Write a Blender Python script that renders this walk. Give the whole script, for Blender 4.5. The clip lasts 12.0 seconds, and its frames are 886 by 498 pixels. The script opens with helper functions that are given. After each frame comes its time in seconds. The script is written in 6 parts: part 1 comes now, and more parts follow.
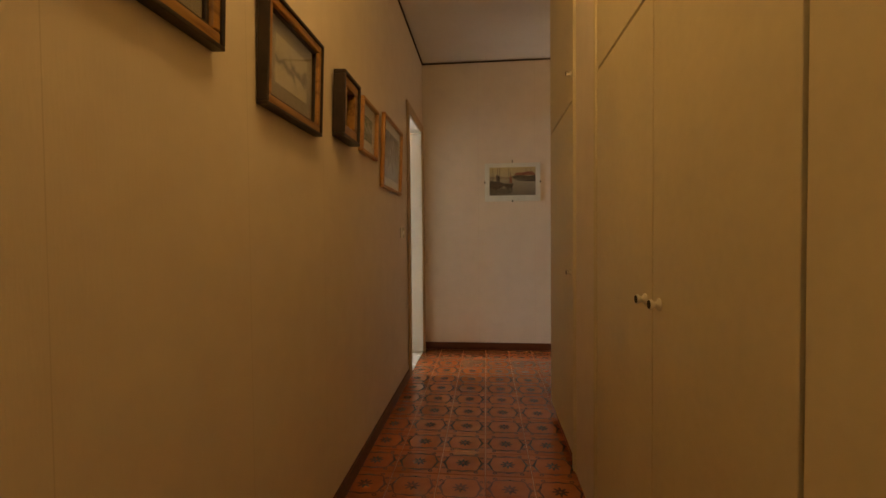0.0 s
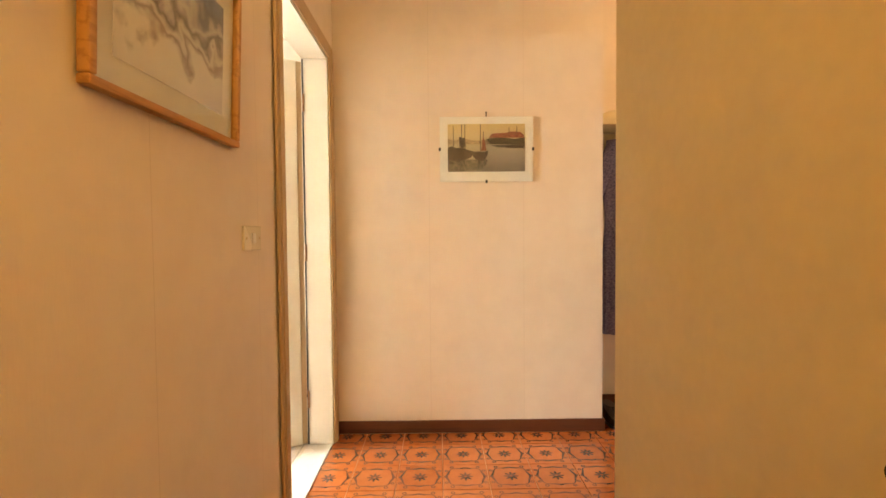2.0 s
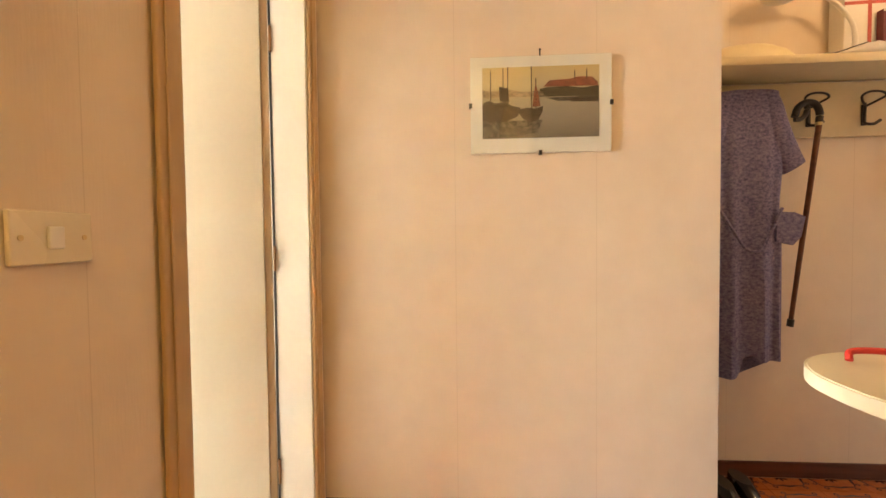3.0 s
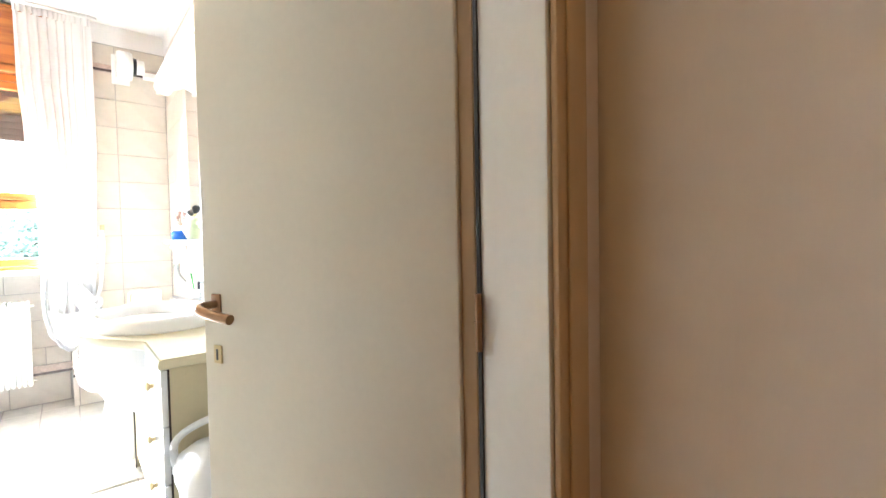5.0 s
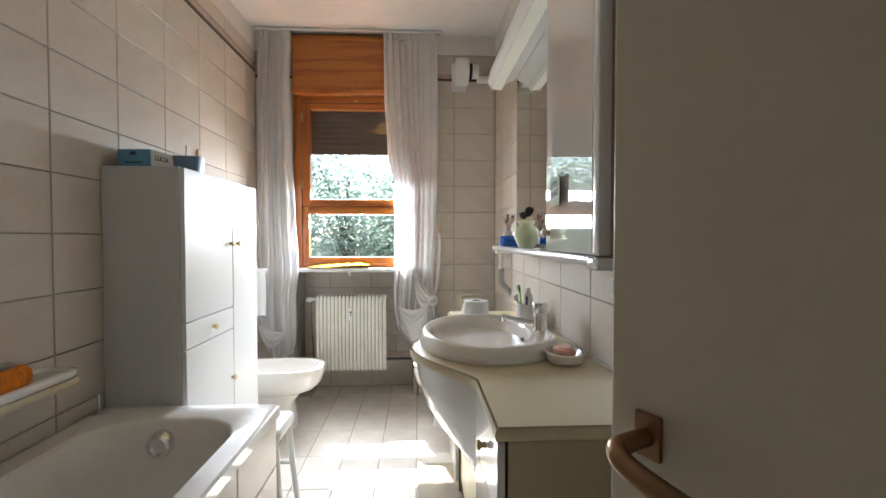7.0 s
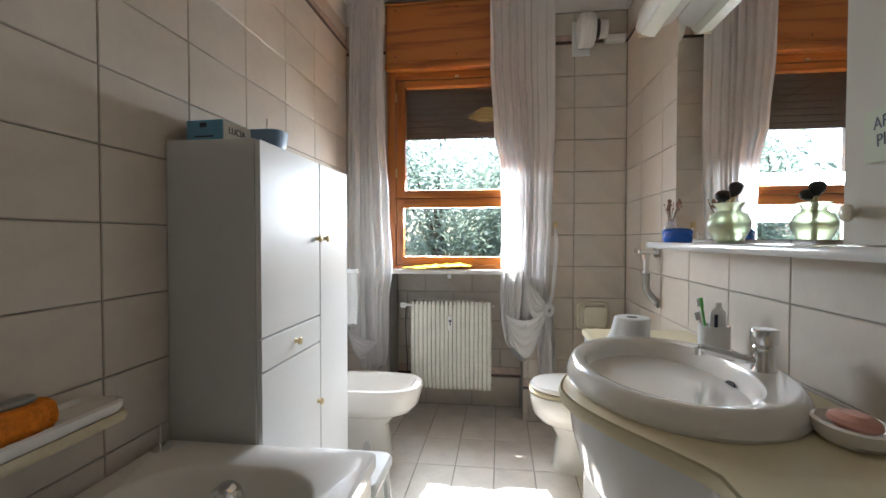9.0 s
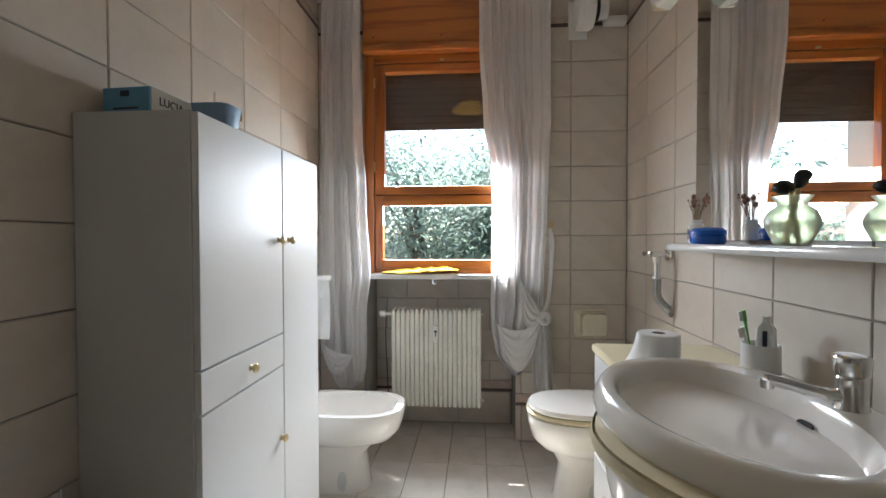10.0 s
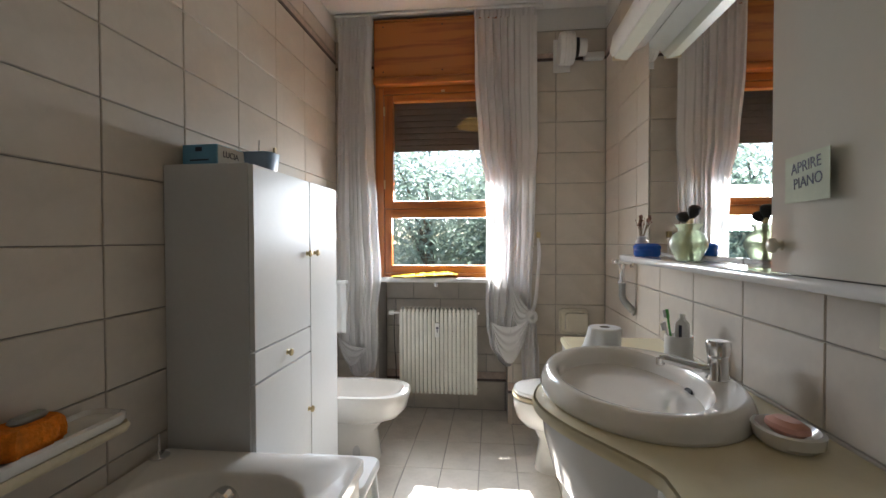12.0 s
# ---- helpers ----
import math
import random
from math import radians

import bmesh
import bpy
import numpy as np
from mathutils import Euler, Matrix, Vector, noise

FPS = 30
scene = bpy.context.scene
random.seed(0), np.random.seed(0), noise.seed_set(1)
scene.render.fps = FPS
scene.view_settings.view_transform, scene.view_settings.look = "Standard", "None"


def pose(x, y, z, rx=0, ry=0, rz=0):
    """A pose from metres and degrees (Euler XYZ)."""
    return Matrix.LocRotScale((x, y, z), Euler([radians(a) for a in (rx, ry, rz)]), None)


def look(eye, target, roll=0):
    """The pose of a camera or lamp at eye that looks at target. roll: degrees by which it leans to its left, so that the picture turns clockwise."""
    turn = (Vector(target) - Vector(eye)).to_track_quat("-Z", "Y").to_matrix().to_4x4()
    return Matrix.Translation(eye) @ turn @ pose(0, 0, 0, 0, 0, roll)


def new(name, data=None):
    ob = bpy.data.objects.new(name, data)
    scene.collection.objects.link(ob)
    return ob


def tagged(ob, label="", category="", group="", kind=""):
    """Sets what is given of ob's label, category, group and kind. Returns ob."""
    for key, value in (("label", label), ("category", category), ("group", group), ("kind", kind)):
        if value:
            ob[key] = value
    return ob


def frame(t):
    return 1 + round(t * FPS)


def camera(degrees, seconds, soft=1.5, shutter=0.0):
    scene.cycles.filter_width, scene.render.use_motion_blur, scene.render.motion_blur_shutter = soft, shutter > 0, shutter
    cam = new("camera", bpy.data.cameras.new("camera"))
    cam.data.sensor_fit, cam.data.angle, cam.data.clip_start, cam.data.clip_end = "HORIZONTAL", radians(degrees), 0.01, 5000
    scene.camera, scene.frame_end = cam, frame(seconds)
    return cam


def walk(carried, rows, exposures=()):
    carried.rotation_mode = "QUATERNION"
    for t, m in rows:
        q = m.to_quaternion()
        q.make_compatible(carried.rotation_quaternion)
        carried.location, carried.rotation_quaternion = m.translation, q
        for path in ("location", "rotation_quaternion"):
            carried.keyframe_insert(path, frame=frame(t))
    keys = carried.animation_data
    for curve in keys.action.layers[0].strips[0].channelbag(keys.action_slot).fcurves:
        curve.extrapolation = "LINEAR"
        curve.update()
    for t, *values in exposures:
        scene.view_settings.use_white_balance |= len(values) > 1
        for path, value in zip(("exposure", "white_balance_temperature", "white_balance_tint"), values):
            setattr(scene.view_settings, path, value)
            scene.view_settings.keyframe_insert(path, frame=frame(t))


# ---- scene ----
cam = camera(89.7, 12.0)
PATH = [
    (0, (0.603, 0.132, 1.081), (0.409, 2.122, 1.029), -0.5),
    (0.5, (0.606, 0.535, 1.079), (0.552, 2.533, 1.022), -0.4),
    (1, (0.585, 1.02, 1.089), (0.574, 3.02, 1.037), -0.4),
    (1.5, (0.579, 1.451, 1.102), (0.585, 3.45, 1.045), -0.3),
    (2, (0.586, 1.896, 1.122), (0.601, 3.895, 1.059), -0.5),
    (2.5, (0.587, 2.288, 1.131), (0.566, 4.286, 1.062), -0.4),
    (2.7, (0.602, 2.449, 1.109), (0.543, 4.447, 1.046), -0.6),
    (4.3, (0.554, 3.511, 1.182), (-0.339, 5.297, 1.066), 0.0),
    (4.5, (0.516, 3.588, 1.16), (-0.555, 5.277, 1.102), -0.0),
    (5, (0.371, 3.772, 1.173), (-1.159, 5.059, 1.107), -1.1),
    (5.5, (0.2, 3.797, 1.171), (-1.599, 4.668, 1.119), -0.2),
    (6, (0.001, 3.823, 1.174), (-1.915, 4.394, 1.119), -0.2),
    (6.5, (-0.154, 3.808, 1.206), (-2.122, 4.162, 1.153), -0.0),
    (7, (-0.292, 3.805, 1.212), (-2.289, 3.915, 1.162), 0.0),
    (7.5, (-0.375, 3.794, 1.212), (-2.369, 3.645, 1.166), -0.1),
    (7.7, (-0.407, 3.778, 1.202), (-2.392, 3.537, 1.158), -0.2),
    (9.3, (-0.909, 3.585, 1.184), (-2.891, 3.328, 1.138), -0.0),
    (9.5, (-0.971, 3.565, 1.19), (-2.958, 3.342, 1.144), -0.0),
    (10, (-1.086, 3.545, 1.186), (-3.079, 3.389, 1.144), -0.1),
    (10.5, (-1.133, 3.537, 1.187), (-3.13, 3.441, 1.145), -0.1),
    (11, (-1.072, 3.539, 1.172), (-3.071, 3.48, 1.133), -0.2),
    (11.5, (-0.891, 3.569, 1.164), (-2.889, 3.486, 1.13), -0.2),
    (12, (-0.717, 3.659, 1.238), (-2.705, 3.442, 1.198), -0.2),
]
EXPOSURES = [(0.0, 4.9, 6900, 10), (0.5, 5.55, 7900, 12), (1.0, 6.3, 8100, 11), (1.5, 6.7, 7900, 10), (2.5, 6.75, 7400, 10), (4.5, 6.0, 5900, 9), (5.0, 5.55, 5550, 8), (5.5, 4.85, 5600, 7), (6.0, 3.9, 5900, 7), (6.5, 3.3, 6100, 9), (7.0, 2.95, 6100, 10), (7.7, 2.78, 6100, 10), (9.3, 2.44, 6050, 10), (10.5, 2.26, 6050, 10), (12.0, 2.22, 6200, 11)]
walk(cam, [(t, look(eye, target, roll)) for t, eye, target, roll in PATH], EXPOSURES)

# ---- world and light ----
world = bpy.data.worlds.new("sky_world")
scene.world = world
world.use_nodes = True
wn = world.node_tree.nodes
sky = wn.new("ShaderNodeTexSky")
sky.sky_type, sky.sun_disc = "NISHITA", False
sky.sun_elevation, sky.sun_rotation = radians(52), radians(-106)
wn["Background"].inputs["Strength"].default_value = 0.15
world.node_tree.links.new(sky.outputs[0], wn["Background"].inputs["Color"])


def lamp(name, kind, m, energy, color=(1, 1, 1), **more):
    data = bpy.data.lights.new(name, kind)
    data.energy, data.color = energy, color
    for key in more:
        if key == "size": data.size = more[key]
        if key == "size_y": data.shape, data.size_y = "RECTANGLE", more[key]
        if key == "angle": data.angle = radians(more[key])
        if key == "radius": data.shadow_soft_size = more[key]
    ob = new(name, data)
    ob.matrix_world = m
    return ob


lamp("sun", "SUN", look((0, 0, 0), (0.75, 0.22, -1.0)), 5.0, (1.0, 0.96, 0.89), angle=0.5)
lamp("window_daylight", "AREA", pose(-3.94, 3.335, 1.44, 34, 0, -90), 13.0, (0.92, 0.965, 1.0), size=0.76, size_y=0.5)
lamp("hall_lamp", "POINT", pose(2.25, 4.0, 2.45), 0.14, (1.0, 0.60, 0.28), radius=0.10)
# Unseen fill behind the walk's start, added to brighten the near cupboards.
lamp("entrance_fill", "POINT", pose(0.30, -0.75, 2.2), 0.10, (1.0, 0.80, 0.46), radius=0.12)
lamp("corridor_lamp", "POINT", pose(0.42, 1.1, 2.5), 0.39, (1.0, 0.615, 0.215), radius=0.10)

# ---- materials ----
def node_mat(name, rough=0.6, metal=0.0, coat=0.0):
    m = bpy.data.materials.new(name)
    m.use_nodes = True
    b = m.node_tree.nodes["Principled BSDF"]
    b.inputs["Roughness"].default_value, b.inputs["Metallic"].default_value = rough, metal
    b.inputs["Coat Weight"].default_value = coat
    return m, m.node_tree.nodes, m.node_tree.links, b


def surface(name, color, rough=0.6, metal=0.0, coat=0.0, vary=0.06, scale=3.0, bump=0.05, fine=60.0, rnd=0.0, stretch=(1, 1, 1), dark=None):
    """Colour with broad stains and fine grain, both at real size, and a fine relief."""
    m, n, l, b = node_mat(name, rough, metal, coat)
    tc, mp = n.new("ShaderNodeTexCoord"), n.new("ShaderNodeMapping")
    mp.inputs["Scale"].default_value = stretch
    l.new(tc.outputs["Object"], mp.inputs[0])
    big, small = n.new("ShaderNodeTexNoise"), n.new("ShaderNodeTexNoise")
    for t, s, d in ((big, scale, 3), (small, fine, 4)):
        t.inputs["Scale"].default_value, t.inputs["Detail"].default_value = s, d
        l.new(mp.outputs[0], t.inputs["Vector"])
    add = n.new("ShaderNodeMath"); add.operation = "MULTIPLY_ADD"
    l.new(small.outputs[0], add.inputs[0]); add.inputs[1].default_value = 0.4
    l.new(big.outputs[0], add.inputs[2])
    last = add.outputs[0]
    if rnd:
        info = n.new("ShaderNodeObjectInfo")
        r = n.new("ShaderNodeMath"); r.operation = "MULTIPLY_ADD"
        l.new(info.outputs["Random"], r.inputs[0]); r.inputs[1].default_value = rnd
        l.new(last, r.inputs[2]); last = r.outputs[0]
    ramp = n.new("ShaderNodeValToRGB")
    lo = dark or [c * (1 - 2.2 * vary) for c in color]
    hi = [min(1, c * (1 + 0.9 * vary)) for c in color]
    ramp.color_ramp.elements[0].position, ramp.color_ramp.elements[1].position = 0.42, 0.95 + rnd
    ramp.color_ramp.elements[0].color, ramp.color_ramp.elements[1].color = (*lo, 1), (*hi, 1)
    l.new(last, ramp.inputs[0]); l.new(ramp.outputs[0], b.inputs["Base Color"])
    rr = n.new("ShaderNodeMapRange")
    rr.inputs["To Min"].default_value, rr.inputs["To Max"].default_value = max(0.02, rough - 0.08), min(1, rough + 0.1)
    l.new(big.outputs[0], rr.inputs[0]); l.new(rr.outputs[0], b.inputs["Roughness"])
    if bump:
        bp = n.new("ShaderNodeBump"); bp.inputs["Strength"].default_value, bp.inputs["Distance"].default_value = bump, 0.01
        l.new(small.outputs[0], bp.inputs["Height"]); l.new(bp.outputs[0], b.inputs["Normal"])
    return m


def wood(name, color, dark, rough=0.4, axis=1, scale=14.0, coat=0.0):
    m, n, l, b = node_mat(name, rough, 0, coat)
    tc, mp = n.new("ShaderNodeTexCoord"), n.new("ShaderNodeMapping")
    s = [1.0, 1.0, 1.0]; s[axis] = 0.07
    mp.inputs["Scale"].default_value = s
    l.new(tc.outputs["Object"], mp.inputs[0])
    warp = n.new("ShaderNodeTexNoise"); warp.inputs["Scale"].default_value, warp.inputs["Detail"].default_value = scale, 5
    fine = n.new("ShaderNodeTexNoise"); fine.inputs["Scale"].default_value, fine.inputs["Detail"].default_value = scale * 12, 3
    l.new(mp.outputs[0], warp.inputs["Vector"]); l.new(mp.outputs[0], fine.inputs["Vector"])
    w = n.new("ShaderNodeMath"); w.operation = "MULTIPLY"; w.inputs[1].default_value = 9
    l.new(warp.outputs[0], w.inputs[0])
    fr = n.new("ShaderNodeMath"); fr.operation = "PINGPONG"; fr.inputs[1].default_value = 1
    l.new(w.outputs[0], fr.inputs[0])
    mx = n.new("ShaderNodeMath"); mx.operation = "MULTIPLY_ADD"; mx.inputs[1].default_value = 0.5
    l.new(fine.outputs[0], mx.inputs[0]); l.new(fr.outputs[0], mx.inputs[2])
    ramp = n.new("ShaderNodeValToRGB")
    ramp.color_ramp.elements[0].color, ramp.color_ramp.elements[1].color = (*dark, 1), (*color, 1)
    ramp.color_ramp.elements[0].position, ramp.color_ramp.elements[1].position = 0.1, 0.75
    l.new(mx.outputs[0], ramp.inputs[0]); l.new(ramp.outputs[0], b.inputs["Base Color"])
    bp = n.new("ShaderNodeBump"); bp.inputs["Strength"].default_value = 0.06
    l.new(mx.outputs[0], bp.inputs["Height"]); l.new(bp.outputs[0], b.inputs["Normal"])
    return m


def wallpaper():
    m, n, l, b = node_mat("wallpaper", 0.7)
    tc, mp = n.new("ShaderNodeTexCoord"), n.new("ShaderNodeMapping")
    mp.inputs["Scale"].default_value = (1, 1, 0.12)
    l.new(tc.outputs["Object"], mp.inputs[0])
    thread = n.new("ShaderNodeTexNoise"); thread.inputs["Scale"].default_value, thread.inputs["Detail"].default_value = 180, 3
    l.new(mp.outputs[0], thread.inputs["Vector"])
    blot = n.new("ShaderNodeTexNoise"); blot.inputs["Scale"].default_value, blot.inputs["Detail"].default_value = 9, 6
    l.new(tc.outputs["Object"], blot.inputs["Vector"])
    wide = n.new("ShaderNodeTexNoise"); wide.inputs["Scale"].default_value = 1.3
    l.new(tc.outputs["Object"], wide.inputs["Vector"])
    s = n.new("ShaderNodeMath"); s.operation = "MULTIPLY_ADD"; s.inputs[1].default_value = 0.2
    l.new(thread.outputs[0], s.inputs[0]); l.new(blot.outputs[0], s.inputs[2])
    s2 = n.new("ShaderNodeMath"); s2.operation = "MULTIPLY_ADD"; s2.inputs[1].default_value = 0.5
    l.new(wide.outputs[0], s2.inputs[0]); l.new(s.outputs[0], s2.inputs[2])
    ramp = n.new("ShaderNodeValToRGB")
    ramp.color_ramp.elements[0].position, ramp.color_ramp.elements[1].position = 0.45, 1.35
    ramp.color_ramp.elements[0].color, ramp.color_ramp.elements[1].color = (0.695, 0.61, 0.52, 1), (0.755, 0.67, 0.575, 1)
    l.new(s2.outputs[0], ramp.inputs[0])
    sep, run, strip, seam = n.new("ShaderNodeSeparateXYZ"), n.new("ShaderNodeMath"), n.new("ShaderNodeMath"), n.new("ShaderNodeMath")
    l.new(tc.outputs["Object"], sep.inputs[0])
    l.new(sep.outputs[0], run.inputs[0]); l.new(sep.outputs[1], run.inputs[1])
    strip.operation, strip.inputs[1].default_value = "FLOORED_MODULO", 0.53
    seam.operation, seam.inputs[1].default_value, seam.inputs[2].default_value = "COMPARE", 0.16, 0.0011
    l.new(run.outputs[0], strip.inputs[0]); l.new(strip.outputs[0], seam.inputs[0])
    mix = n.new("ShaderNodeMix"); mix.data_type = "RGBA"
    mix.inputs[7].default_value = (0.65, 0.565, 0.475, 1)
    l.new(seam.outputs[0], mix.inputs[0]); l.new(ramp.outputs[0], mix.inputs[6]); l.new(mix.outputs[2], b.inputs["Base Color"])
    bp = n.new("ShaderNodeBump"); bp.inputs["Strength"].default_value, bp.inputs["Distance"].default_value = 0.12, 0.004
    l.new(thread.outputs[0], bp.inputs["Height"]); l.new(bp.outputs[0], b.inputs["Normal"])
    return m


def patterned_tile(size):
    """Glazed orange tile with a dark eight-petalled flower inside a scrolled cartouche."""
    m, n, l, b = node_mat("patterned_tile_glaze", 0.2, 0, 0.55)

    def mth(op, a, c=None, d=None):
        k = n.new("ShaderNodeMath"); k.operation = op
        for i, v in enumerate((a, c, d)):
            if v is None: continue
            if isinstance(v, (int, float)): k.inputs[i].default_value = v
            else: l.new(v, k.inputs[i])
        return k.outputs[0]
    tc, sep = n.new("ShaderNodeTexCoord"), n.new("ShaderNodeSeparateXYZ")
    l.new(tc.outputs["Object"], sep.inputs[0])
    x, y = mth("DIVIDE", sep.outputs[0], size), mth("DIVIDE", sep.outputs[1], size)
    ax, ay = mth("ABSOLUTE", x), mth("ABSOLUTE", y)
    r = mth("SQRT", mth("ADD", mth("MULTIPLY", x, x), mth("MULTIPLY", y, y)))
    th = mth("ARCTAN2", y, x)
    c8, c4 = mth("COSINE", mth("MULTIPLY", th, 8)), mth("COSINE", mth("MULTIPLY", th, 4))
    def below(v, edge, soft=0.012):
        k = n.new("ShaderNodeMapRange"); k.inputs[1].default_value, k.inputs[2].default_value = edge, edge - soft
        l.new(v, k.inputs[0]); return k.outputs[0]
    c2 = mth("COSINE", mth("MULTIPLY", th, 2))
    flower = below(mth("SUBTRACT", r, mth("MULTIPLY_ADD", c8, 0.045, 0.135)), 0.0, 0.02)
    eye = below(r, 0.036)
    edge = mth("ADD", mth("MULTIPLY_ADD", c2, 0.03, 0.395), mth("ADD", mth("MULTIPLY", c4, -0.022), mth("MULTIPLY", c8, 0.014)))
    thick = mth("MULTIPLY_ADD", mth("ABSOLUTE", c2), 0.016, 0.016)
    ring = below(mth("SUBTRACT", mth("ABSOLUTE", mth("SUBTRACT", r, edge)), thick), 0.0, 0.012)
    def dot(px, py, rad, w):
        dx, dy = mth("SUBTRACT", ax, px), mth("SUBTRACT", ay, py)
        d = mth("SQRT", mth("ADD", mth("MULTIPLY", dx, dx), mth("MULTIPLY", dy, dy)))
        return below(mth("ABSOLUTE", mth("SUBTRACT", d, rad)), w, 0.01)
    scroll = mth("MAXIMUM", mth("MAXIMUM", dot(0.295, 0.385, 0.035, 0.017), dot(0.42, 0.235, 0.03, 0.016)), dot(0.44, 0.0, 0.022, 0.018))
    dark = mth("MAXIMUM", mth("MAXIMUM", flower, ring), scroll)
    dark = mth("SUBTRACT", dark, mth("MULTIPLY", eye, 0.75))
    blot = n.new("ShaderNodeTexNoise"); blot.inputs["Scale"].default_value, blot.inputs["Detail"].default_value = 22, 5
    l.new(tc.outputs["Object"], blot.inputs["Vector"])
    info = n.new("ShaderNodeObjectInfo")
    tone = mth("MULTIPLY_ADD", info.outputs["Random"], 0.35, mth("MULTIPLY", blot.outputs[0], 0.75))
    ramp = n.new("ShaderNodeValToRGB")
    ramp.color_ramp.elements[0].color, ramp.color_ramp.elements[1].color = (0.28, 0.068, 0.016, 1), (0.45, 0.14, 0.04, 1)
    ramp.color_ramp.elements[0].position, ramp.color_ramp.elements[1].position = 0.2, 0.9
    l.new(tone, ramp.inputs[0])
    mix = n.new("ShaderNodeMix"); mix.data_type = "RGBA"
    l.new(mth("MULTIPLY", dark, mth("MULTIPLY_ADD", blot.outputs[0], 0.35, 0.75)), mix.inputs[0])
    l.new(ramp.outputs[0], mix.inputs[6]); mix.inputs[7].default_value = (0.085, 0.036, 0.024, 1)
    l.new(mix.outputs[2], b.inputs["Base Color"])
    bp = n.new("ShaderNodeBump"); bp.inputs["Strength"].default_value, bp.inputs["Distance"].default_value = 0.08, 0.003
    l.new(blot.outputs[0], bp.inputs["Height"]); l.new(bp.outputs[0], b.inputs["Normal"])
    return m


def glass_pane():
    m, n, l, b = node_mat("window_glass")
    n.remove(b)
    tr, gl, mx, fr = n.new("ShaderNodeBsdfTransparent"), n.new("ShaderNodeBsdfGlossy"), n.new("ShaderNodeMixShader"), n.new("ShaderNodeLayerWeight")
    gl.inputs["Roughness"].default_value = 0.01
    tr.inputs[0].default_value = (0.97, 0.985, 0.98, 1)
    fr.inputs[0].default_value = 0.5
    pw = n.new('ShaderNodeMath'); pw.operation, pw.inputs[1].default_value = 'POWER', 5
    l.new(fr.outputs['Facing'], pw.inputs[0])
    ad = n.new('ShaderNodeMath'); ad.operation, ad.inputs[1].default_value, ad.inputs[2].default_value = 'MULTIPLY_ADD', 0.75, 0.045
    l.new(pw.outputs[0], ad.inputs[0])
    l.new(ad.outputs[0], mx.inputs[0]); l.new(tr.outputs[0], mx.inputs[1]); l.new(gl.outputs[0], mx.inputs[2])
    l.new(mx.outputs[0], n["Material Output"].inputs[0])
    return m


def cloth(name, color, color2=None, thin=0.35, scale=400.0, spots=0.0):
    m, n, l, b = node_mat(name, 0.85)
    tc = n.new("ShaderNodeTexCoord")
    w = n.new("ShaderNodeTexNoise"); w.inputs["Scale"].default_value, w.inputs["Detail"].default_value = scale, 2
    l.new(tc.outputs["Object"], w.inputs["Vector"])
    big = n.new("ShaderNodeTexNoise" if not spots else "ShaderNodeTexVoronoi"); big.inputs["Scale"].default_value = spots or 5
    l.new(tc.outputs["Object"], big.inputs["Vector"])
    ramp = n.new("ShaderNodeValToRGB")
    ramp.color_ramp.elements[0].color = (*(color2 or [c * 0.85 for c in color]), 1)
    ramp.color_ramp.elements[1].color = (*color, 1)
    ramp.color_ramp.elements[0].position, ramp.color_ramp.elements[1].position = (0.35, 0.65) if not spots else (0.18, 0.3)
    l.new(big.outputs[0], ramp.inputs[0])
    l.new(ramp.outputs[0], b.inputs["Base Color"])
    bp = n.new("ShaderNodeBump"); bp.inputs["Strength"].default_value, bp.inputs["Distance"].default_value = 0.15, 0.002
    l.new(w.outputs[0], bp.inputs["Height"]); l.new(bp.outputs[0], b.inputs["Normal"])
    if thin:
        t, mx = n.new("ShaderNodeBsdfTranslucent"), n.new("ShaderNodeMixShader")
        l.new(ramp.outputs[0], t.inputs[0]); mx.inputs[0].default_value = thin
        l.new(b.outputs[0], mx.inputs[1]); l.new(t.outputs[0], mx.inputs[2])
        l.new(mx.outputs[0], n["Material Output"].inputs[0])
    return m


def picture_print(name, stops, axis=2, span=(-0.2, 0.2), rough=0.25, noise_scale=18.0, warp=0.35):
    """A faded landscape print: tone bands broken up by noise, under glass."""
    m, n, l, b = node_mat(name, rough, 0, 0.3)
    tc, sep = n.new("ShaderNodeTexCoord"), n.new("ShaderNodeSeparateXYZ")
    l.new(tc.outputs["Object"], sep.inputs[0])
    ns = n.new("ShaderNodeTexNoise"); ns.inputs["Scale"].default_value, ns.inputs["Detail"].default_value = noise_scale, 6
    l.new(tc.outputs["Object"], ns.inputs["Vector"])
    mr = n.new("ShaderNodeMapRange"); mr.inputs[1].default_value, mr.inputs[2].default_value = span
    l.new(sep.outputs[axis], mr.inputs[0])
    s = n.new("ShaderNodeMath"); s.operation = "MULTIPLY_ADD"; s.inputs[1].default_value = warp
    l.new(ns.outputs[0], s.inputs[0])
    o = n.new("ShaderNodeMath"); o.operation = "SUBTRACT"; o.inputs[1].default_value = warp / 2
    l.new(mr.outputs[0], o.inputs[0]); l.new(o.outputs[0], s.inputs[2])
    ramp = n.new("ShaderNodeValToRGB")
    e = ramp.color_ramp.elements
    while len(e) < len(stops): e.new(0.5)
    for k, (p, c) in enumerate(stops): e[k].position, e[k].color = p, (*c, 1)
    l.new(s.outputs[0], ramp.inputs[0]); l.new(ramp.outputs[0], b.inputs["Base Color"])
    return m


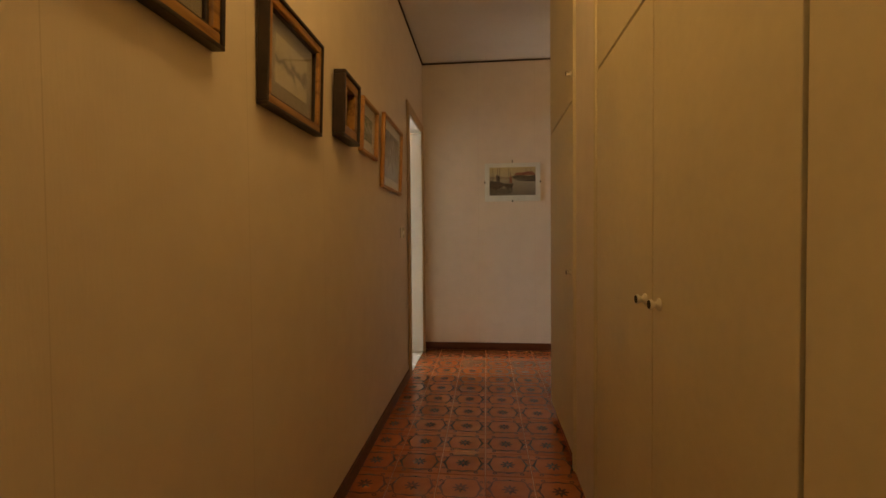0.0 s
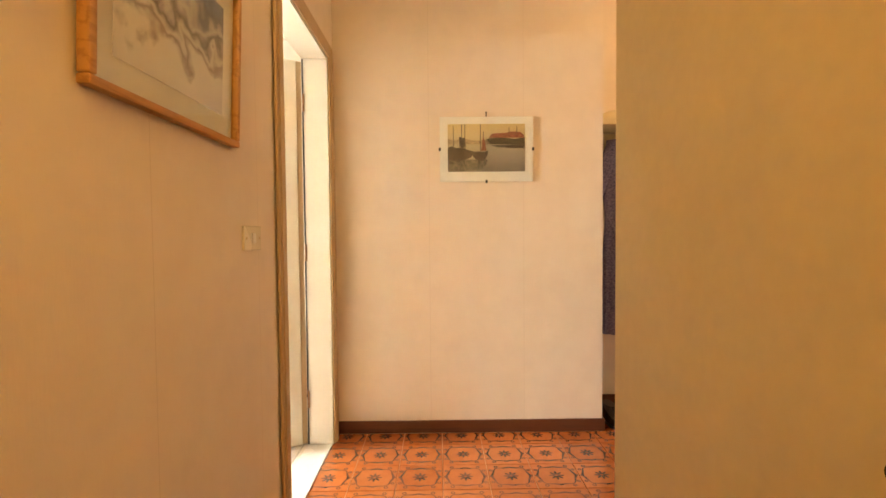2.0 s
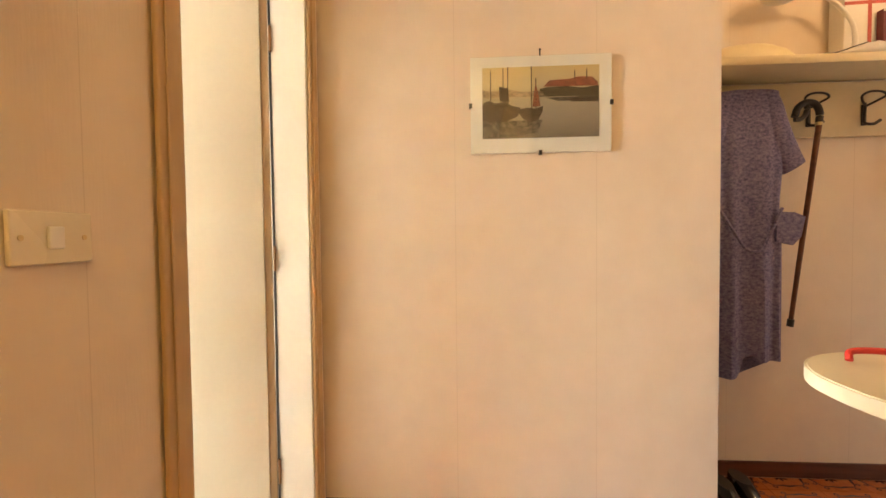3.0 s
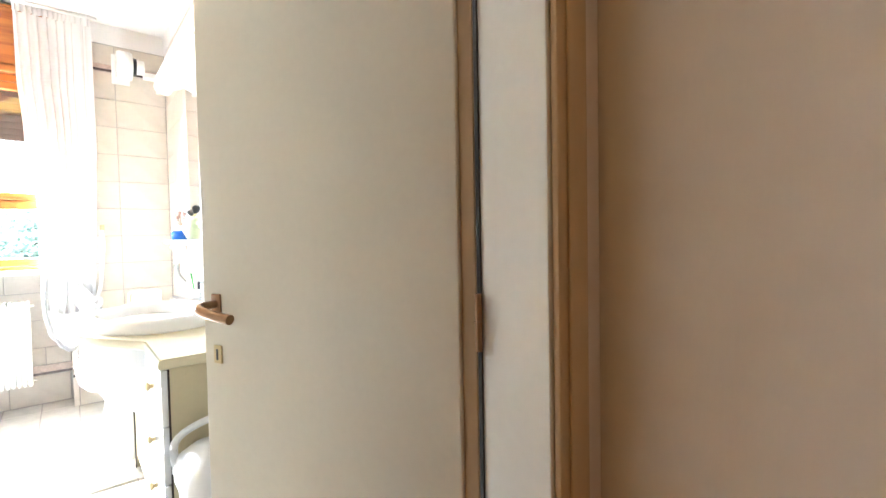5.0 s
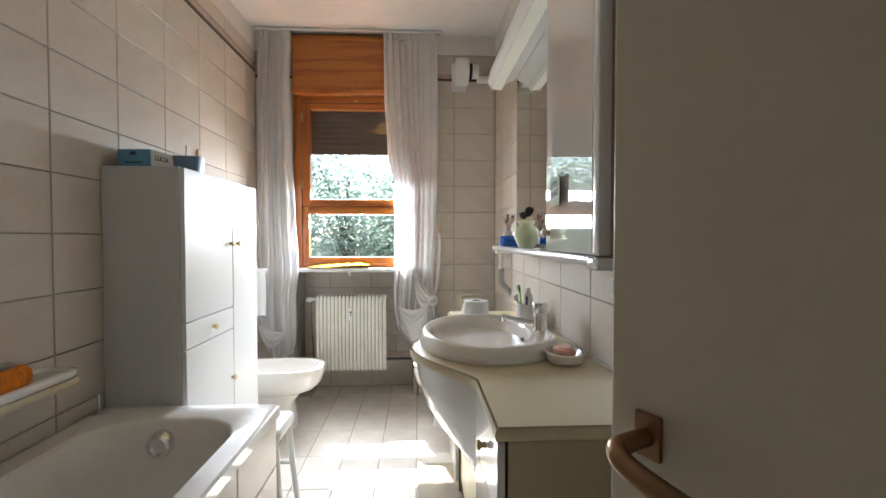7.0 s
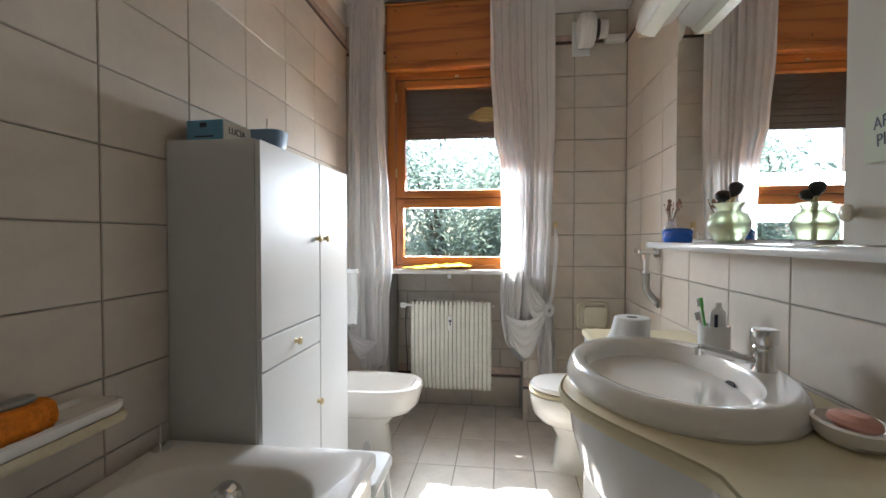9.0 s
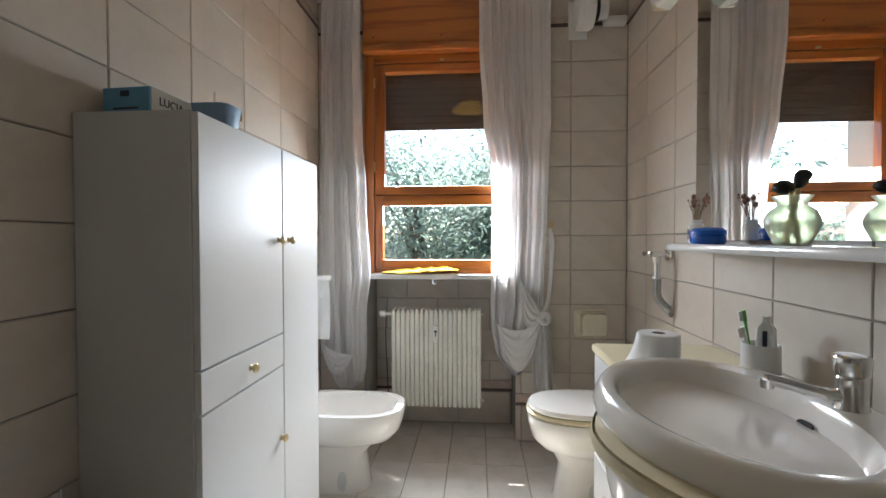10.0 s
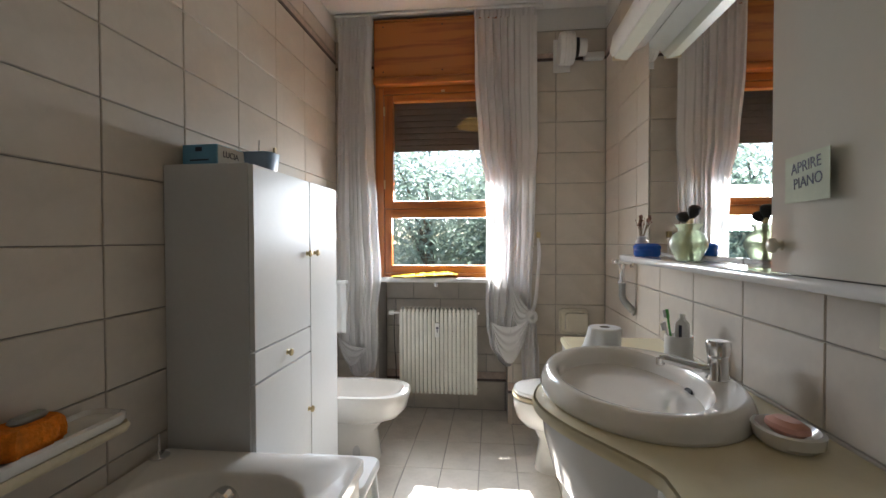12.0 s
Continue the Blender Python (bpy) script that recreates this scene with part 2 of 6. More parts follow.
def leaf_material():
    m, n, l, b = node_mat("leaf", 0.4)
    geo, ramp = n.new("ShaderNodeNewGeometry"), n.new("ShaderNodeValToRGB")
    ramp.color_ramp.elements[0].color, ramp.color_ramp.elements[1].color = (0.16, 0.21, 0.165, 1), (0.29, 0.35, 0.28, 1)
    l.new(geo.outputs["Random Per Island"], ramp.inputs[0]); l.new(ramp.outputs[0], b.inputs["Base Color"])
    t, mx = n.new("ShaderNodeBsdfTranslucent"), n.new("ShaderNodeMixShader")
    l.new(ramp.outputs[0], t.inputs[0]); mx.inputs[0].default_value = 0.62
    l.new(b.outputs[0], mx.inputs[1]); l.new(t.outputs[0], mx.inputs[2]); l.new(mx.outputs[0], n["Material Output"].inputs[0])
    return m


PAPER = wallpaper()
PLASTER = surface("white_plaster", (0.80, 0.79, 0.77), 0.85, vary=0.03, bump=0.08)
GROUT = surface("grey_grout", (0.36, 0.34, 0.31), 0.9, vary=0.1)
WALL_TILE = surface("cream_wall_tile", (0.60, 0.54, 0.465), 0.40, coat=0.04, vary=0.05, scale=7, fine=45, rnd=0.25, bump=0.03)
FLOOR_TILE = surface("pale_floor_tile", (0.70, 0.655, 0.59), 0.22, vary=0.07, scale=8, fine=70, rnd=0.3, bump=0.04)
BORDER_PINK = surface("pink_border_tile", (0.55, 0.42, 0.35), 0.3, vary=0.12, scale=30)
BORDER_DARK = surface("brown_border_tile", (0.10, 0.065, 0.055), 0.3, vary=0.3, scale=60)
TILE = 0.2115
HALL_TILE = patterned_tile(TILE)
HALL_GROUT = surface("orange_grout", (0.60, 0.31, 0.16), 0.8, vary=0.15)
BASEBOARD = wood("baseboard_wood", (0.11, 0.035, 0.016), (0.055, 0.017, 0.009), 0.35, 0, 10)
TAN = surface("tan_casing_paint", (0.51, 0.36, 0.20), 0.4, vary=0.1, scale=4, stretch=(1, 1, 0.15), bump=0.03)
CREAM_DOOR = surface("cream_door_lacquer", (0.69, 0.63, 0.50), 0.38, vary=0.03, scale=2, bump=0.02)
JAMB = surface("white_jamb_paint", (0.76, 0.74, 0.67), 0.42, vary=0.03, bump=0.03)
CAB_PAINT = surface("cream_cabinet_paint", (0.69, 0.60, 0.40), 0.42, vary=0.05, scale=2.5, bump=0.04, fine=35)
GAP = surface("dark_gap", (0.028, 0.02, 0.016), 0.8)
CORD = surface("dark_cord", (0.05, 0.03, 0.025), 0.7)
BRONZE = surface("bronze", (0.32, 0.19, 0.10), 0.32, metal=0.9, vary=0.12, scale=20, bump=0.03)
CHROME = surface("chrome", (0.78, 0.78, 0.78), 0.12, metal=1.0, vary=0.02, bump=0.0)
DULL_CHROME = surface("dull_chrome", (0.40, 0.40, 0.39), 0.30, metal=1.0, vary=0.12, scale=25, bump=0.01)
BRASS = surface("brass", (0.62, 0.50, 0.28), 0.28, metal=0.8, vary=0.05)
WHITE_KNOB = surface("ivory_knob", (0.78, 0.73, 0.60), 0.25, vary=0.03)
PINE = wood("orange_pine", (0.46, 0.15, 0.022), (0.25, 0.06, 0.01), 0.38, 1, 7, 0.15)
PINE_UP = wood("orange_pine_upright", (0.42, 0.13, 0.02), (0.22, 0.055, 0.01), 0.38, 2, 9, 0.15)
SHUTTER = surface("brown_shutter", (0.085, 0.06, 0.05), 0.55, vary=0.12, scale=8)
GLASS = glass_pane()
MIRROR = surface("mirror_silver", (0.88, 0.90, 0.89), 0.02, metal=1.0, vary=0.0, bump=0.0)
MIRROR.node_tree.nodes["Map Range"].inputs["To Min"].default_value = 0.0
MIRROR.node_tree.nodes["Map Range"].inputs["To Max"].default_value = 0.015
CERAMIC = surface("white_ceramic", (0.87, 0.845, 0.795), 0.10, coat=0.5, vary=0.02, scale=4, bump=0.0)
OLD_PLASTIC = surface("yellowed_plastic", (0.70, 0.60, 0.40), 0.35, vary=0.08, scale=14)
WHITE_PLASTIC = surface("white_plastic", (0.80, 0.80, 0.78), 0.3, vary=0.03, scale=8)
CREAM_TOP = surface("cream_laminate", (0.76, 0.68, 0.46), 0.36, coat=0.0, vary=0.03, scale=5, bump=0.01)
WHITE_LACQUER = surface("white_lacquer", (0.78, 0.78, 0.77), 0.12, coat=0.3, vary=0.02, scale=2, bump=0.0)
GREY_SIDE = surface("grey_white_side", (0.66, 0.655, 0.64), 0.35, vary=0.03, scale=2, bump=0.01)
BEIGE_SIDE = surface("beige_side_panel", (0.50, 0.36, 0.22), 0.45, vary=0.06, scale=3, stretch=(1, 1, 0.2))
RADIATOR = surface("cream_radiator_enamel", (0.74, 0.73, 0.66), 0.35, vary=0.05, scale=10)
CURTAIN = cloth("white_curtain_voile", (0.85, 0.84, 0.835), (0.80, 0.79, 0.785), 0.33)
YELLOW = cloth("yellow_cloth", (0.85, 0.60, 0.02), (0.70, 0.48, 0.02), 0.15, 300)
TOWEL = cloth("white_towel", (0.78, 0.77, 0.74), None, 0.1, 250)
TISSUE = cloth("white_tissue", (0.86, 0.855, 0.84), (0.83, 0.825, 0.81), 0.12, 300)
PINK = cloth("pink_towelling", (0.66, 0.36, 0.36), (0.55, 0.28, 0.29), 0.15, 250)
MAT = cloth("beige_mat", (0.66, 0.60, 0.50), (0.55, 0.47, 0.36), 0.0, 180)
DRESS = surface("blue_print_dress", (0.24, 0.22, 0.38), 0.85, vary=0.1, scale=75, bump=0.15, fine=160, dark=(0.05, 0.05, 0.155), stretch=(1.0, 1.0, 1.5))
BLUE_BOX = surface("blue_card", (0.13, 0.35, 0.53), 0.45, vary=0.06, scale=10)
WHITE_CARD = surface("white_card", (0.82, 0.82, 0.80), 0.6, vary=0.04, scale=10)
INK = surface("dark_ink", (0.03, 0.035, 0.07), 0.6)
BLACK = surface("black_rubber", (0.018, 0.017, 0.017), 0.35, vary=0.1)
BLUE_GLASS = surface("cobalt_jar", (0.015, 0.15, 0.72), 0.08, coat=0.5, vary=0.1)
GREEN_GLASS, gn, gl_, gb = node_mat("green_frosted_glass", 0.32)
gb.inputs["Base Color"].default_value, gb.inputs["Transmission Weight"].default_value = (0.88, 0.94, 0.76, 1), 0.82
ORANGE = surface("orange_sponge", (0.86, 0.25, 0.01), 0.95, vary=0.15, scale=40, bump=0.5, fine=120)
SOAP_GREY = surface("grey_soap", (0.35, 0.36, 0.33), 0.4)
PINK_SOAP = surface("pink_soap", (0.70, 0.36, 0.28), 0.35, vary=0.06)
STONE = surface("sill_marble", (0.72, 0.71, 0.68), 0.25, vary=0.06, scale=9)
DARK_FRAME = surface("dark_frame_wood", (0.035, 0.018, 0.012), 0.4, vary=0.2, scale=20)
GOLD_FRAME = wood("gold_frame_wood", (0.40, 0.21, 0.06), (0.22, 0.10, 0.03), 0.35, 1, 20)
OAK_FRAME = wood("oak_frame_wood", (0.48, 0.24, 0.07), (0.33, 0.15, 0.04), 0.4, 1, 20)
MOUNT = surface("cream_mount", (0.72, 0.68, 0.60), 0.7, vary=0.02)
GREY_MOUNT = surface("grey_mount", (0.34, 0.30, 0.25), 0.7, vary=0.04)
HARBOUR = picture_print("harbour_print", [(0.0, (0.20, 0.18, 0.16)), (0.3, (0.32, 0.29, 0.25)), (0.55, (0.40, 0.36, 0.29)), (0.60, (0.46, 0.38, 0.26)), (0.72, (0.55, 0.47, 0.32)), (1.0, (0.62, 0.50, 0.27))], 2, (-0.13, 0.145), 0.2, 40, 0.10)
SNOW = picture_print("mountain_print", [(0.0, (0.60, 0.56, 0.53)), (0.28, (0.68, 0.64, 0.60)), (0.40, (0.24, 0.20, 0.18)), (0.47, (0.62, 0.58, 0.55)), (0.58, (0.10, 0.09, 0.10)), (0.68, (0.50, 0.48, 0.50)), (0.82, (0.09, 0.10, 0.18)), (1.0, (0.15, 0.19, 0.34))], 2, (-0.15, 0.15), 0.2, 14, 0.85)
SKETCH = picture_print("sketch_print", [(0.0, (0.66, 0.60, 0.48)), (0.38, (0.62, 0.56, 0.46)), (0.5, (0.25, 0.24, 0.24)), (0.62, (0.6, 0.55, 0.46)), (1.0, (0.66, 0.60, 0.50))], 2, (-0.13, 0.13), 0.25, 22, 0.5)
FLOWERS = picture_print("flower_print", [(0.0, (0.62, 0.55, 0.42)), (0.4, (0.25, 0.27, 0.12)), (0.6, (0.55, 0.22, 0.16)), (0.8, (0.64, 0.57, 0.44)), (1.0, (0.66, 0.6, 0.48))], 2, (-0.1, 0.1), 0.25, 24, 0.6)
FALLS = picture_print("waterfall_print", [(0.0, (0.10, 0.14, 0.08)), (0.4, (0.18, 0.24, 0.13)), (0.55, (0.45, 0.5, 0.4)), (0.7, (0.12, 0.17, 0.09)), (1.0, (0.22, 0.27, 0.16))], 2, (-0.09, 0.09), 0.25, 20, 0.7)
GLOSS_DOOR = surface("glossy_cream_door", (0.74, 0.725, 0.66), 0.05, coat=0.6, vary=0.015, scale=2, bump=0.0)
GLOSS_DOOR.node_tree.nodes["Map Range"].inputs["To Min"].default_value = 0.015
GLOSS_DOOR.node_tree.nodes["Map Range"].inputs["To Max"].default_value = 0.05
SATIN = surface("satin_white_front", (0.78, 0.78, 0.765), 0.38, coat=0.0, vary=0.02, scale=2, bump=0.0)
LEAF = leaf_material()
BARK = surface("bark", (0.12, 0.09, 0.065), 0.9, vary=0.3, scale=12, bump=0.6, fine=30)
GROUND = surface("garden_ground", (0.10, 0.11, 0.06), 0.95, vary=0.25, scale=0.4, bump=0.2)
HOUSE_WALL = surface("ochre_render", (0.55, 0.44, 0.28), 0.9, vary=0.08, scale=0.6)
ROOF = surface("terracotta_roof", (0.30, 0.14, 0.09), 0.85, vary=0.2, scale=5)
AMBER, an, al_, ab = node_mat("amber_glass", 0.25)
ab.inputs["Base Color"].default_value = (0.75, 0.42, 0.06, 1)
ab.inputs["Emission Color"].default_value, ab.inputs["Emission Strength"].default_value = (1.0, 0.62, 0.16, 1), 0.2
DIFFUSER = surface("milky_diffuser", (0.78, 0.80, 0.72), 0.3, vary=0.02)


# ---- mesh helpers ----
def box(bm, a, b, bevel=0.0, seg=2):
    r = bmesh.ops.create_cube(bm, size=1)
    for v in r["verts"]:
        v.co = [a[i] if v.co[i] < 0 else b[i] for i in range(3)]
    if bevel:
        es = list({e for v in r["verts"] for e in v.link_edges})
        bmesh.ops.bevel(bm, geom=es, offset=bevel, segments=seg, affect="EDGES", profile=0.5)
    return bm


def boxes(*items, bevel=0.0):
    bm = bmesh.new()
    for a, b in items: box(bm, a, b, bevel)
    return bm


def rod(bm, p, q, r0, r1=None, seg=14):
    p, q = Vector(p), Vector(q)
    d = q - p
    m = Matrix.Translation((p + q) / 2) @ d.to_track_quat("Z", "Y").to_matrix().to_4x4()
    bmesh.ops.create_cone(bm, cap_ends=True, segments=seg, radius1=r0, radius2=r0 if r1 is None else r1, depth=d.length, matrix=m)
    return bm


def loft(bm, rings, caps=(True, True), closed=True):
    vs = [[bm.verts.new(p) for p in ring] for ring in rings]
    n = len(vs[0])
    for a, b in zip(vs, vs[1:]):
        for i in range(n if closed else n - 1):
            bm.faces.new((a[i], a[(i + 1) % n], b[(i + 1) % n], b[i]))
    if closed and caps[0]: bm.faces.new(vs[0][::-1])
    if closed and caps[1]: bm.faces.new(vs[-1])
    return bm


def lathe(bm, profile, c, seg=28, sx=1.0, sy=1.0, axis="z"):
    rings = []
    for r, h in profile:
        ring = []
        for i in range(seg):
            a = 2 * math.pi * i / seg
            u, v = r * sx * math.cos(a), r * sy * math.sin(a)
            ring.append({"z": (c[0] + u, c[1] + v, c[2] + h), "y": (c[0] - u, c[1] + h, c[2] + v), "x": (c[0] + h, c[1] + u, c[2] + v)}[axis])
        rings.append(ring)
    return loft(bm, rings)


def tube(bm, pts, r, seg=10, taper=None):
    rings = []
    pts = [Vector(p) for p in pts]
    for i, p in enumerate(pts):
        d = (pts[min(i + 1, len(pts) - 1)] - pts[max(i - 1, 0)]).normalized()
        q = d.to_track_quat("Z", "Y")
        rr = r if taper is None else r + (taper - r) * i / (len(pts) - 1)
        rings.append([p + q @ Vector((rr * math.cos(2 * math.pi * k / seg), rr * math.sin(2 * math.pi * k / seg), 0)) for k in range(seg)])
    return loft(bm, rings)


def rrect(cx, cy, hx, hy, r, z, n=6):
    pts = []
    for sx, sy, a0 in ((1, 1, 0), (-1, 1, 90), (-1, -1, 180), (1, -1, 270)):
        for i in range(n + 1):
            a = radians(a0 + 90 * i / n)
            pts.append((cx + sx * (hx - r) + r * math.cos(a), cy + sy * (hy - r) + r * math.sin(a), z))
    return pts


def egg(cx, cy, hx, front, back, z, n=36, power=2.2):
    """A closed outline, hx to each side, reaching front towards +y and back towards -y."""
    pts = []
    for i in range(n):
        a = 2 * math.pi * i / n
        c, s = math.cos(a), math.sin(a)
        u = math.copysign(abs(c) ** (2 / power), c) * hx
        v = math.copysign(abs(s) ** (2 / power), s) * (front if s > 0 else back)
        pts.append((cx + u, cy + v, z))
    return pts


def arc(pts, n=8):
    """Smooth path through control points (Catmull-Rom)."""
    p = [Vector(q) for q in pts]
    p = [2 * p[0] - p[1]] + p + [2 * p[-1] - p[-2]]
    out = []
    for i in range(1, len(p) - 2):
        for k in range(n):
            t = k / n
            a, b, c, d = p[i - 1], p[i], p[i + 1], p[i + 2]
            out.append(0.5 * ((2 * b) + (c - a) * t + (2 * a - 5 * b + 4 * c - d) * t * t + (3 * b - a - 3 * c + d) * t ** 3))
    return out + [p[-2]]


def smooth(me, angle=40):
    for f in me.polygons: f.use_smooth = True
    bm = bmesh.new(); bm.from_mesh(me)
    for e in bm.edges:
        if len(e.link_faces) != 2: continue
        turn, areas = e.calc_face_angle(0), sorted(f.calc_area() for f in e.link_faces)
        if turn > radians(angle) or (turn > radians(12) and areas[1] > 10 * areas[0]): e.smooth = False
    bm.to_mesh(me); bm.free()


def mesh_of(name, bm, material, angle=40):
    bmesh.ops.recalc_face_normals(bm, faces=bm.faces)
    me = bpy.data.meshes.new(name)
    bm.to_mesh(me); bm.free()
    me.materials.append(material)
    smooth(me, angle)
    return me


def part(name, bm, material, parent=None, label="", m=None):
    ob = new(name, mesh_of(name, bm, material))
    if parent: ob.parent = parent
    if m: ob.matrix_basis = m
    if label: ob["label"] = label
    return ob


def structure(name, bm, material, label):
    return tagged(part(name, bm, material), label, name.split("_")[0], kind="structure")


def thing(name, label, category, at=(0, 0, 0), group="", turn=0):
    """An empty at the base of a thing; its parts are built in its own coordinates."""
    e = new(name)
    e.empty_display_size = 0.05
    e.matrix_basis = pose(*at, 0, 0, turn)
    return tagged(e, label, category, group)


def solo(name, bm, material, label, category, at=(0, 0, 0), group="", turn=0):
    ob = part(name, bm, material, None, label, pose(*at, 0, 0, turn))
    return tagged(ob, label, category, group)


def words(name, text, size, material, parent, m, thick=0.0006):
    c = bpy.data.curves.new(name, "FONT")
    c.body, c.size, c.extrude, c.align_x, c.align_y = text, size, thick, "CENTER", "CENTER"
    c.materials.append(material)
    ob = new(name, c)
    ob.parent = parent
    ob.matrix_basis = m
    return ob


tile_meshes = {}


def tile_mesh(w, h, d, material, flat="z", chamfer=0.0025):
    """A tile lying in its own middle, its back at depth 0 and its face at d, along the axis named."""
    key = (round(w, 3), round(h, 3), d, material.name, flat)
    if key not in tile_meshes:
        c = chamfer
        o = [(-w / 2, -h / 2, 0), (w / 2, -h / 2, 0), (w / 2, h / 2, 0), (-w / 2, h / 2, 0)]
        e = [(x, y, d - c) for x, y, z in o]
        t = [(math.copysign(abs(x) - c, x), math.copysign(abs(y) - c, y), d) for x, y, z in o]
        bm = bmesh.new()
        turn = {"z": Matrix(), "y": pose(0, 0, 0, 90, 0, 0), "-y": pose(0, 0, 0, 90, 0, 180), "x": pose(0, 0, 0, 90, 0, 90)}[flat]
        loft(bm, [[turn @ Vector(p) for p in ring] for ring in (o, e, t)], (False, True))
        tile_meshes[key] = mesh_of("tile", bm, material, 20)
    return tile_meshes[key]


def lay(parent, me, place, name="tile"):
    ob = new(name, me)
    ob.parent = parent
    ob.location = place
    return ob

# ---- structure ----
CEIL = 2.745
ground = structure("ground", boxes(((-400, -400, -3.4), (400, 400, -3.3))), GROUND, "rough garden ground of grass and earth outside")
floor_hall = structure("floor_hall", boxes(((-0.12, -1.3, -0.1), (2.9, 4.9, -0.006))), HALL_GROUT, "orange patterned ceramic tile floor of the hallway")
floor_bath = structure("floor_bath", boxes(((-4.1, 2.49, -0.1), (-0.12, 4.5, -0.006))), GROUT, "pale beige ceramic tile floor of the bathroom")
structure("ceiling_hall", boxes(((-0.12, -1.3, CEIL), (2.9, 5.0, CEIL + 0.1))), PLASTER, "white plaster ceiling over the hallway")
structure("ceiling_bath", boxes(((-4.1, 2.49, CEIL), (-0.12, 4.5, CEIL + 0.1))), PLASTER, "white plaster ceiling over the bathroom")
structure("wall_west", boxes(((-0.12, -1.3, -0.05), (0, 3.54, CEIL)), ((-0.12, 3.54, 2.085), (0, 4.30, CEIL)), ((-0.12, 4.30, -0.05), (0, 4.4, CEIL))), PAPER, "cream papered hallway wall with a door opening")
structure("wall_end", boxes(((-0.12, 4.404, -0.05), (0.0, 5.0, CEIL)), ((0.0, 4.4, -0.05), (1.505, 5.0, CEIL))), PAPER, "pinkish cream papered wall at the end")
structure("wall_alcove", boxes(((1.505, 4.78, -0.05), (2.9, 5.0, CEIL))), PAPER, "cream papered wall of the coat alcove")
structure("wall_east", boxes(((2.8, 2.80, -0.05), (2.9, 4.9, CEIL))), PAPER, "cream papered wall closing the hall")
structure("wall_hall_side", boxes(((1.62, 2.80, -0.05), (2.8, 2.943, CEIL))), PAPER, "cream papered wall beside the cupboards")
structure("wall_behind", boxes(((0, -1.3, -0.05), (1.7, -1.2, CEIL))), PAPER, "cream papered wall closing the hallway")
structure("wall_pier", boxes(((1.004, 1.843, -0.05), (1.62, 2.1795, CEIL))), PAPER, "papered pier between two built-in cupboards")
structure("wall_cupboard_back", boxes(((1.62, -1.3, -0.05), (1.72, 2.80, CEIL))), PAPER, "papered wall behind the built-in cupboards")
bath_right = structure("wall_bath_right", boxes(((-4.1, 4.404, -0.05), (-0.12, 4.5, CEIL)), ((-3.715, 4.400, 2.605), (-0.12, 4.4035, CEIL))), GROUT, "cream tiled bathroom wall with grey joints")
bath_left = structure("wall_bath_left", boxes(((-4.1, 2.49, -0.05), (-0.12, 2.582, CEIL))), GROUT, "cream tiled bathroom wall with grey joints")
bath_back = structure("wall_bath_back", boxes(((-4.1, 2.582, 2.30), (-3.723, 4.404, CEIL)), ((-4.1, 2.582, -0.05), (-3.723, 2.88, 2.30)), ((-4.1, 3.80, 0.98), (-3.723, 4.404, 2.30)), ((-4.1, 3.765, -0.05), (-3.723, 4.404, 0.98)), ((-4.1, 2.88, -0.05), (-3.961, 3.765, 0.96))), GROUT, "tiled window wall with a radiator niche")
structure("plaster_band_back", boxes(((-3.723, 3.80, 2.605), (-3.714, 4.400, CEIL)), ((-3.723, 2.582, 2.605), (-3.714, 2.86, CEIL))), PLASTER, "white plaster band above the tiles")
structure("plaster_band_right", boxes(((-3.714, 4.394, 2.605), (-0.12, 4.3995, CEIL))), PLASTER, "white plaster band above the tiles")
structure("plaster_band_left", boxes(((-3.714, 2.582, 2.605), (-0.12, 2.592, CEIL))), PLASTER, "white plaster band above the tiles")
structure("wall_bath_front", boxes(((-0.13, 2.582, -0.05), (-0.1205, 3.54, CEIL)), ((-0.13, 4.30, -0.05), (-0.1205, 4.404, CEIL)), ((-0.13, 3.54, 2.085), (-0.1205, 4.30, CEIL))), WALL_TILE, "cream tiled inner wall beside the bathroom door")
bb = boxes(((0, -1.2, 0), (0.012, 3.495, 0.07)), ((0.0, 4.388, 0), (1.517, 4.4, 0.07)), ((1.505, 4.4, 0), (1.517, 4.768, 0.07)), ((1.517, 4.768, 0), (2.8, 4.78, 0.07)), ((2.788, 2.945, 0), (2.8, 4.768, 0.07)), bevel=0.002)
structure("baseboard", bb, BASEBOARD, "dark brown wooden baseboard along the hallway")
cord = bmesh.new()
for a, b in (((0.006, -1.2, CEIL - 0.012), (0.006, 4.394, CEIL - 0.012)), ((0.006, 4.394, CEIL - 0.012), (1.505, 4.394, CEIL - 0.012))): rod(cord, a, b, 0.007, seg=8)
structure("trim_cord", cord, CORD, "thin dark cord along the top of the wall")

# ---- bathroom door, its frame and casing ----
door_1 = thing("door_1", "cream lacquered bathroom door standing half open", "door", (-0.126, 4.257, 0), turn=23.5)
door_1["kind"] = "structure"
part("leaf", boxes(((-0.652, 0.0, 0.008), (-0.030, 0.042, 2.035)), bevel=0.003), CREAM_DOOR, door_1)
part("edge_strip", boxes(((-0.030, 0.008, 0.008), (-0.004, 0.036, 2.035)), bevel=0.002), TAN, door_1, "tan wooden hinge edge")
for hz in (0.25, 1.035, 1.82):
    hb = rod(bmesh.new(), (0.004, -0.004, hz - 0.045), (0.004, -0.004, hz + 0.045), 0.0055)
    rod(hb, (0.004, -0.004, hz - 0.002), (0.004, -0.004, hz + 0.002), 0.0065)
    part("hinge", hb, BRONZE, door_1, "brass barrel hinge")
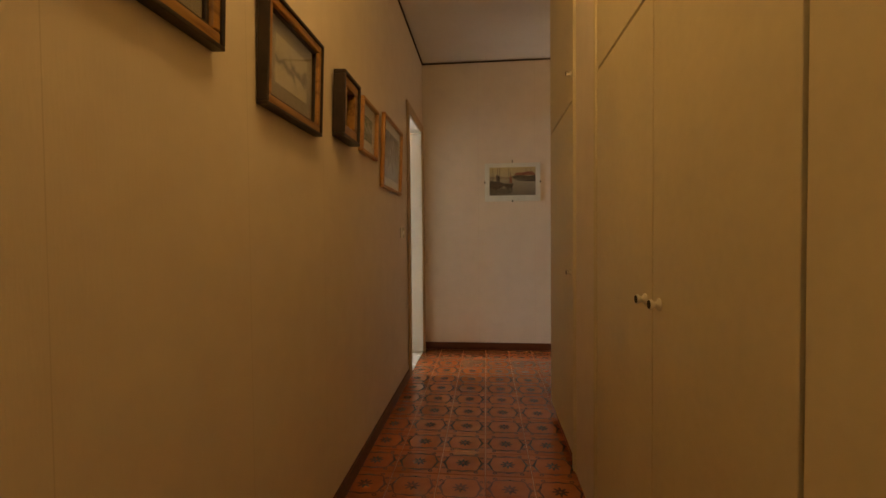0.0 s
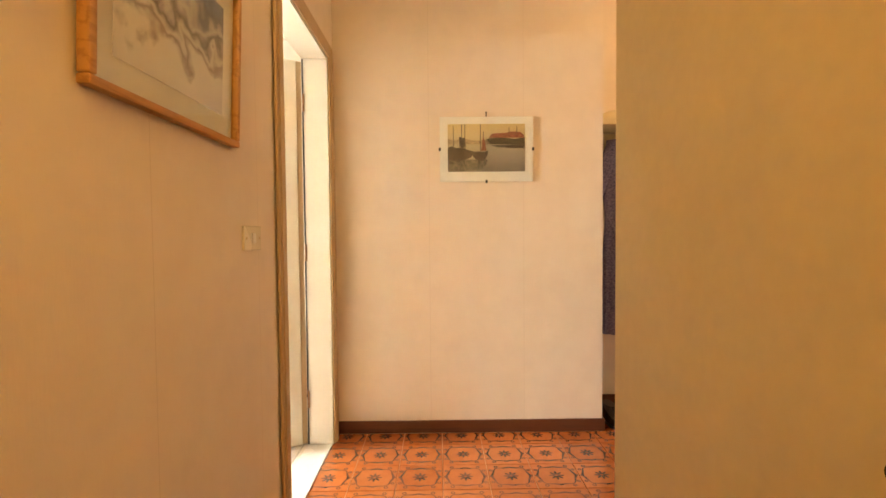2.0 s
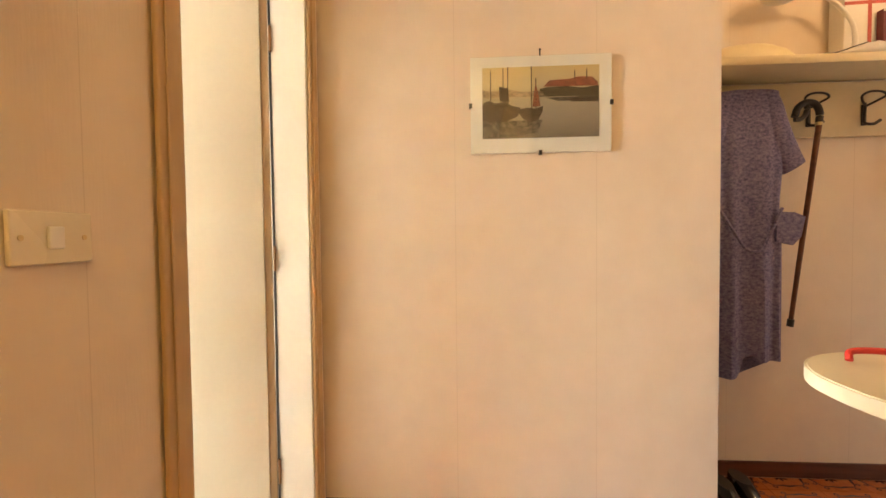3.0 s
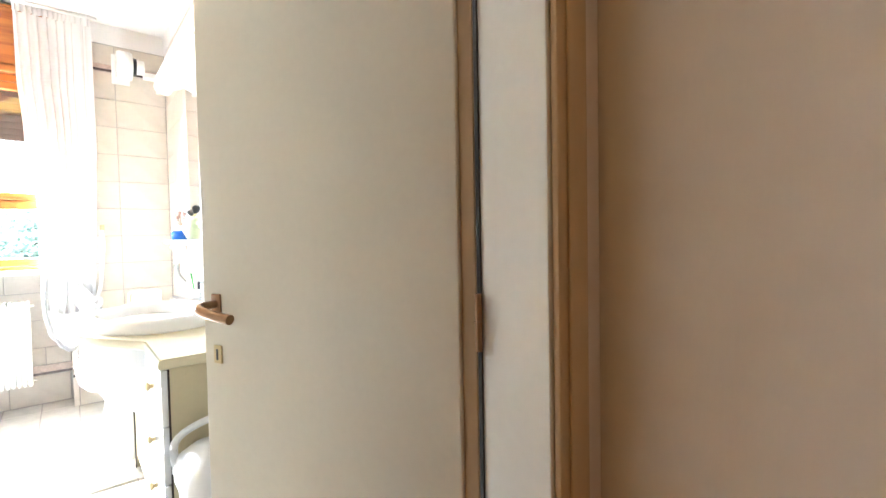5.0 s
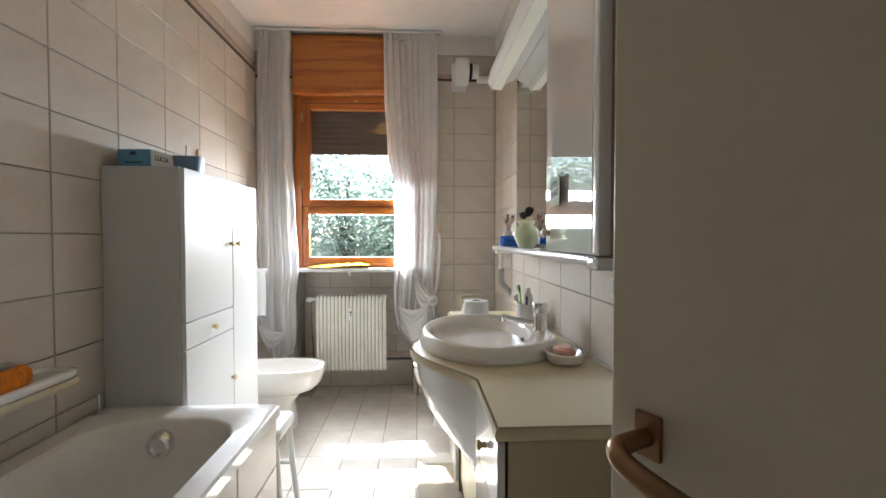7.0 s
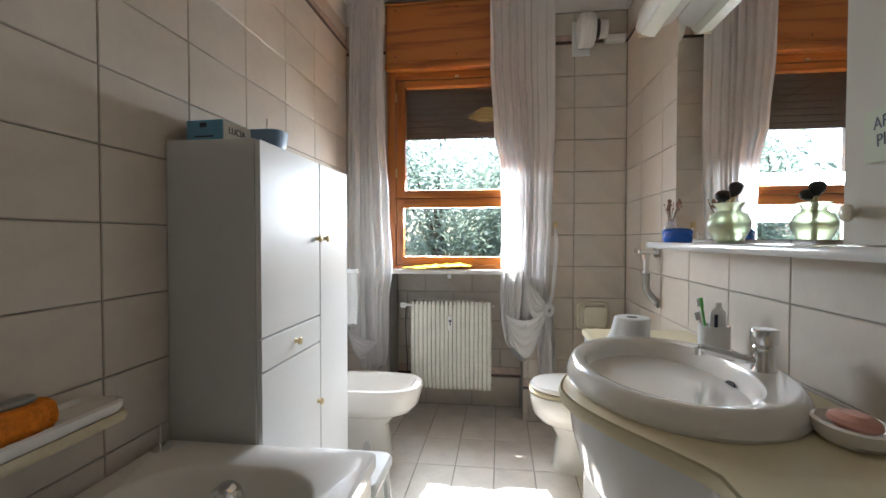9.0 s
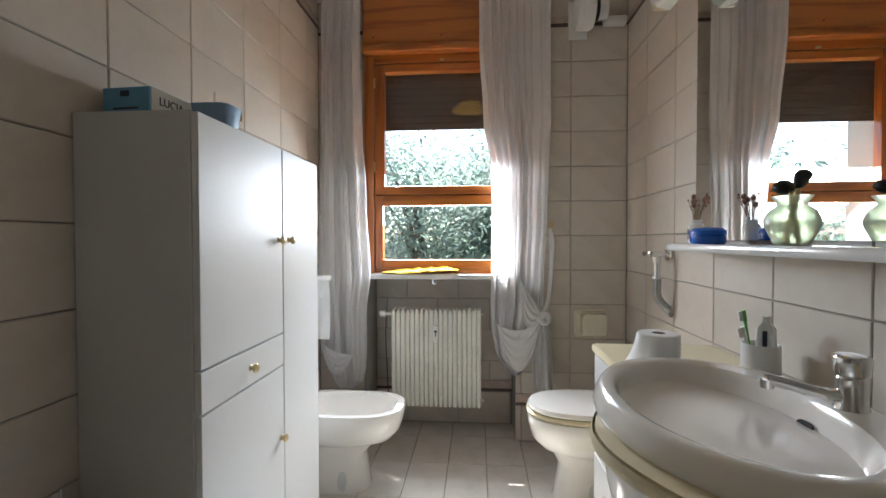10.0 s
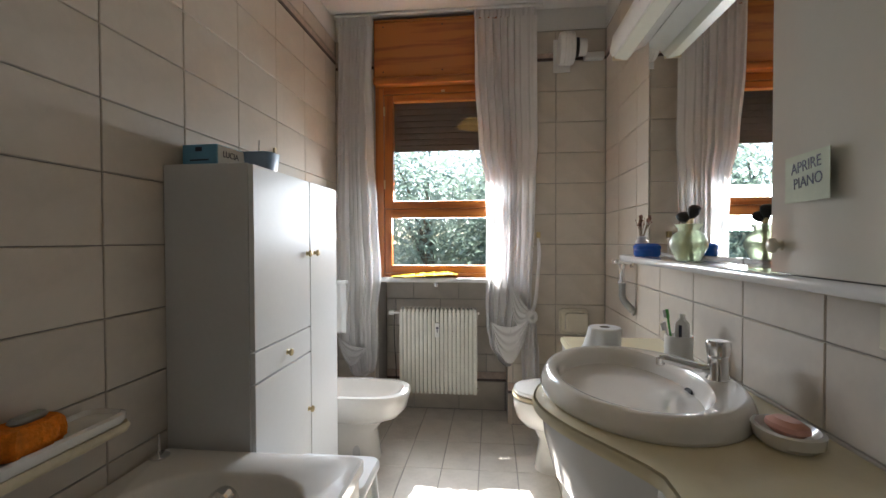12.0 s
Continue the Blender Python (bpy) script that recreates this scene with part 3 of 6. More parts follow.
handle = part("handle", tube(bmesh.new(), arc([(-0.606, -0.004, 1.032), (-0.607, -0.026, 1.031), (-0.606, -0.042, 1.029), (-0.588, -0.051, 1.024), (-0.55, -0.052, 1.018), (-0.505, -0.049, 1.012)], 6), 0.0085, 12, 0.0105), BRONZE, door_1, "bronze lever handle")
part("backplate", boxes(((-0.620, -0.006, 1.012), (-0.592, 0.0, 1.054)), bevel=0.003), BRONZE, handle)
lockp = part("lock_plate", boxes(((-0.618, -0.005, 0.902), (-0.594, 0.0, 0.942)), bevel=0.002), BRASS, door_1, "bronze keyhole plate")
part("keyhole", boxes(((-0.609, -0.0062, 0.910), (-0.603, -0.0045, 0.934)), bevel=0.001), BLACK, lockp)
frame_1 = thing("door_frame", "white door lining with tan wooden casing", "door frame", (0, 3.92, 0))
frame_1["kind"] = "structure"
# Black strip paints the shade between the door edge and the lining.
part("hinge_gap_shade", boxes(((-0.130, 0.342, 0), (-0.123, 0.3465, 2.05))), BLACK, frame_1, "dark strip standing in for shade in the hinge gap")
part("jamb", boxes(((-0.131, 0.346, 0), (0.004, 0.382, 2.085)), bevel=0.002), JAMB, frame_1)
part("jamb", boxes(((-0.131, -0.382, 0), (0.004, -0.35, 2.085)), bevel=0.002), JAMB, frame_1)
part("head", boxes(((-0.131, -0.35, 2.05), (0.004, 0.346, 2.085)), bevel=0.002), JAMB, frame_1)
for y0, y1 in ((0.352, 0.425), (-0.43, -0.356)):
    c = boxes(((0.0045, y0, 0), (0.016, y1, 2.13)), bevel=0.004)
    box(c, (0.016, y0 + 0.02, 0), (0.021, y1 - 0.012, 2.11), 0.003)
    part("casing", c, TAN, frame_1, "tan moulded casing")
part("casing", boxes(((0.0045, -0.356, 2.056), (0.016, 0.352, 2.13)), bevel=0.004), TAN, frame_1)
structure("threshold", boxes(((-0.13, 3.575, -0.005), (0.0, 4.262, 0.004))), STONE, "pale marble threshold under the bathroom door")

# ---- hallway: built-in cupboards ----
def knob(parent, x, y, z, axis=-1, r=0.0125, material=WHITE_KNOB, along="x"):
    k = lathe(bmesh.new(), [(0.010, 0), (0.007, 0.003 * axis), (0.007, 0.009 * axis), (r, 0.013 * axis), (r, 0.019 * axis), (r * 0.6, 0.023 * axis)], (x, y, z), 16, axis=along)
    return part("knob", k, material, parent)


def mushroom_knob(parent, y, z, r=0.0122):
    """Ivory knob flaring from a flat base, with a dark ringed disc set in its face."""
    k = part("knob", lathe(bmesh.new(), [(0.015, 0), (0.0145, -0.003), (0.008, -0.007), (0.0065, -0.011), (0.009, -0.015), (r, -0.019), (r, -0.022), (r * 0.9, -0.0232)], (-0.001, y, z), 20, axis="x"), WHITE_KNOB, parent, "ivory knob with a dark face")
    part("face_disc", lathe(bmesh.new(), [(r * 0.86, -0.0230), (r * 0.80, -0.0246), (r * 0.62, -0.0250), (r * 0.56, -0.0242), (r * 0.2, -0.0242)], (-0.001, y, z), 20, axis="x"), GAP, k, "dark ringed disc")


def cupboard(name, label, y0, y1, splits, split_z, knob_z=0.922):
    e = thing(name, label, "cupboard", (1.0, y0, 0), group="built-in cupboards")
    w = y1 - y0
    part("body", boxes(((0.02, 0.0, 0.07), (0.60, w, CEIL - 0.003))), CAB_PAINT, e)
    part("plinth", boxes(((0.03, 0.0, 0), (0.60, w, 0.07))), BASEBOARD, e, "dark brown plinth")
    for a, b, kside in splits:
        lo = part("door", boxes(((0.0, a - y0 + 0.0009, 0.055), (0.019, b - y0 - 0.0009, split_z - 0.005)), bevel=0.0015), CAB_PAINT, e)
        up = part("upper_door", boxes(((0.0, a - y0 + 0.0009, split_z + 0.005), (0.019, b - y0 - 0.0009, CEIL - 0.02)), bevel=0.0015), CAB_PAINT, e)
        ky = (a + abs(kside) if kside < 0 else b - kside) - y0
        # Dark strip set in the slit to paint the shade between the doors.
        part("split_shadow", boxes(((0.010, a - y0 + 0.003, split_z - 0.0049), (0.0198, b - y0 - 0.003, split_z + 0.0049))), GAP, e, "dark strip as shade between upper and lower door")
        mushroom_knob(lo, ky, knob_z)
        mushroom_knob(up, ky, split_z + 0.13, 0.0115)
    return e


cb = cupboard("cupboard", "tall cream painted cupboard with paired doors and ivory knobs", 0.738, 1.79, [(1.2455, 1.785, -0.042), (0.738, 1.2425, 0.045)], 1.672)
part("moulding", boxes(((-0.006, 1.054, 0.0), (0.02, 1.072, CEIL - 0.01)), ((0.0, 1.074, 0.0), (0.02, 1.104, CEIL - 0.01)), bevel=0.004), CAB_PAINT, cb)
# Near-black filler gives the open joint between the cupboards its shade.
part("dark_gap", boxes(((0.012, -0.0082, 0), (0.0225, -0.0006, CEIL - 0.01))), GAP, cb, "dark strip as shade in the open joint")
cupboard("cupboard", "tall cream painted cupboard closing the hallway side", -1.2, 0.7295, [(0.09, 0.7295, -0.05), (-0.56, 0.085, 0.05)], 1.672)
ca = cupboard("cupboard", "narrow cream painted cupboard at the hall corner", 2.18, 2.943, [(2.232, 2.943, -0.036)], 1.706, 0.912)
part("moulding", boxes(((-0.005, 0.018, 0), (0.02, 0.047, CEIL - 0.01)), ((0.0, 0.0, 0), (0.02, 0.016, CEIL - 0.01)), bevel=0.004), CAB_PAINT, ca)

# ---- hallway: pictures on the wall ----
def frame_ring(hw, hh, rim, depth, bevel):
    """Four mitre-like sticks round an opening, in the plane of the wall."""
    return boxes(((0, -hw, -hh), (depth, hw, -hh + rim)), ((0, -hw, hh - rim), (depth, hw, hh)), ((0, -hw, -hh + rim), (depth, -hw + rim, hh - rim)), ((0, hw - rim, -hh + rim), (depth, hw, hh - rim)), bevel=bevel)


def wall_picture(name, label, y0, y1, z0, z1, depth, rim, outer, mount, print_mat, margin, inner_mat=None, inner_rim=0.0, slip=0.0, tilt=2.2):
    """A framed picture on the west wall, its top hanging a little forward; its middle is its origin."""
    cy, cz = (y0 + y1) / 2, (z0 + z1) / 2
    w, h = (y1 - y0) / 2, (z1 - z0) / 2
    e = thing(name, label, "picture", (0, 0, 0), "pictures along the hallway")
    e.matrix_basis = pose(0.001 + h * math.sin(radians(tilt)), cy, cz, 0, tilt, 0)
    for nm, a, b in (("rail", (0, -w, -h), (depth, w, -h + rim)), ("rail", (0, -w, h - rim), (depth, w, h)), ("stile", (0, -w, -h + rim), (depth, -w + rim, h - rim)), ("stile", (0, w - rim, -h + rim), (depth, w, h - rim))):
        part(nm, boxes((a, b), bevel=min(0.004, rim / 4)), outer, e)
    q = rim
    if inner_rim:
        part("inner_frame", frame_ring(w - q, h - q, inner_rim, depth * 0.82, 0.004), inner_mat, e, "gilded inner moulding")
        q += inner_rim
    if slip:
        part("slip", frame_ring(w - q, h - q, slip, depth * 0.5, 0.002), DARK_FRAME, e, "thin dark slip")
        q += slip
    part("mount", boxes(((0.001, -w + q, -h + q), (0.006, w - q, h - q))), mount, e)
    part("print", boxes(((0.0062, -w + q + margin, -h + q + margin), (0.0075, w - q - margin, h - q - margin))), print_mat, e)
    part("glass", boxes(((0.010, -w + q, -h + q), (0.0115, w - q, h - q))), GLASS, e).visible_shadow = False
    return e


wall_picture("framed_print", "dark framed print with gold inner edge", 0.62, 1.075, 1.495, 1.90, 0.032, 0.010, DARK_FRAME, GREY_MOUNT, SKETCH, 0.05, GOLD_FRAME, 0.026, 0.010)
wall_picture("framed_sketch", "ship sketch in a black and gold frame", 1.262, 1.658, 1.438, 1.752, 0.032, 0.010, DARK_FRAME, GREY_MOUNT, SKETCH, 0.045, GOLD_FRAME, 0.024, 0.009)
wall_picture("framed_flowers", "small flower print in a deep dark wooden frame", 1.842, 2.062, 1.484, 1.746, 0.05, 0.016, DARK_FRAME, MOUNT, FLOWERS, 0.004, GOLD_FRAME, 0.040)
wall_picture("framed_waterfall", "small landscape print in a thin oak frame", 2.20, 2.495, 1.495, 1.756, 0.026, 0.016, OAK_FRAME, MOUNT, FALLS, 0.055)
wall_picture("framed_mountain", "snowy mountain photograph in a light oak frame", 2.625, 3.167, 1.372, 1.796, 0.024, 0.018, OAK_FRAME, MOUNT, SNOW, 0.055)

harbour = thing("clip_picture", "old harbour photograph in a frameless glass clip mount", "picture", (0.851, 4.4, 1.597))
harbour.scale = (0.968, 1.0, 0.957)
part("backing", boxes(((-0.268, -0.012, -0.187), (0.268, -0.002, 0.187)), bevel=0.001), WHITE_CARD, harbour)
part("print", boxes(((-0.222, -0.0135, -0.130), (0.222, -0.012, 0.145))), HARBOUR, harbour)
PRINTED = surface("printed_boats", (0.05, 0.03, 0.024), 0.4, vary=0.5, scale=90)
PRINTED_ROOF = surface("printed_roof", (0.30, 0.085, 0.05), 0.5, vary=0.3, scale=70)
PRINTED_TREES = surface("printed_trees", (0.075, 0.06, 0.035), 0.5, vary=0.4, scale=90)
PRINTED_DIM = surface("printed_reflection", (0.13, 0.11, 0.095), 0.4, vary=0.4, scale=60)
PRINTED_FAR = surface("printed_houses", (0.36, 0.27, 0.19), 0.5, vary=0.3, scale=90)


def printed(name, outline, material, depth=-0.0137, label=""):
    """A flat printed shape on the photograph."""
    part(name, loft(bmesh.new(), [[(x, y, z) for x, z in outline] for y in (depth, depth - 0.0003)]), material, harbour, label)


printed("far_houses", [(-0.222, 0.030), (-0.222, 0.060), (-0.19, 0.052), (-0.12, 0.060), (-0.07, 0.048), (0.0, 0.052), (0.02, 0.030)], PRINTED_FAR)
printed("quay_trees", [(-0.01, 0.028), (0.0, 0.058), (0.03, 0.064), (0.10, 0.066), (0.16, 0.058), (0.22, 0.066), (0.22, 0.026)], PRINTED_TREES)
printed("roof", [(0.012, 0.066), (0.035, 0.090), (0.11, 0.093), (0.145, 0.101), (0.195, 0.099), (0.216, 0.078), (0.216, 0.064)], PRINTED_ROOF, -0.0139, "red roofed building in the photograph")
printed("reflection", [(-0.222, -0.128), (-0.222, -0.05), (-0.10, -0.062), (0.008, -0.062), (-0.01, -0.11), (-0.09, -0.122)], PRINTED_DIM)
printed("reflection", [(0.02, 0.024), (0.07, 0.008), (0.15, 0.012), (0.22, 0.002), (0.22, 0.026)], PRINTED_DIM)
printed("boat", [(-0.222, -0.055), (-0.222, 0.005), (-0.20, 0.018), (-0.17, 0.006), (-0.135, 0.014), (-0.11, -0.004), (-0.075, -0.012), (-0.085, -0.045), (-0.13, -0.065), (-0.19, -0.068)], PRINTED, -0.0139, "dark boats in the photograph")
printed("boat", [(-0.088, -0.022), (-0.07, -0.050), (-0.045, -0.070), (-0.01, -0.064), (0.008, -0.030), (0.010, -0.008), (-0.02, -0.018), (-0.05, -0.012)], PRINTED, -0.0139)
printed("boat", [(0.10, 0.018), (0.115, 0.006), (0.20, 0.004), (0.22, 0.014), (0.22, 0.022), (0.15, 0.026)], PRINTED, -0.0139)
printed("sail", [(-0.155, 0.015), (-0.158, 0.072), (-0.125, 0.064), (-0.118, 0.012)], PRINTED, -0.0140)
printed("sail", [(-0.03, -0.01), (-0.018, 0.085), (-0.006, 0.03), (0.0, -0.008)], PRINTED_ROOF, -0.0140)
for mx, m0, m1 in ((-0.19, 0.0, 0.132), (-0.142, 0.0, 0.143), (-0.124, 0.0, 0.146), (-0.034, -0.02, 0.146), (-0.017, -0.02, 0.10), (0.13, 0.09, 0.125), (0.175, 0.09, 0.13), (0.20, 0.02, 0.06)):
    part("mast", boxes(((mx - 0.0019, -0.0143, m0), (mx + 0.0019, -0.0137, m1))), PRINTED, harbour)
part("glass", boxes(((-0.268, -0.017, -0.187), (0.268, -0.0145, 0.187))), GLASS, harbour).visible_shadow = False
for cx, cz in ((-0.268, 0.0), (0.268, 0.0), (0.0, -0.187)):
    part("clip", boxes(((cx - 0.006, -0.019, cz - 0.009), (cx + 0.006, -0.001, cz + 0.009)), bevel=0.001), BLACK, harbour)
hk = rod(bmesh.new(), (0, -0.004, 0.185), (0, -0.004, 0.215), 0.003)
rod(hk, (0, -0.008, 0.212), (0, 0, 0.216), 0.004)
part("hook", hk, BLACK, harbour)

sw = thing("light_switch", "ivory wall plate with one rocker switch", "switch", (0.001, 3.280, 1.117))
part("plate", boxes(((0, -0.062, -0.037), (0.008, 0.062, 0.037)), bevel=0.002), WHITE_KNOB, sw)
part("rocker", boxes(((0.008, -0.012, -0.016), (0.013, 0.012, 0.016)), bevel=0.002), WHITE_PLASTIC, sw)
for sy in (-0.048, 0.048): part("screw", rod(bmesh.new(), (0.0075, sy, 0), (0.009, sy, 0), 0.004), BRASS, sw)

# ---- hall alcove ----
shelf = thing("coat_rack", "cream coat rack board with a hat shelf", "coat rack", (1.518, 4.78, -0.033))
part("hat_shelf", boxes(((0, -0.24, 1.80), (1.22, 0, 1.835)), bevel=0.004), CAB_PAINT, shelf)
part("board", boxes(((0, -0.018, 1.555), (1.22, 0, 1.79)), bevel=0.003), CAB_PAINT, shelf)
for hx in (0.25, 0.542, 0.77, 0.97):
    h = tube(bmesh.new(), arc([(hx + 0.005, -0.02, 1.695), (hx - 0.008, -0.035, 1.66), (hx - 0.018, -0.045, 1.63), (hx - 0.024, -0.055, 1.604), (hx + 0.004, -0.065, 1.597), (hx + 0.028, -0.07, 1.612)], 5), 0.0062, 8)
    tube(h, arc([(hx + 0.004, -0.025, 1.682), (hx - 0.03, -0.05, 1.700), (hx - 0.046, -0.07, 1.716), (hx - 0.02, -0.075, 1.730), (hx + 0.025, -0.075, 1.729), (hx + 0.048, -0.07, 1.714), (hx + 0.03, -0.05, 1.699), (hx + 0.004, -0.025, 1.682)], 5), 0.0048, 8)
    box(h, (hx - 0.010, -0.024, 1.60), (hx + 0.010, -0.017, 1.69), 0.003)
    part("hook", h, BLACK, shelf, "black iron coat hook")

mag = thing("magnifier_lamp", "white magnifying desk lamp standing on the hat shelf", "desk lamp", (2.03, 4.62, 1.8015))
part("base", lathe(bmesh.new(), [(0.075, 0), (0.085, 0.008), (0.075, 0.022), (0.02, 0.032)], (0.14, 0.05, 0), 24), GREY_SIDE, mag)
part("arm", tube(bmesh.new(), arc([(0.14, 0.05, 0.03), (0.15, 0.055, 0.10), (0.135, 0.06, 0.18), (0.075, 0.06, 0.255), (0.01, 0.06, 0.295), (-0.055, 0.06, 0.31)], 8), 0.0105, 10), WHITE_PLASTIC, mag)
hd = lathe(bmesh.new(), [(0.060, -0.016), (0.080, -0.012), (0.086, 0.004), (0.074, 0.022), (0.052, 0.03), (0.052, -0.004), (0.058, -0.012)], (0, 0, 0), 32)
bmesh.ops.transform(hd, matrix=pose(-0.135, 0.055, 0.315, -12, 4, 0), verts=hd.verts)
part("head", hd, WHITE_PLASTIC, mag)
ln = lathe(bmesh.new(), [(0.053, -0.006), (0.053, 0.004)], (0, 0, 0), 24)
bmesh.ops.transform(ln, matrix=pose(-0.135, 0.055, 0.315, -12, 4, 0), verts=ln.verts)
part("lens", ln, surface("dark_lens", (0.10, 0.11, 0.10), 0.08), mag, "dark glass lens")
solo("folded_hat", lathe(bmesh.new(), [(0.20, 0), (0.198, 0.012), (0.165, 0.045), (0.11, 0.07), (0.05, 0.083), (0.01, 0.085)], (0, 0, 0), 32, 1.0, 0.55), CREAM_TOP, "pale cream rounded cap lying on the hat shelf", "hat", (1.735, 4.655, 1.8015))
RED_BAND = surface("pale_red_print", (0.55, 0.12, 0.11), 0.5, vary=0.1, scale=30)
c1 = thing("carton", "white card carton with pale red bands", "box", (2.14, 4.68, 1.8015), turn=-3)
part("carton", boxes(((0, 0, 0), (0.235, 0.09, 0.36)), bevel=0.003), WHITE_CARD, c1)
part("printed_band", boxes(((0.0, -0.001, 0.245), (0.235, 0.0, 0.258)), ((0.088, -0.0012, 0.0), (0.102, 0.0, 0.36))), RED_BAND, c1, "pale red printed bands")
for lo_, hi_ in (((0.13, -0.001, 0.30), (0.15, 0.0, 0.312)), ((0.13, -0.001, 0.275), (0.20, 0.0, 0.282)), ((0.02, -0.001, 0.32), (0.07, 0.0, 0.33))): part("printed_bar", boxes((lo_, hi_)), INK, c1)
c2 = thing("carton", "orange and white packaged carton on the hat shelf", "box", (2.39, 4.66, 1.8015))
part("box_upper", boxes(((0, 0, 0.168), (0.18, 0.11, 0.36)), bevel=0.003), WHITE_CARD, c2)
part("box_lower", boxes(((0, 0, 0.0), (0.18, 0.11, 0.168)), bevel=0.003), surface("orange_card", (0.66, 0.17, 0.02), 0.5, vary=0.08), c2)
pn = part("picture_panel", boxes(((0.07, -0.0015, 0.07), (0.165, 0.0, 0.155))), INK, c2, "dark printed picture panel")
for px_, pz_, pr_ in ((0.10, 0.115, 0.017), (0.125, 0.10, 0.015), (0.135, 0.128, 0.013)):
    part("printed_blossom", lathe(bmesh.new(), [(pr_, -0.0017), (pr_ * 0.6, -0.0024)], (px_, 0, pz_), 9, axis="y"), GOLD_FRAME, pn)
for lo_, hi_ in (((0.004, -0.001, 0.20), (0.03, 0.0, 0.24)), ((0.004, -0.001, 0.26), (0.045, 0.0, 0.30)), ((0.004, -0.001, 0.312), (0.03, 0.0, 0.345)), ((0.015, -0.001, 0.06), (0.022, 0.0, 0.14)), ((0.033, -0.001, 0.06), (0.039, 0.0, 0.12))): part("printed_bar", boxes((lo_, hi_)), INK, c2)
c3 = thing("small_pack", "small dark red printed pack leaning on a carton", "box", (2.255, 4.635, 1.8015), turn=6)
part("pack", boxes(((0, 0, 0), (0.085, 0.03, 0.205)), bevel=0.002), surface("maroon_card", (0.14, 0.025, 0.03), 0.4, vary=0.1), c3)
part("print_bar", boxes(((0.02, -0.0015, 0.10), (0.028, 0, 0.18)), ((0.045, -0.0015, 0.12), (0.052, 0, 0.17)), ((0.0, -0.0015, 0.195), (0.085, 0, 0.203))), WHITE_CARD, c3)
fp = thing("flat_packet", "translucent grey plastic packet at the shelf edge", "packet", (2.13, 4.555, 1.8015))
n_ = 24
part("film", loft(bmesh.new(), [[(x, 0.035 + w * math.cos(2 * math.pi * i / n_), 0.026 * hgt + 0.026 * hgt * math.sin(2 * math.pi * i / n_) * (1 + 0.25 * math.sin(40 * x + i))) for i in range(n_)] for x, w, hgt in ((-0.10, 0.004, 0.15), (-0.05, 0.03, 0.5), (0.0, 0.034, 0.9), (0.07, 0.03, 1.1), (0.13, 0.035, 0.95), (0.2, 0.033, 1.15), (0.27, 0.034, 1.0), (0.34, 0.034, 1.2), (0.37, 0.03, 0.9))]), GREY_SIDE, fp)
part("cable", tube(bmesh.new(), arc([(-0.16, 0.0, 0.003), (-0.10, 0.01, 0.012), (-0.04, 0.0, 0.03), (0.02, 0.02, 0.05)], 6), 0.0025, 6), BLACK, fp, "thin black cable end")

def dress():
    bm = bmesh.new()
    rings = []
    n = 64
    for k in range(30):
        v = k / 29
        half = 0.128 + 0.020 * math.sin(min(1, v * 4) * math.pi / 2) - 0.012 * math.exp(-((v - 0.42) / 0.1) ** 2)
        dep = 0.026 + 0.030 * v
        ring = []
        for i in range(n):
            a = 2 * math.pi * i / n
            c, s = math.cos(a), math.sin(a)
            f = 1 + (0.30 * math.sin(9 * a + 1.5 * v) + 0.22 * noise.noise(Vector((c * 4, s * 4, v * 1.5)))) * min(1, 0.15 + 1.1 * v)
            drop = 1.14 + 0.075 * (0.5 - 0.5 * math.tanh((c + 0.15) * 9)) - 0.05 * math.exp(-((c + 0.05) / 0.08) ** 2)
            ring.append((half * math.copysign(abs(c) ** 0.75, c), dep * s * f, 1.737 - drop * v - 0.006 * c * c * (1 - v)))
        rings.append(ring)
    loft(bm, rings)
    return bm


dr = thing("dress", "blue patterned house dress hanging from a hook", "dress", (1.757, 4.68, -0.03))
part("skirt", dress(), DRESS, dr)
for sx in (-1, 1):
    sl = loft(bmesh.new(), [[(sx * ((x0 + x1) / 2 + (x1 - x0) / 2 * math.cos(t)), -0.004 + 0.026 * math.sin(t), z + dz * math.cos(t)) for t in [2 * math.pi * i / 20 for i in range(20)]] for x0, x1, z, dz in ((0.04, 0.12, 1.733, -0.004), (0.05, 0.145, 1.68, -0.01), (0.06, 0.165, 1.61, -0.005), (0.09, 0.19, 1.53, 0.005), (0.125, 0.215, 1.46, 0.018), (0.148, 0.234, 1.41, 0.028))])
    part("sleeve", sl, DRESS, dr)
part("pocket", loft(bmesh.new(), [[(x, y, z) for x, z in ((0.10, 1.225), (0.17, 1.222), (0.213, 1.203), (0.198, 1.12), (0.165, 1.085), (0.10, 1.10))] for y in (-0.030, -0.044)]), DRESS, dr)
part("belt", tube(bmesh.new(), arc([(-0.14, -0.035, 1.26), (-0.07, -0.058, 1.13), (-0.03, -0.062, 1.07), (0.03, -0.062, 1.065), (0.06, -0.06, 1.12), (0.12, -0.045, 1.24)], 6), 0.006, 8), DRESS, dr)
cane = thing("walking_cane", "dark brown walking cane hung from a coat hook", "cane", (2.062, 4.68, -0.02))
part("shaft", tube(bmesh.new(), [(-0.014, 0.0, 1.58), (-0.055, 0.015, 1.16), (-0.095, 0.03, 0.745)], 0.0115, 12, 0.0095), BASEBOARD, cane)
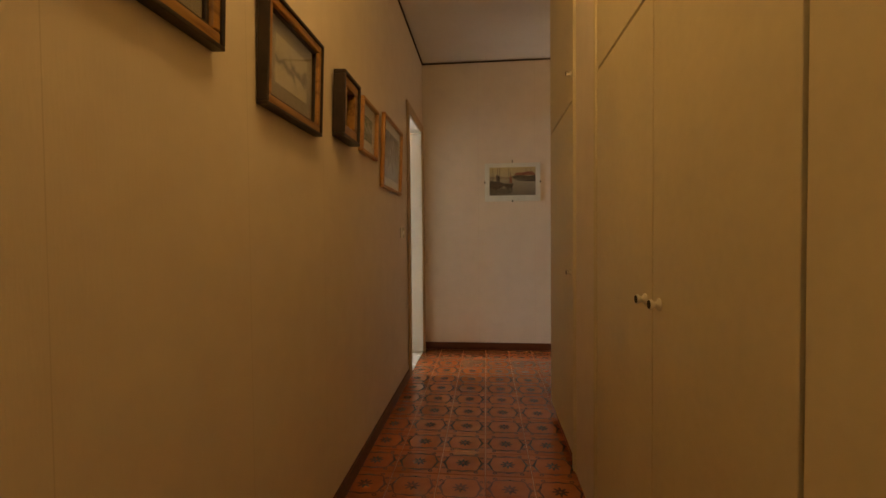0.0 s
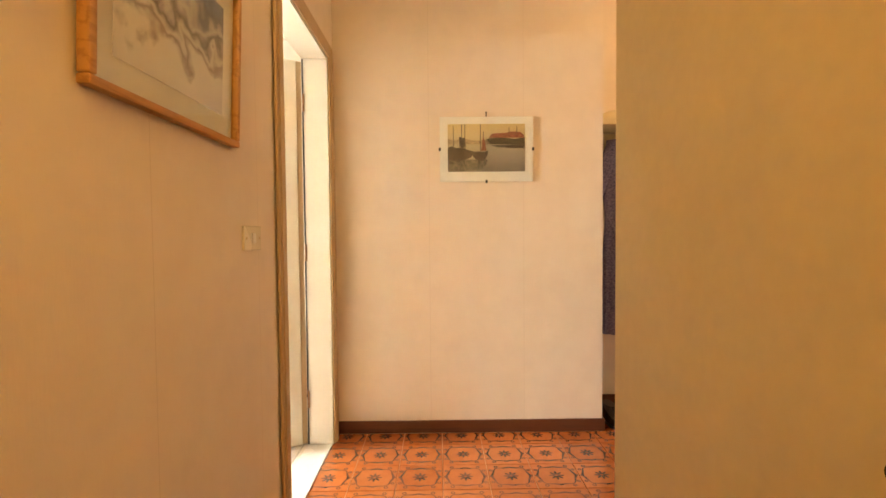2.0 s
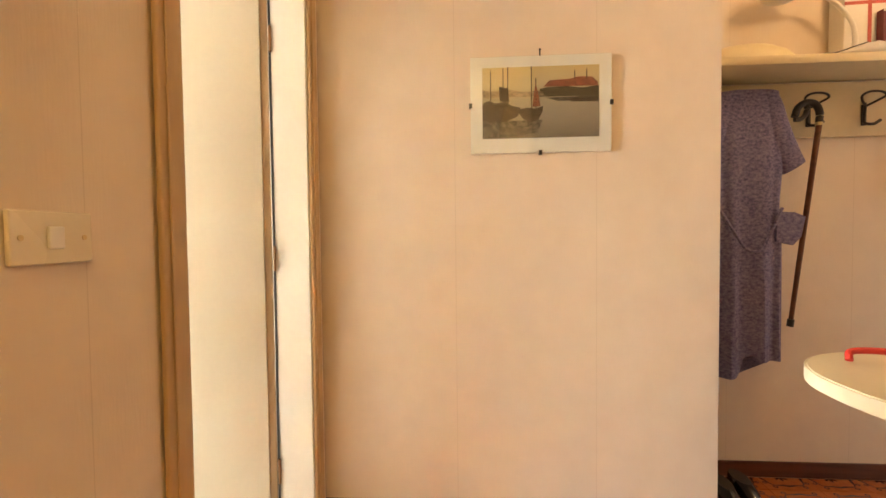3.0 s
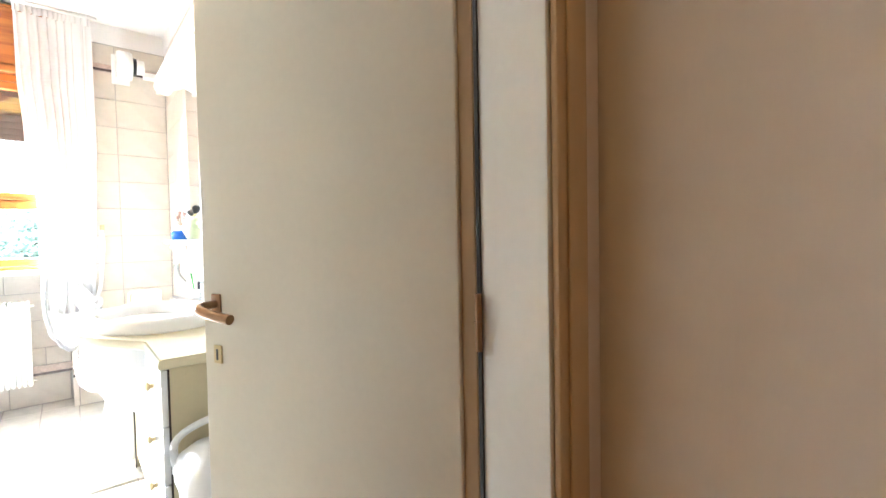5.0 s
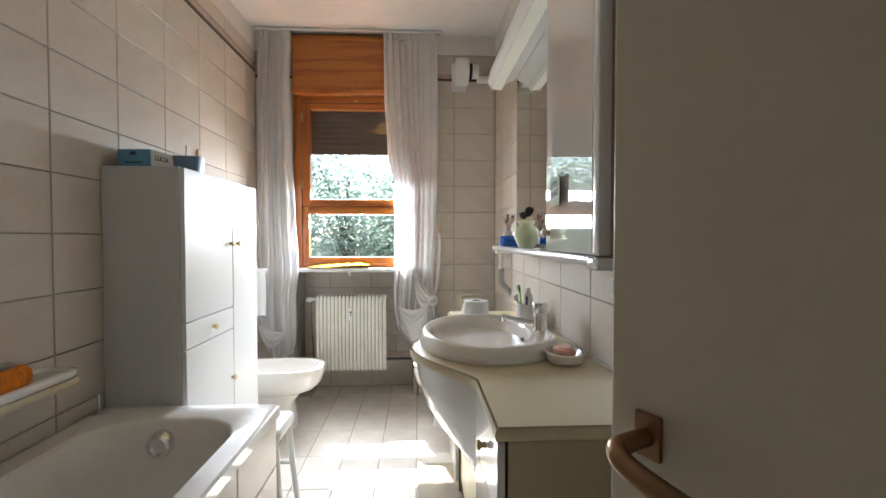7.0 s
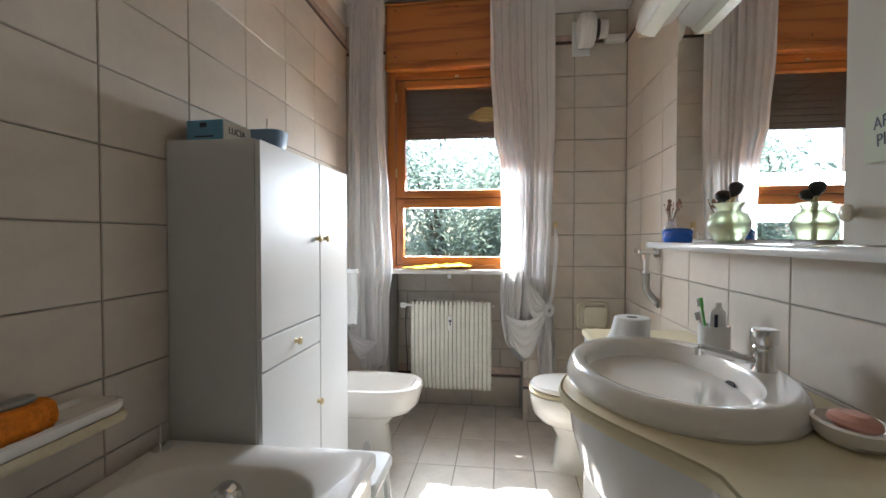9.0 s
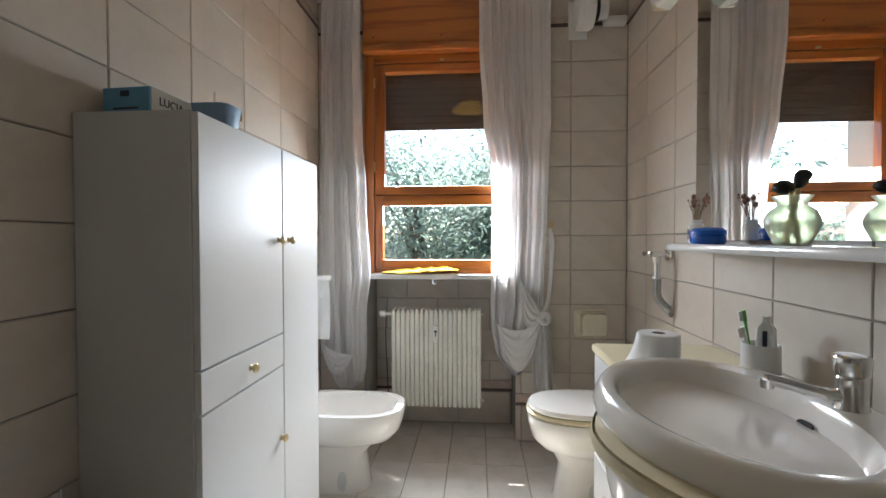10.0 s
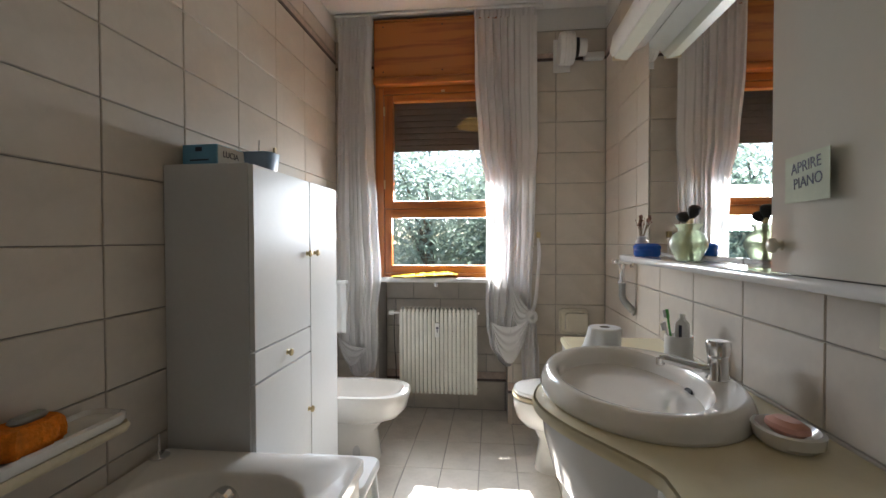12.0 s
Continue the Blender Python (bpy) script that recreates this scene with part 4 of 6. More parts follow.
part("crook", tube(bmesh.new(), arc([(-0.014, 0, 1.588), (-0.013, 0, 1.63), (-0.03, 0, 1.664), (-0.065, 0, 1.672), (-0.098, 0, 1.652), (-0.112, 0, 1.612)], 7), 0.014, 12), BLACK, cane)
part("grip", tube(bmesh.new(), arc([(-0.065, 0, 1.665), (-0.066, 0, 1.63), (-0.085, 0, 1.605), (-0.112, 0, 1.602)], 6), 0.010, 10), BLACK, cane)
part("collar", rod(bmesh.new(), (-0.0145, 0, 1.575), (-0.0138, 0, 1.59), 0.0135), BRASS, cane)
part("ferrule", rod(bmesh.new(), (-0.0945, 0.0295, 0.752), (-0.0975, 0.031, 0.72), 0.0135), BLACK, cane)
tb = thing("hall_table", "cream laminate table with a rounded end", "table", (1.91, 3.75, -0.02))
top = rrect(0, 0, 0.48, 0.29, 0.27, 0, 10)
part("tabletop", loft(bmesh.new(), [[(x, y, z) for x, y, _ in top] for z in (0.745, 0.785)]), CREAM_TOP, tb)
part("rim", loft(bmesh.new(), [[(x * 1.012, y * 1.02, z) for x, y, _ in top] for z in (0.748, 0.782)]), CAB_PAINT, tb)
for lx, ly in ((0.36, 0.14), (0.36, -0.14), (-0.15, 0.0)): part("leg", rod(bmesh.new(), (lx, ly, 0), (lx, ly, 0.746), 0.02), CAB_PAINT, tb)
solo("red_strap", tube(bmesh.new(), arc([(-0.12, 0.0, 0.009), (-0.105, 0.01, 0.03), (-0.03, 0.0, 0.032), (0.06, -0.02, 0.022), (0.12, -0.03, 0.009)], 6), 0.009, 8), surface("red_plastic", (0.55, 0.03, 0.02), 0.4), "red plastic strap lying on the hall table", "strap", (1.70, 3.92, 0.765))
red = thing("red_bag", "bright red bag hanging at the coat rack", "bag", (2.54, 4.68, -0.03))
part("bag", lathe(bmesh.new(), [(0.03, 1.18), (0.07, 1.20), (0.085, 1.32), (0.06, 1.50), (0.02, 1.56)], (0, 0, 0), 16, 1, 0.5), surface("red_cloth", (0.55, 0.05, 0.02), 0.8), red)
part("strap", tube(bmesh.new(), [(0, 0, 1.54), (0, 0.03, 1.63)], 0.006), BLACK, red)
for k, (sx, sy) in enumerate(((1.60, 4.50), (1.69, 4.54))):
    sh = thing("shoe", "glossy black leather shoe standing on the tiles", "shoe", (sx, sy, 0), "pair of shoes")
    part("upper", loft(bmesh.new(), [egg(0, 0, 0.042, 0.12, 0.11, 0.018, 24), egg(0, 0, 0.045, 0.125, 0.11, 0.04, 24), egg(0, 0.03, 0.038, 0.08, 0.10, 0.075, 24), egg(0, 0.05, 0.030, 0.055, 0.07, 0.10, 24)]), surface("black_leather", (0.012, 0.012, 0.014), 0.15), sh)
    part("sole", loft(bmesh.new(), [egg(0, 0, 0.045, 0.125, 0.115, 0.0, 24), egg(0, 0, 0.045, 0.125, 0.115, 0.018, 24)]), BLACK, sh)

# ---- bathroom: window ----
win = thing("window_1", "orange pine window with a half lowered brown shutter", "window", (-3.715, 3.335, 0))
win["kind"] = "structure"
HW = 0.465
fr = part("window_frame", boxes(((-0.10, -HW, 0.985), (0.0, -HW + 0.055, 2.28)), ((-0.10, HW - 0.055, 0.985), (0.0, HW, 2.28))), PINE_UP, win)
part("window_frame", boxes(((-0.10, -HW + 0.055, 0.985), (-0.01, HW - 0.055, 1.012)), ((-0.10, -HW + 0.055, 2.235), (-0.01, HW - 0.055, 2.28))), PINE, win)
part("transom", boxes(((-0.092, -HW + 0.055, 1.425), (-0.0705, HW - 0.055, 1.48)), bevel=0.002), PINE, win)
up = part("sash", boxes(((-0.07, -HW + 0.058, 1.455), (-0.015, -HW + 0.118, 2.23)), ((-0.07, HW - 0.118, 1.455), (-0.015, HW - 0.058, 2.23)), bevel=0.004), PINE_UP, win)
part("rail", boxes(((-0.07, -HW + 0.118, 2.185), (-0.015, HW - 0.118, 2.23)), ((-0.07, -HW + 0.118, 1.455), (-0.015, HW - 0.118, 1.506)), bevel=0.004), PINE, up)
part("pane", boxes(((-0.048, -HW + 0.115, 1.50), (-0.043, HW - 0.115, 2.19))), GLASS, up, "clear window pane").visible_shadow = False
dn = part("sash", boxes(((-0.07, -HW + 0.058, 1.014), (-0.015, -HW + 0.105, 1.45)), ((-0.07, HW - 0.105, 1.014), (-0.015, HW - 0.058, 1.45)), bevel=0.004), PINE_UP, win)
part("rail", boxes(((-0.07, -HW + 0.105, 1.39), (-0.012, HW - 0.105, 1.45)), ((-0.07, -HW + 0.105, 1.014), (-0.012, HW - 0.105, 1.066)), bevel=0.004), PINE, dn)
part("pane", boxes(((-0.048, -HW + 0.1, 1.06), (-0.043, HW - 0.1, 1.395))), GLASS, dn, "clear window pane").visible_shadow = False
for hz in (1.62, 2.12):
    part("hinge", rod(bmesh.new(), (-0.008, -HW + 0.06, hz - 0.03), (-0.008, -HW + 0.06, hz + 0.03), 0.006), BRASS, win)
part("catch", boxes(((-0.012, -0.012, 2.238), (0.004, 0.012, 2.25)), bevel=0.002), BRASS, win)
part("window_sill", boxes(((-0.24, -HW - 0.02, 0.955), (0.055, HW + 0.0, 0.984)), bevel=0.005), STONE, win, "pale marble sill")
cas = thing("shutter_box", "orange pine roller shutter box above the window", "shutter box", (-3.715, 3.335, 0))
part("front_panel", boxes(((-0.06, -HW, 2.335), (0.035, HW, 2.70)), bevel=0.004), PINE, cas)
part("lower_rail", boxes(((-0.06, -HW - 0.004, 2.283), (0.05, HW + 0.004, 2.332)), bevel=0.008), PINE, cas)
part("top_trim", boxes(((-0.06, -HW, 2.703), (0.04, HW, 2.715)), bevel=0.002), PINE, cas, "thin pine trim strip")
for sy in (-0.4, 0.0, 0.4):
    for sz in (2.37, 2.67): part("screw", rod(bmesh.new(), (0.034, sy, sz), (0.037, sy, sz), 0.005, seg=8), BLACK, cas)
rs = thing("roller_shutter", "half lowered dark brown slatted roller shutter", "shutter", (-3.715, 3.335, 0))
k = 0
z = 1.862
while z < 2.24:
    part("slat", loft(bmesh.new(), [[(-0.125 + dx, y, z + dz) for dx, dz in ((0, 0), (0.007, 0.002), (0.008, 0.02), (0.007, 0.041), (0, 0.046), (-0.006, 0.02))] for y in (-HW + 0.06, HW - 0.06)]), SHUTTER, rs)
    z += 0.0425
strap_box = thing("shutter_strap", "grey woven shutter strap looped beside the window", "strap", (-3.70, 3.965, 0))
part("strap", boxes(((-0.012, -0.007, 1.0), (-0.010, 0.007, 1.27)), bevel=0.0005), CURTAIN, strap_box)
part("guide", boxes(((-0.012, -0.014, 1.25), (0.012, 0.014, 1.29)), bevel=0.004), BRASS, strap_box)

# ---- bathroom: curtains on a rail ----
rail = thing("curtain_rail", "thin white curtain rail above the window", "curtain rail", (-3.628, 3.30, 0))
part("rail", boxes(((-0.010, -0.68, 2.722), (0.010, 0.68, 2.740)), bevel=0.003), WHITE_PLASTIC, rail)


def drape(edges, folds, amp, phase, rows=64, cols=110):
    """A gathered hanging sheet. edges: (z, left y, right y, fold depth); the folds run down it and wander a little."""
    bm = bmesh.new()
    zs = [e[0] for e in edges]
    grid = []
    for j in range(rows):
        z = zs[0] + (zs[-1] - zs[0]) * j / (rows - 1)
        k = max(i for i in range(len(edges)) if edges[i][0] >= z - 1e-9)
        k = min(k, len(edges) - 2)
        t = (edges[k][0] - z) / max(1e-6, edges[k][0] - edges[k + 1][0])
        t = t * t * (3 - 2 * t)
        a, b, d = [edges[k][c] + (edges[k + 1][c] - edges[k][c]) * t for c in (1, 2, 3)]
        row = []
        for i in range(cols):
            u = i / (cols - 1)
            w = u + 0.12 * noise.noise(Vector((u * 3.2, z * 0.35, phase * 9)))
            s = (0.75 + 0.9 * noise.noise(Vector((u * 4.0, z * 0.4, phase * 3)))) * 1.05 * math.sin(2 * math.pi * folds * w + phase + 0.5 * math.sin(2 * math.pi * folds * w)) + 1.3 * noise.noise(Vector((u * folds * 1.4, z * 0.45, phase * 5))) + 0.22 * noise.noise(Vector((u * folds * 4, z * 1.1, phase)))
            row.append(bm.verts.new((amp * d * s + 0.006 * math.sin(3 * z + 6 * u), a + (b - a) * u + 0.004 * math.cos(2 * math.pi * folds * w), z)))
        grid.append(row)
    for p, q in zip(grid, grid[1:]):
        for i in range(cols - 1): bm.faces.new((p[i], p[i + 1], q[i + 1], q[i]))
    return bm


def swag(a, b, c, sag, thick, phase, strands=9, cols=40):
    """Cloth gathered between two points: folds that hang in a bow from a to b, c is the way they belly out."""
    bm = bmesh.new()
    A, B, C = Vector(a), Vector(b), Vector(c)
    rows = []
    n = strands * 6
    for j in range(n + 1):
        v = j / n
        row = []
        for i in range(cols):
            u = i / (cols - 1)
            p = A.lerp(B, u) + Vector((0, 0, -sag * (0.25 + 0.75 * v) * 4 * u * (1 - u))) + C * v * math.sin(math.pi * min(1, u * 1.05)) 
            f = math.sin(2 * math.pi * strands * v + phase) * 0.5 + noise.noise(Vector((v * strands * 1.3, u * 1.6, phase)))
            row.append(bm.verts.new(p + Vector((thick * (1 - 0.6 * v) + 0.008 * f * (0.5 + math.sin(math.pi * u)), 0, 0.003 * f))))
        rows.append(row)
    for p, q in zip(rows, rows[1:]):
        for i in range(cols - 1): bm.faces.new((p[i], p[i + 1], q[i + 1], q[i]))
    return bm


cl = thing("curtain", "white gathered curtain hanging to below the sill", "curtain", (-3.628, 2.77, 0), "window curtains")
part("header_tape", drape([(2.735, -0.125, 0.10, 0.5), (2.665, -0.125, 0.10, 0.6)], 13, 0.014, 0.3, 6), CURTAIN, cl)
part("drape", drape([(2.665, -0.125, 0.10, 0.6), (2.3, -0.13, 0.09, 1), (1.86, -0.14, 0.10, 1.1), (1.4, -0.15, 0.13, 1.2), (1.0, -0.155, 0.155, 1.3), (0.75, -0.15, 0.13, 1.3), (0.55, -0.14, 0.13, 1.5), (0.44, -0.085, 0.125, 1.4), (0.36, -0.06, 0.11, 1.1), (0.32, -0.03, 0.04, 0.5)], 7, 0.017, 0.3), CURTAIN, cl)
part("gathered_hem", swag((0.01, -0.145, 0.60), (0.0, 0.06, 0.52), (0.012, -0.01, -0.07), 0.09, 0.022, 0.4, 4), CURTAIN, cl)
cr = thing("curtain", "white gathered curtain knotted up beside the window", "curtain", (-3.628, 3.745, 0), "window curtains")
part("header_tape", drape([(2.745, -0.195, 0.20, 0.5), (2.67, -0.195, 0.20, 0.6)], 15, 0.014, 1.1, 6), CURTAIN, cr)
part("drape", drape([(2.67, -0.195, 0.20, 0.6), (2.3, -0.19, 0.20, 1), (1.86, -0.165, 0.205, 1.2), (1.6, -0.12, 0.195, 1.3), (1.3, -0.115, 0.185, 1.4), (1.0, -0.118, 0.17, 1.5), (0.82, -0.125, 0.165, 1.6), (0.68, -0.12, 0.13, 1.6), (0.55, -0.10, 0.09, 1.5), (0.46, -0.05, 0.06, 1.2), (0.415, 0.0, 0.03, 0.6)], 8, 0.017, 1.1), CURTAIN, cr)
part("swag", swag((0.012, -0.10, 0.72), (0.02, 0.165, 0.755), (0.02, 0.0, -0.05), 0.24, 0.016, 0.9, 4), CURTAIN, cr, "folds drawn up to the knot")
part("swag", swag((0.018, 0.03, 0.98), (0.024, 0.168, 0.765), (0.02, -0.03, -0.12), 0.05, 0.02, 2.1, 4), CURTAIN, cr)
part("tail", drape([(0.76, 0.15, 0.185, 0.8), (0.66, 0.115, 0.20, 1.1), (0.5, 0.10, 0.215, 1.2), (0.33, 0.105, 0.217, 1.2)], 3, 0.022, 0.5, 20, 40), CURTAIN, cr)
part("tie", tube(bmesh.new(), arc([(0.02, 0.168, 0.76), (0.012, 0.195, 0.86), (0.0, 0.21, 1.02), (-0.01, 0.222, 1.15), (-0.03, 0.218, 1.225)], 8), 0.013, 10, 0.009), CURTAIN, cr, "cloth tie drawn up to a wall hook")
kn = tube(bmesh.new(), arc([(0.03, 0.135, 0.735), (0.05, 0.155, 0.775), (0.045, 0.185, 0.77), (0.045, 0.19, 0.735), (0.05, 0.165, 0.72), (0.052, 0.145, 0.75), (0.055, 0.17, 0.768)], 6), 0.014, 10)
part("knot", kn, CURTAIN, cr, "bunched knot in the curtain")

# ---- bathroom: radiator in its niche ----
rad = thing("radiator", "cream enamelled column radiator below the window", "radiator", (-3.70, 3.305, 0))
for i in range(19):
    y = -0.246 + i * 0.02735
    s = boxes(((0.055, y - 0.0118, 0.235), (0.078, y + 0.0118, 0.765)), ((-0.02, y - 0.0055, 0.235), (0.0, y + 0.0055, 0.765)), bevel=0.004)
    box(s, (-0.02, y - 0.009, 0.755), (0.076, y + 0.009, 0.782), 0.006)
    box(s, (-0.02, y - 0.009, 0.218), (0.076, y + 0.009, 0.245), 0.006)
    part("column", s, RADIATOR, rad)
for i in range(14): part("fin", boxes(((0.012, -0.25, 0.262 + i * 0.034), (0.062, 0.25, 0.292 + i * 0.034)), bevel=0.006), RADIATOR, rad)
vl = rod(bmesh.new(), (0.03, -0.255, 0.75), (0.03, -0.30, 0.75), 0.009)
rod(vl, (0.03, -0.30, 0.75), (0.03, -0.335, 0.75), 0.018)
part("valve", vl, WHITE_PLASTIC, rad, "white valve knob")
part("capillary", tube(bmesh.new(), arc([(0.03, -0.30, 0.74), (0.02, -0.305, 0.6), (0.0, -0.30, 0.4), (0.0, -0.29, 0.24), (-0.1, -0.28, 0.22)], 6), 0.003, 6), BLACK, rad, "thin dark capillary tube")
for p_, q_, r_ in (((0.03, 0.25, 0.75), (0.03, 0.275, 0.75), 0.008), ((0.02, 0.25, 0.245), (0.02, 0.275, 0.245), 0.008), ((0.02, -0.255, 0.245), (0.02, -0.30, 0.245), 0.012)):
    part("plug", rod(bmesh.new(), p_, q_, r_), CHROME, rad)
mt = part("heat_meter", boxes(((0.078, -0.016, 0.60), (0.096, 0.014, 0.695)), bevel=0.004), WHITE_PLASTIC, rad, "white heat cost meter")
part("display", boxes(((0.0962, -0.009, 0.655), (0.0972, 0.007, 0.668)), ((0.0962, -0.004, 0.632), (0.0972, 0.002, 0.652))), INK, mt)
bk = boxes(((0.0, -0.012, 0.925), (0.03, 0.012, 0.955)), bevel=0.003)
solo("sill_bracket", bk, CHROME, "small metal bracket under the window sill", "bracket", (-3.70, 3.29, 0))

yc = bmesh.new()
rnd = random.Random(4)
for j in range(4):
    rows = []
    n = 26
    for a in range(9):
        r = a / 8
        rows.append([((0.05 + 0.03 * j % 0.03) * r * math.cos(2 * math.pi * i / n) * (1 + 0.2 * math.sin(3 * i + j)), (0.15 - 0.02 * j) * r * math.sin(2 * math.pi * i / n) + (j - 1.5) * 0.075, 0.003 + 0.005 * j + (1 - r) * 0.018 + 0.008 * math.sin(5 * i * r + j) * (1 - r * 0.6) + 0.006) for i in range(n)])
    loft(yc, rows, (True, True))
solo("yellow_cloth", yc, YELLOW, "crumpled yellow dusting cloth on the window sill", "cloth", (-3.70, 3.235, 0.984))

# ---- bathroom: tall cabinet ----
tc_ = thing("tall_cabinet", "tall glossy white cabinet with brass knobs", "cabinet", (-2.07, 2.592, 0), "bathroom cabinets")
D = 0.308
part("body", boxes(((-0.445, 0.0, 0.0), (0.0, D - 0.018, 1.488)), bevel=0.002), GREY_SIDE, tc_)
def front(parent, name, x0, x1, z0, z1, kx=None, kz=None):
    d = part(name, boxes(((x0 + 0.0015, D - 0.017, z0 + 0.002), (x1 - 0.0015, D, z1 - 0.002)), bevel=0.0015), SATIN, parent)
    if kx is not None: knob(d, kx, D, kz, 1, 0.013, BRASS, "y")
front(tc_, "door", -0.445, -0.002, 0.878, 1.486, -0.415, 1.185)
front(tc_, "drawer", -0.445, -0.002, 0.772, 0.876, -0.23, 0.822)
front(tc_, "door", -0.445, -0.002, 0.06, 0.770, -0.42, 0.537)
tc2 = thing("tall_cabinet", "narrow glossy white cabinet with one tall door", "cabinet", (-2.517, 2.592, 0), "bathroom cabinets")
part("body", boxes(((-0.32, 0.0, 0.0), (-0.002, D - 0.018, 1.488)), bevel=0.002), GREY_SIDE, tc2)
front(tc2, "door", -0.32, -0.003, 0.06, 1.486, -0.045, 1.185)
tbx = thing("tissue_box", "blue and white card box with handwriting on top", "box", (-2.11, 2.615, 1.4882), turn=-4)
part("carton", boxes(((-0.24, 0.0, 0.0), (-0.02, 0.13, 0.075)), bevel=0.002), BLUE_BOX, tbx)
part("side_panel", boxes(((-0.235, 0.1305, 0.003), (-0.025, 0.132, 0.072))), WHITE_CARD, tbx, "white side panel")
part("printed_bar", boxes(((-0.0195, 0.05, 0.052), (-0.0188, 0.075, 0.066)), ((-0.0195, 0.03, 0.02), (-0.0188, 0.10, 0.025))), INK, tbx)
words("handwriting", "LUCIA", 0.03, INK, tbx, pose(-0.09, 0.1325, 0.045, 90, 0, 180))
solo("small_carton", boxes(((-0.10, 0, 0), (0, 0.05, 0.085)), bevel=0.002), WHITE_CARD, "small white carton behind the tissue box", "box", (-2.28, 2.60, 1.4882))
cupb = thing("plastic_tub", "pale blue plastic tub on top of the cabinet", "tub", (-2.31, 2.80, 1.4882))
part("tub", loft(bmesh.new(), [egg(0, 0, 0.042, 0.05, 0.05, 0.0, 24, 4), egg(0, 0, 0.052, 0.06, 0.06, 0.075, 24, 4), egg(0, 0, 0.048, 0.056, 0.056, 0.075, 24, 4), egg(0, 0, 0.040, 0.048, 0.048, 0.006, 24, 4)]), surface("pale_blue_plastic", (0.22, 0.36, 0.55), 0.3), cupb)
solo("thin_stick", rod(bmesh.new(), (0, 0, 0), (-0.01, 0, 0.14), 0.003, seg=8), CHROME, "thin metal stick standing on the cabinet", "stick", (-2.36, 2.76, 1.4882))
solo("adhesive_hook", boxes(((0, 0, 0), (0.02, 0.012, 0.035)), bevel=0.003), OLD_PLASTIC, "small yellowed adhesive hook on the tiles", "hook", (-2.83, 2.592, 1.66))
twl = thing("hand_towel", "white embroidered hand towel on a wall ring", "towel", (-2.95, 2.745, 0))
part("towel", drape([(1.022, 0.0, 0.16, 0.8), (0.9, 0.0, 0.165, 1), (0.755, 0.005, 0.16, 1.1)], 3, 0.014, 0.7, 20, 40), TOWEL, twl)
part("holder", boxes(((-0.012, -0.152, 1.012), (0.012, 0.17, 1.032)), bevel=0.004), WHITE_PLASTIC, twl)

# ---- bathroom: bathtub ----
tub = thing("bathtub", "white enamelled bathtub with a tiled front", "bathtub", (-1.165, 2.929, 0))
HX, HY = 0.895, 0.334
part("shell", loft(bmesh.new(), [rrect(0, 0, HX, HY, 0.012, 0.52), rrect(0, 0, HX, HY, 0.014, 0.555), rrect(0, 0, HX - 0.008, HY - 0.008, 0.02, 0.562), rrect(0.02, 0, HX - 0.10, HY - 0.075, 0.17, 0.560), rrect(0.02, 0, HX - 0.115, HY - 0.085, 0.17, 0.548), rrect(0.03, 0, HX - 0.16, HY - 0.115, 0.16, 0.36), rrect(0.04, 0, HX - 0.23, HY - 0.15, 0.14, 0.20), rrect(0.05, 0, HX - 0.32, HY - 0.20, 0.11, 0.17)], (False, True)), CERAMIC, tub)
part("apron", boxes(((-HX + 0.004, HY - 0.05, 0.0), (HX - 0.004, HY - 0.022, 0.52)), ((-HX + 0.004, -HY + 0.002, 0.0), (-HX + 0.03, HY - 0.05, 0.52))), GROUT, tub)
part("overflow", lathe(bmesh.new(), [(0.045, -0.02), (0.047, 0.014), (0.040, 0.030), (0.030, 0.034), (0.027, 0.026)], (-0.745, -0.035, 0.483), 24, axis="x"), CHROME, tub, "chrome overflow knob")
for i, (a, b) in enumerate(((-HX + 0.005, -0.515), (-0.512, -0.182), (-0.179, 0.151), (0.154, 0.484), (0.487, HX - 0.005))):
    for z0, z1 in ((0.004, 0.118), (0.121, 0.318), (0.321, 0.518)):
        o = new("tile", tile_mesh(b - a - 0.003, z1 - z0 - 0.003, 0.006, WALL_TILE, "-y")); o.parent = tub
        o.location = ((a + b) / 2, HY - 0.022, (z0 + z1) / 2)
pu = thing("pop_up_knob", "chrome ring stand on the bathtub rim", "ring stand", (-1.992, 2.624, 0.5615))
part("rod", rod(bmesh.new(), (0, 0, 0.0), (0, 0, 0.075), 0.004), CHROME, pu)
part("base", lathe(bmesh.new(), [(0.028, 0), (0.031, 0.006), (0.022, 0.013), (0.008, 0.014)], (0, 0, 0), 20), CHROME, pu)
ss = thing("soap_shelf", "white ceramic soap shelf with a wall bar", "soap shelf", (-1.612, 2.592, 0.742))
part("tray", loft(bmesh.new(), [rrect(0, 0.065, 0.165, 0.055, 0.03, 0.028), rrect(0, 0.065, 0.175, 0.062, 0.035, 0.038), rrect(0, 0.065, 0.175, 0.062, 0.035, 0.052), rrect(0, 0.065, 0.165, 0.053, 0.03, 0.056), rrect(0, 0.065, 0.16, 0.048, 0.03, 0.044)]), CERAMIC, ss)
part("bar", loft(bmesh.new(), [rrect(0, 0.06, 0.185, 0.058, 0.03, 0.0), rrect(0, 0.06, 0.19, 0.062, 0.03, 0.012), rrect(0, 0.06, 0.185, 0.058, 0.03, 0.024)]), OLD_PLASTIC, ss, "yellowed lower bar")
part("wall_plate", boxes(((0.13, 0.0, -0.03), (0.215, 0.018, 0.06)), bevel=0.008), CERAMIC, ss)
sg = bmesh.new()
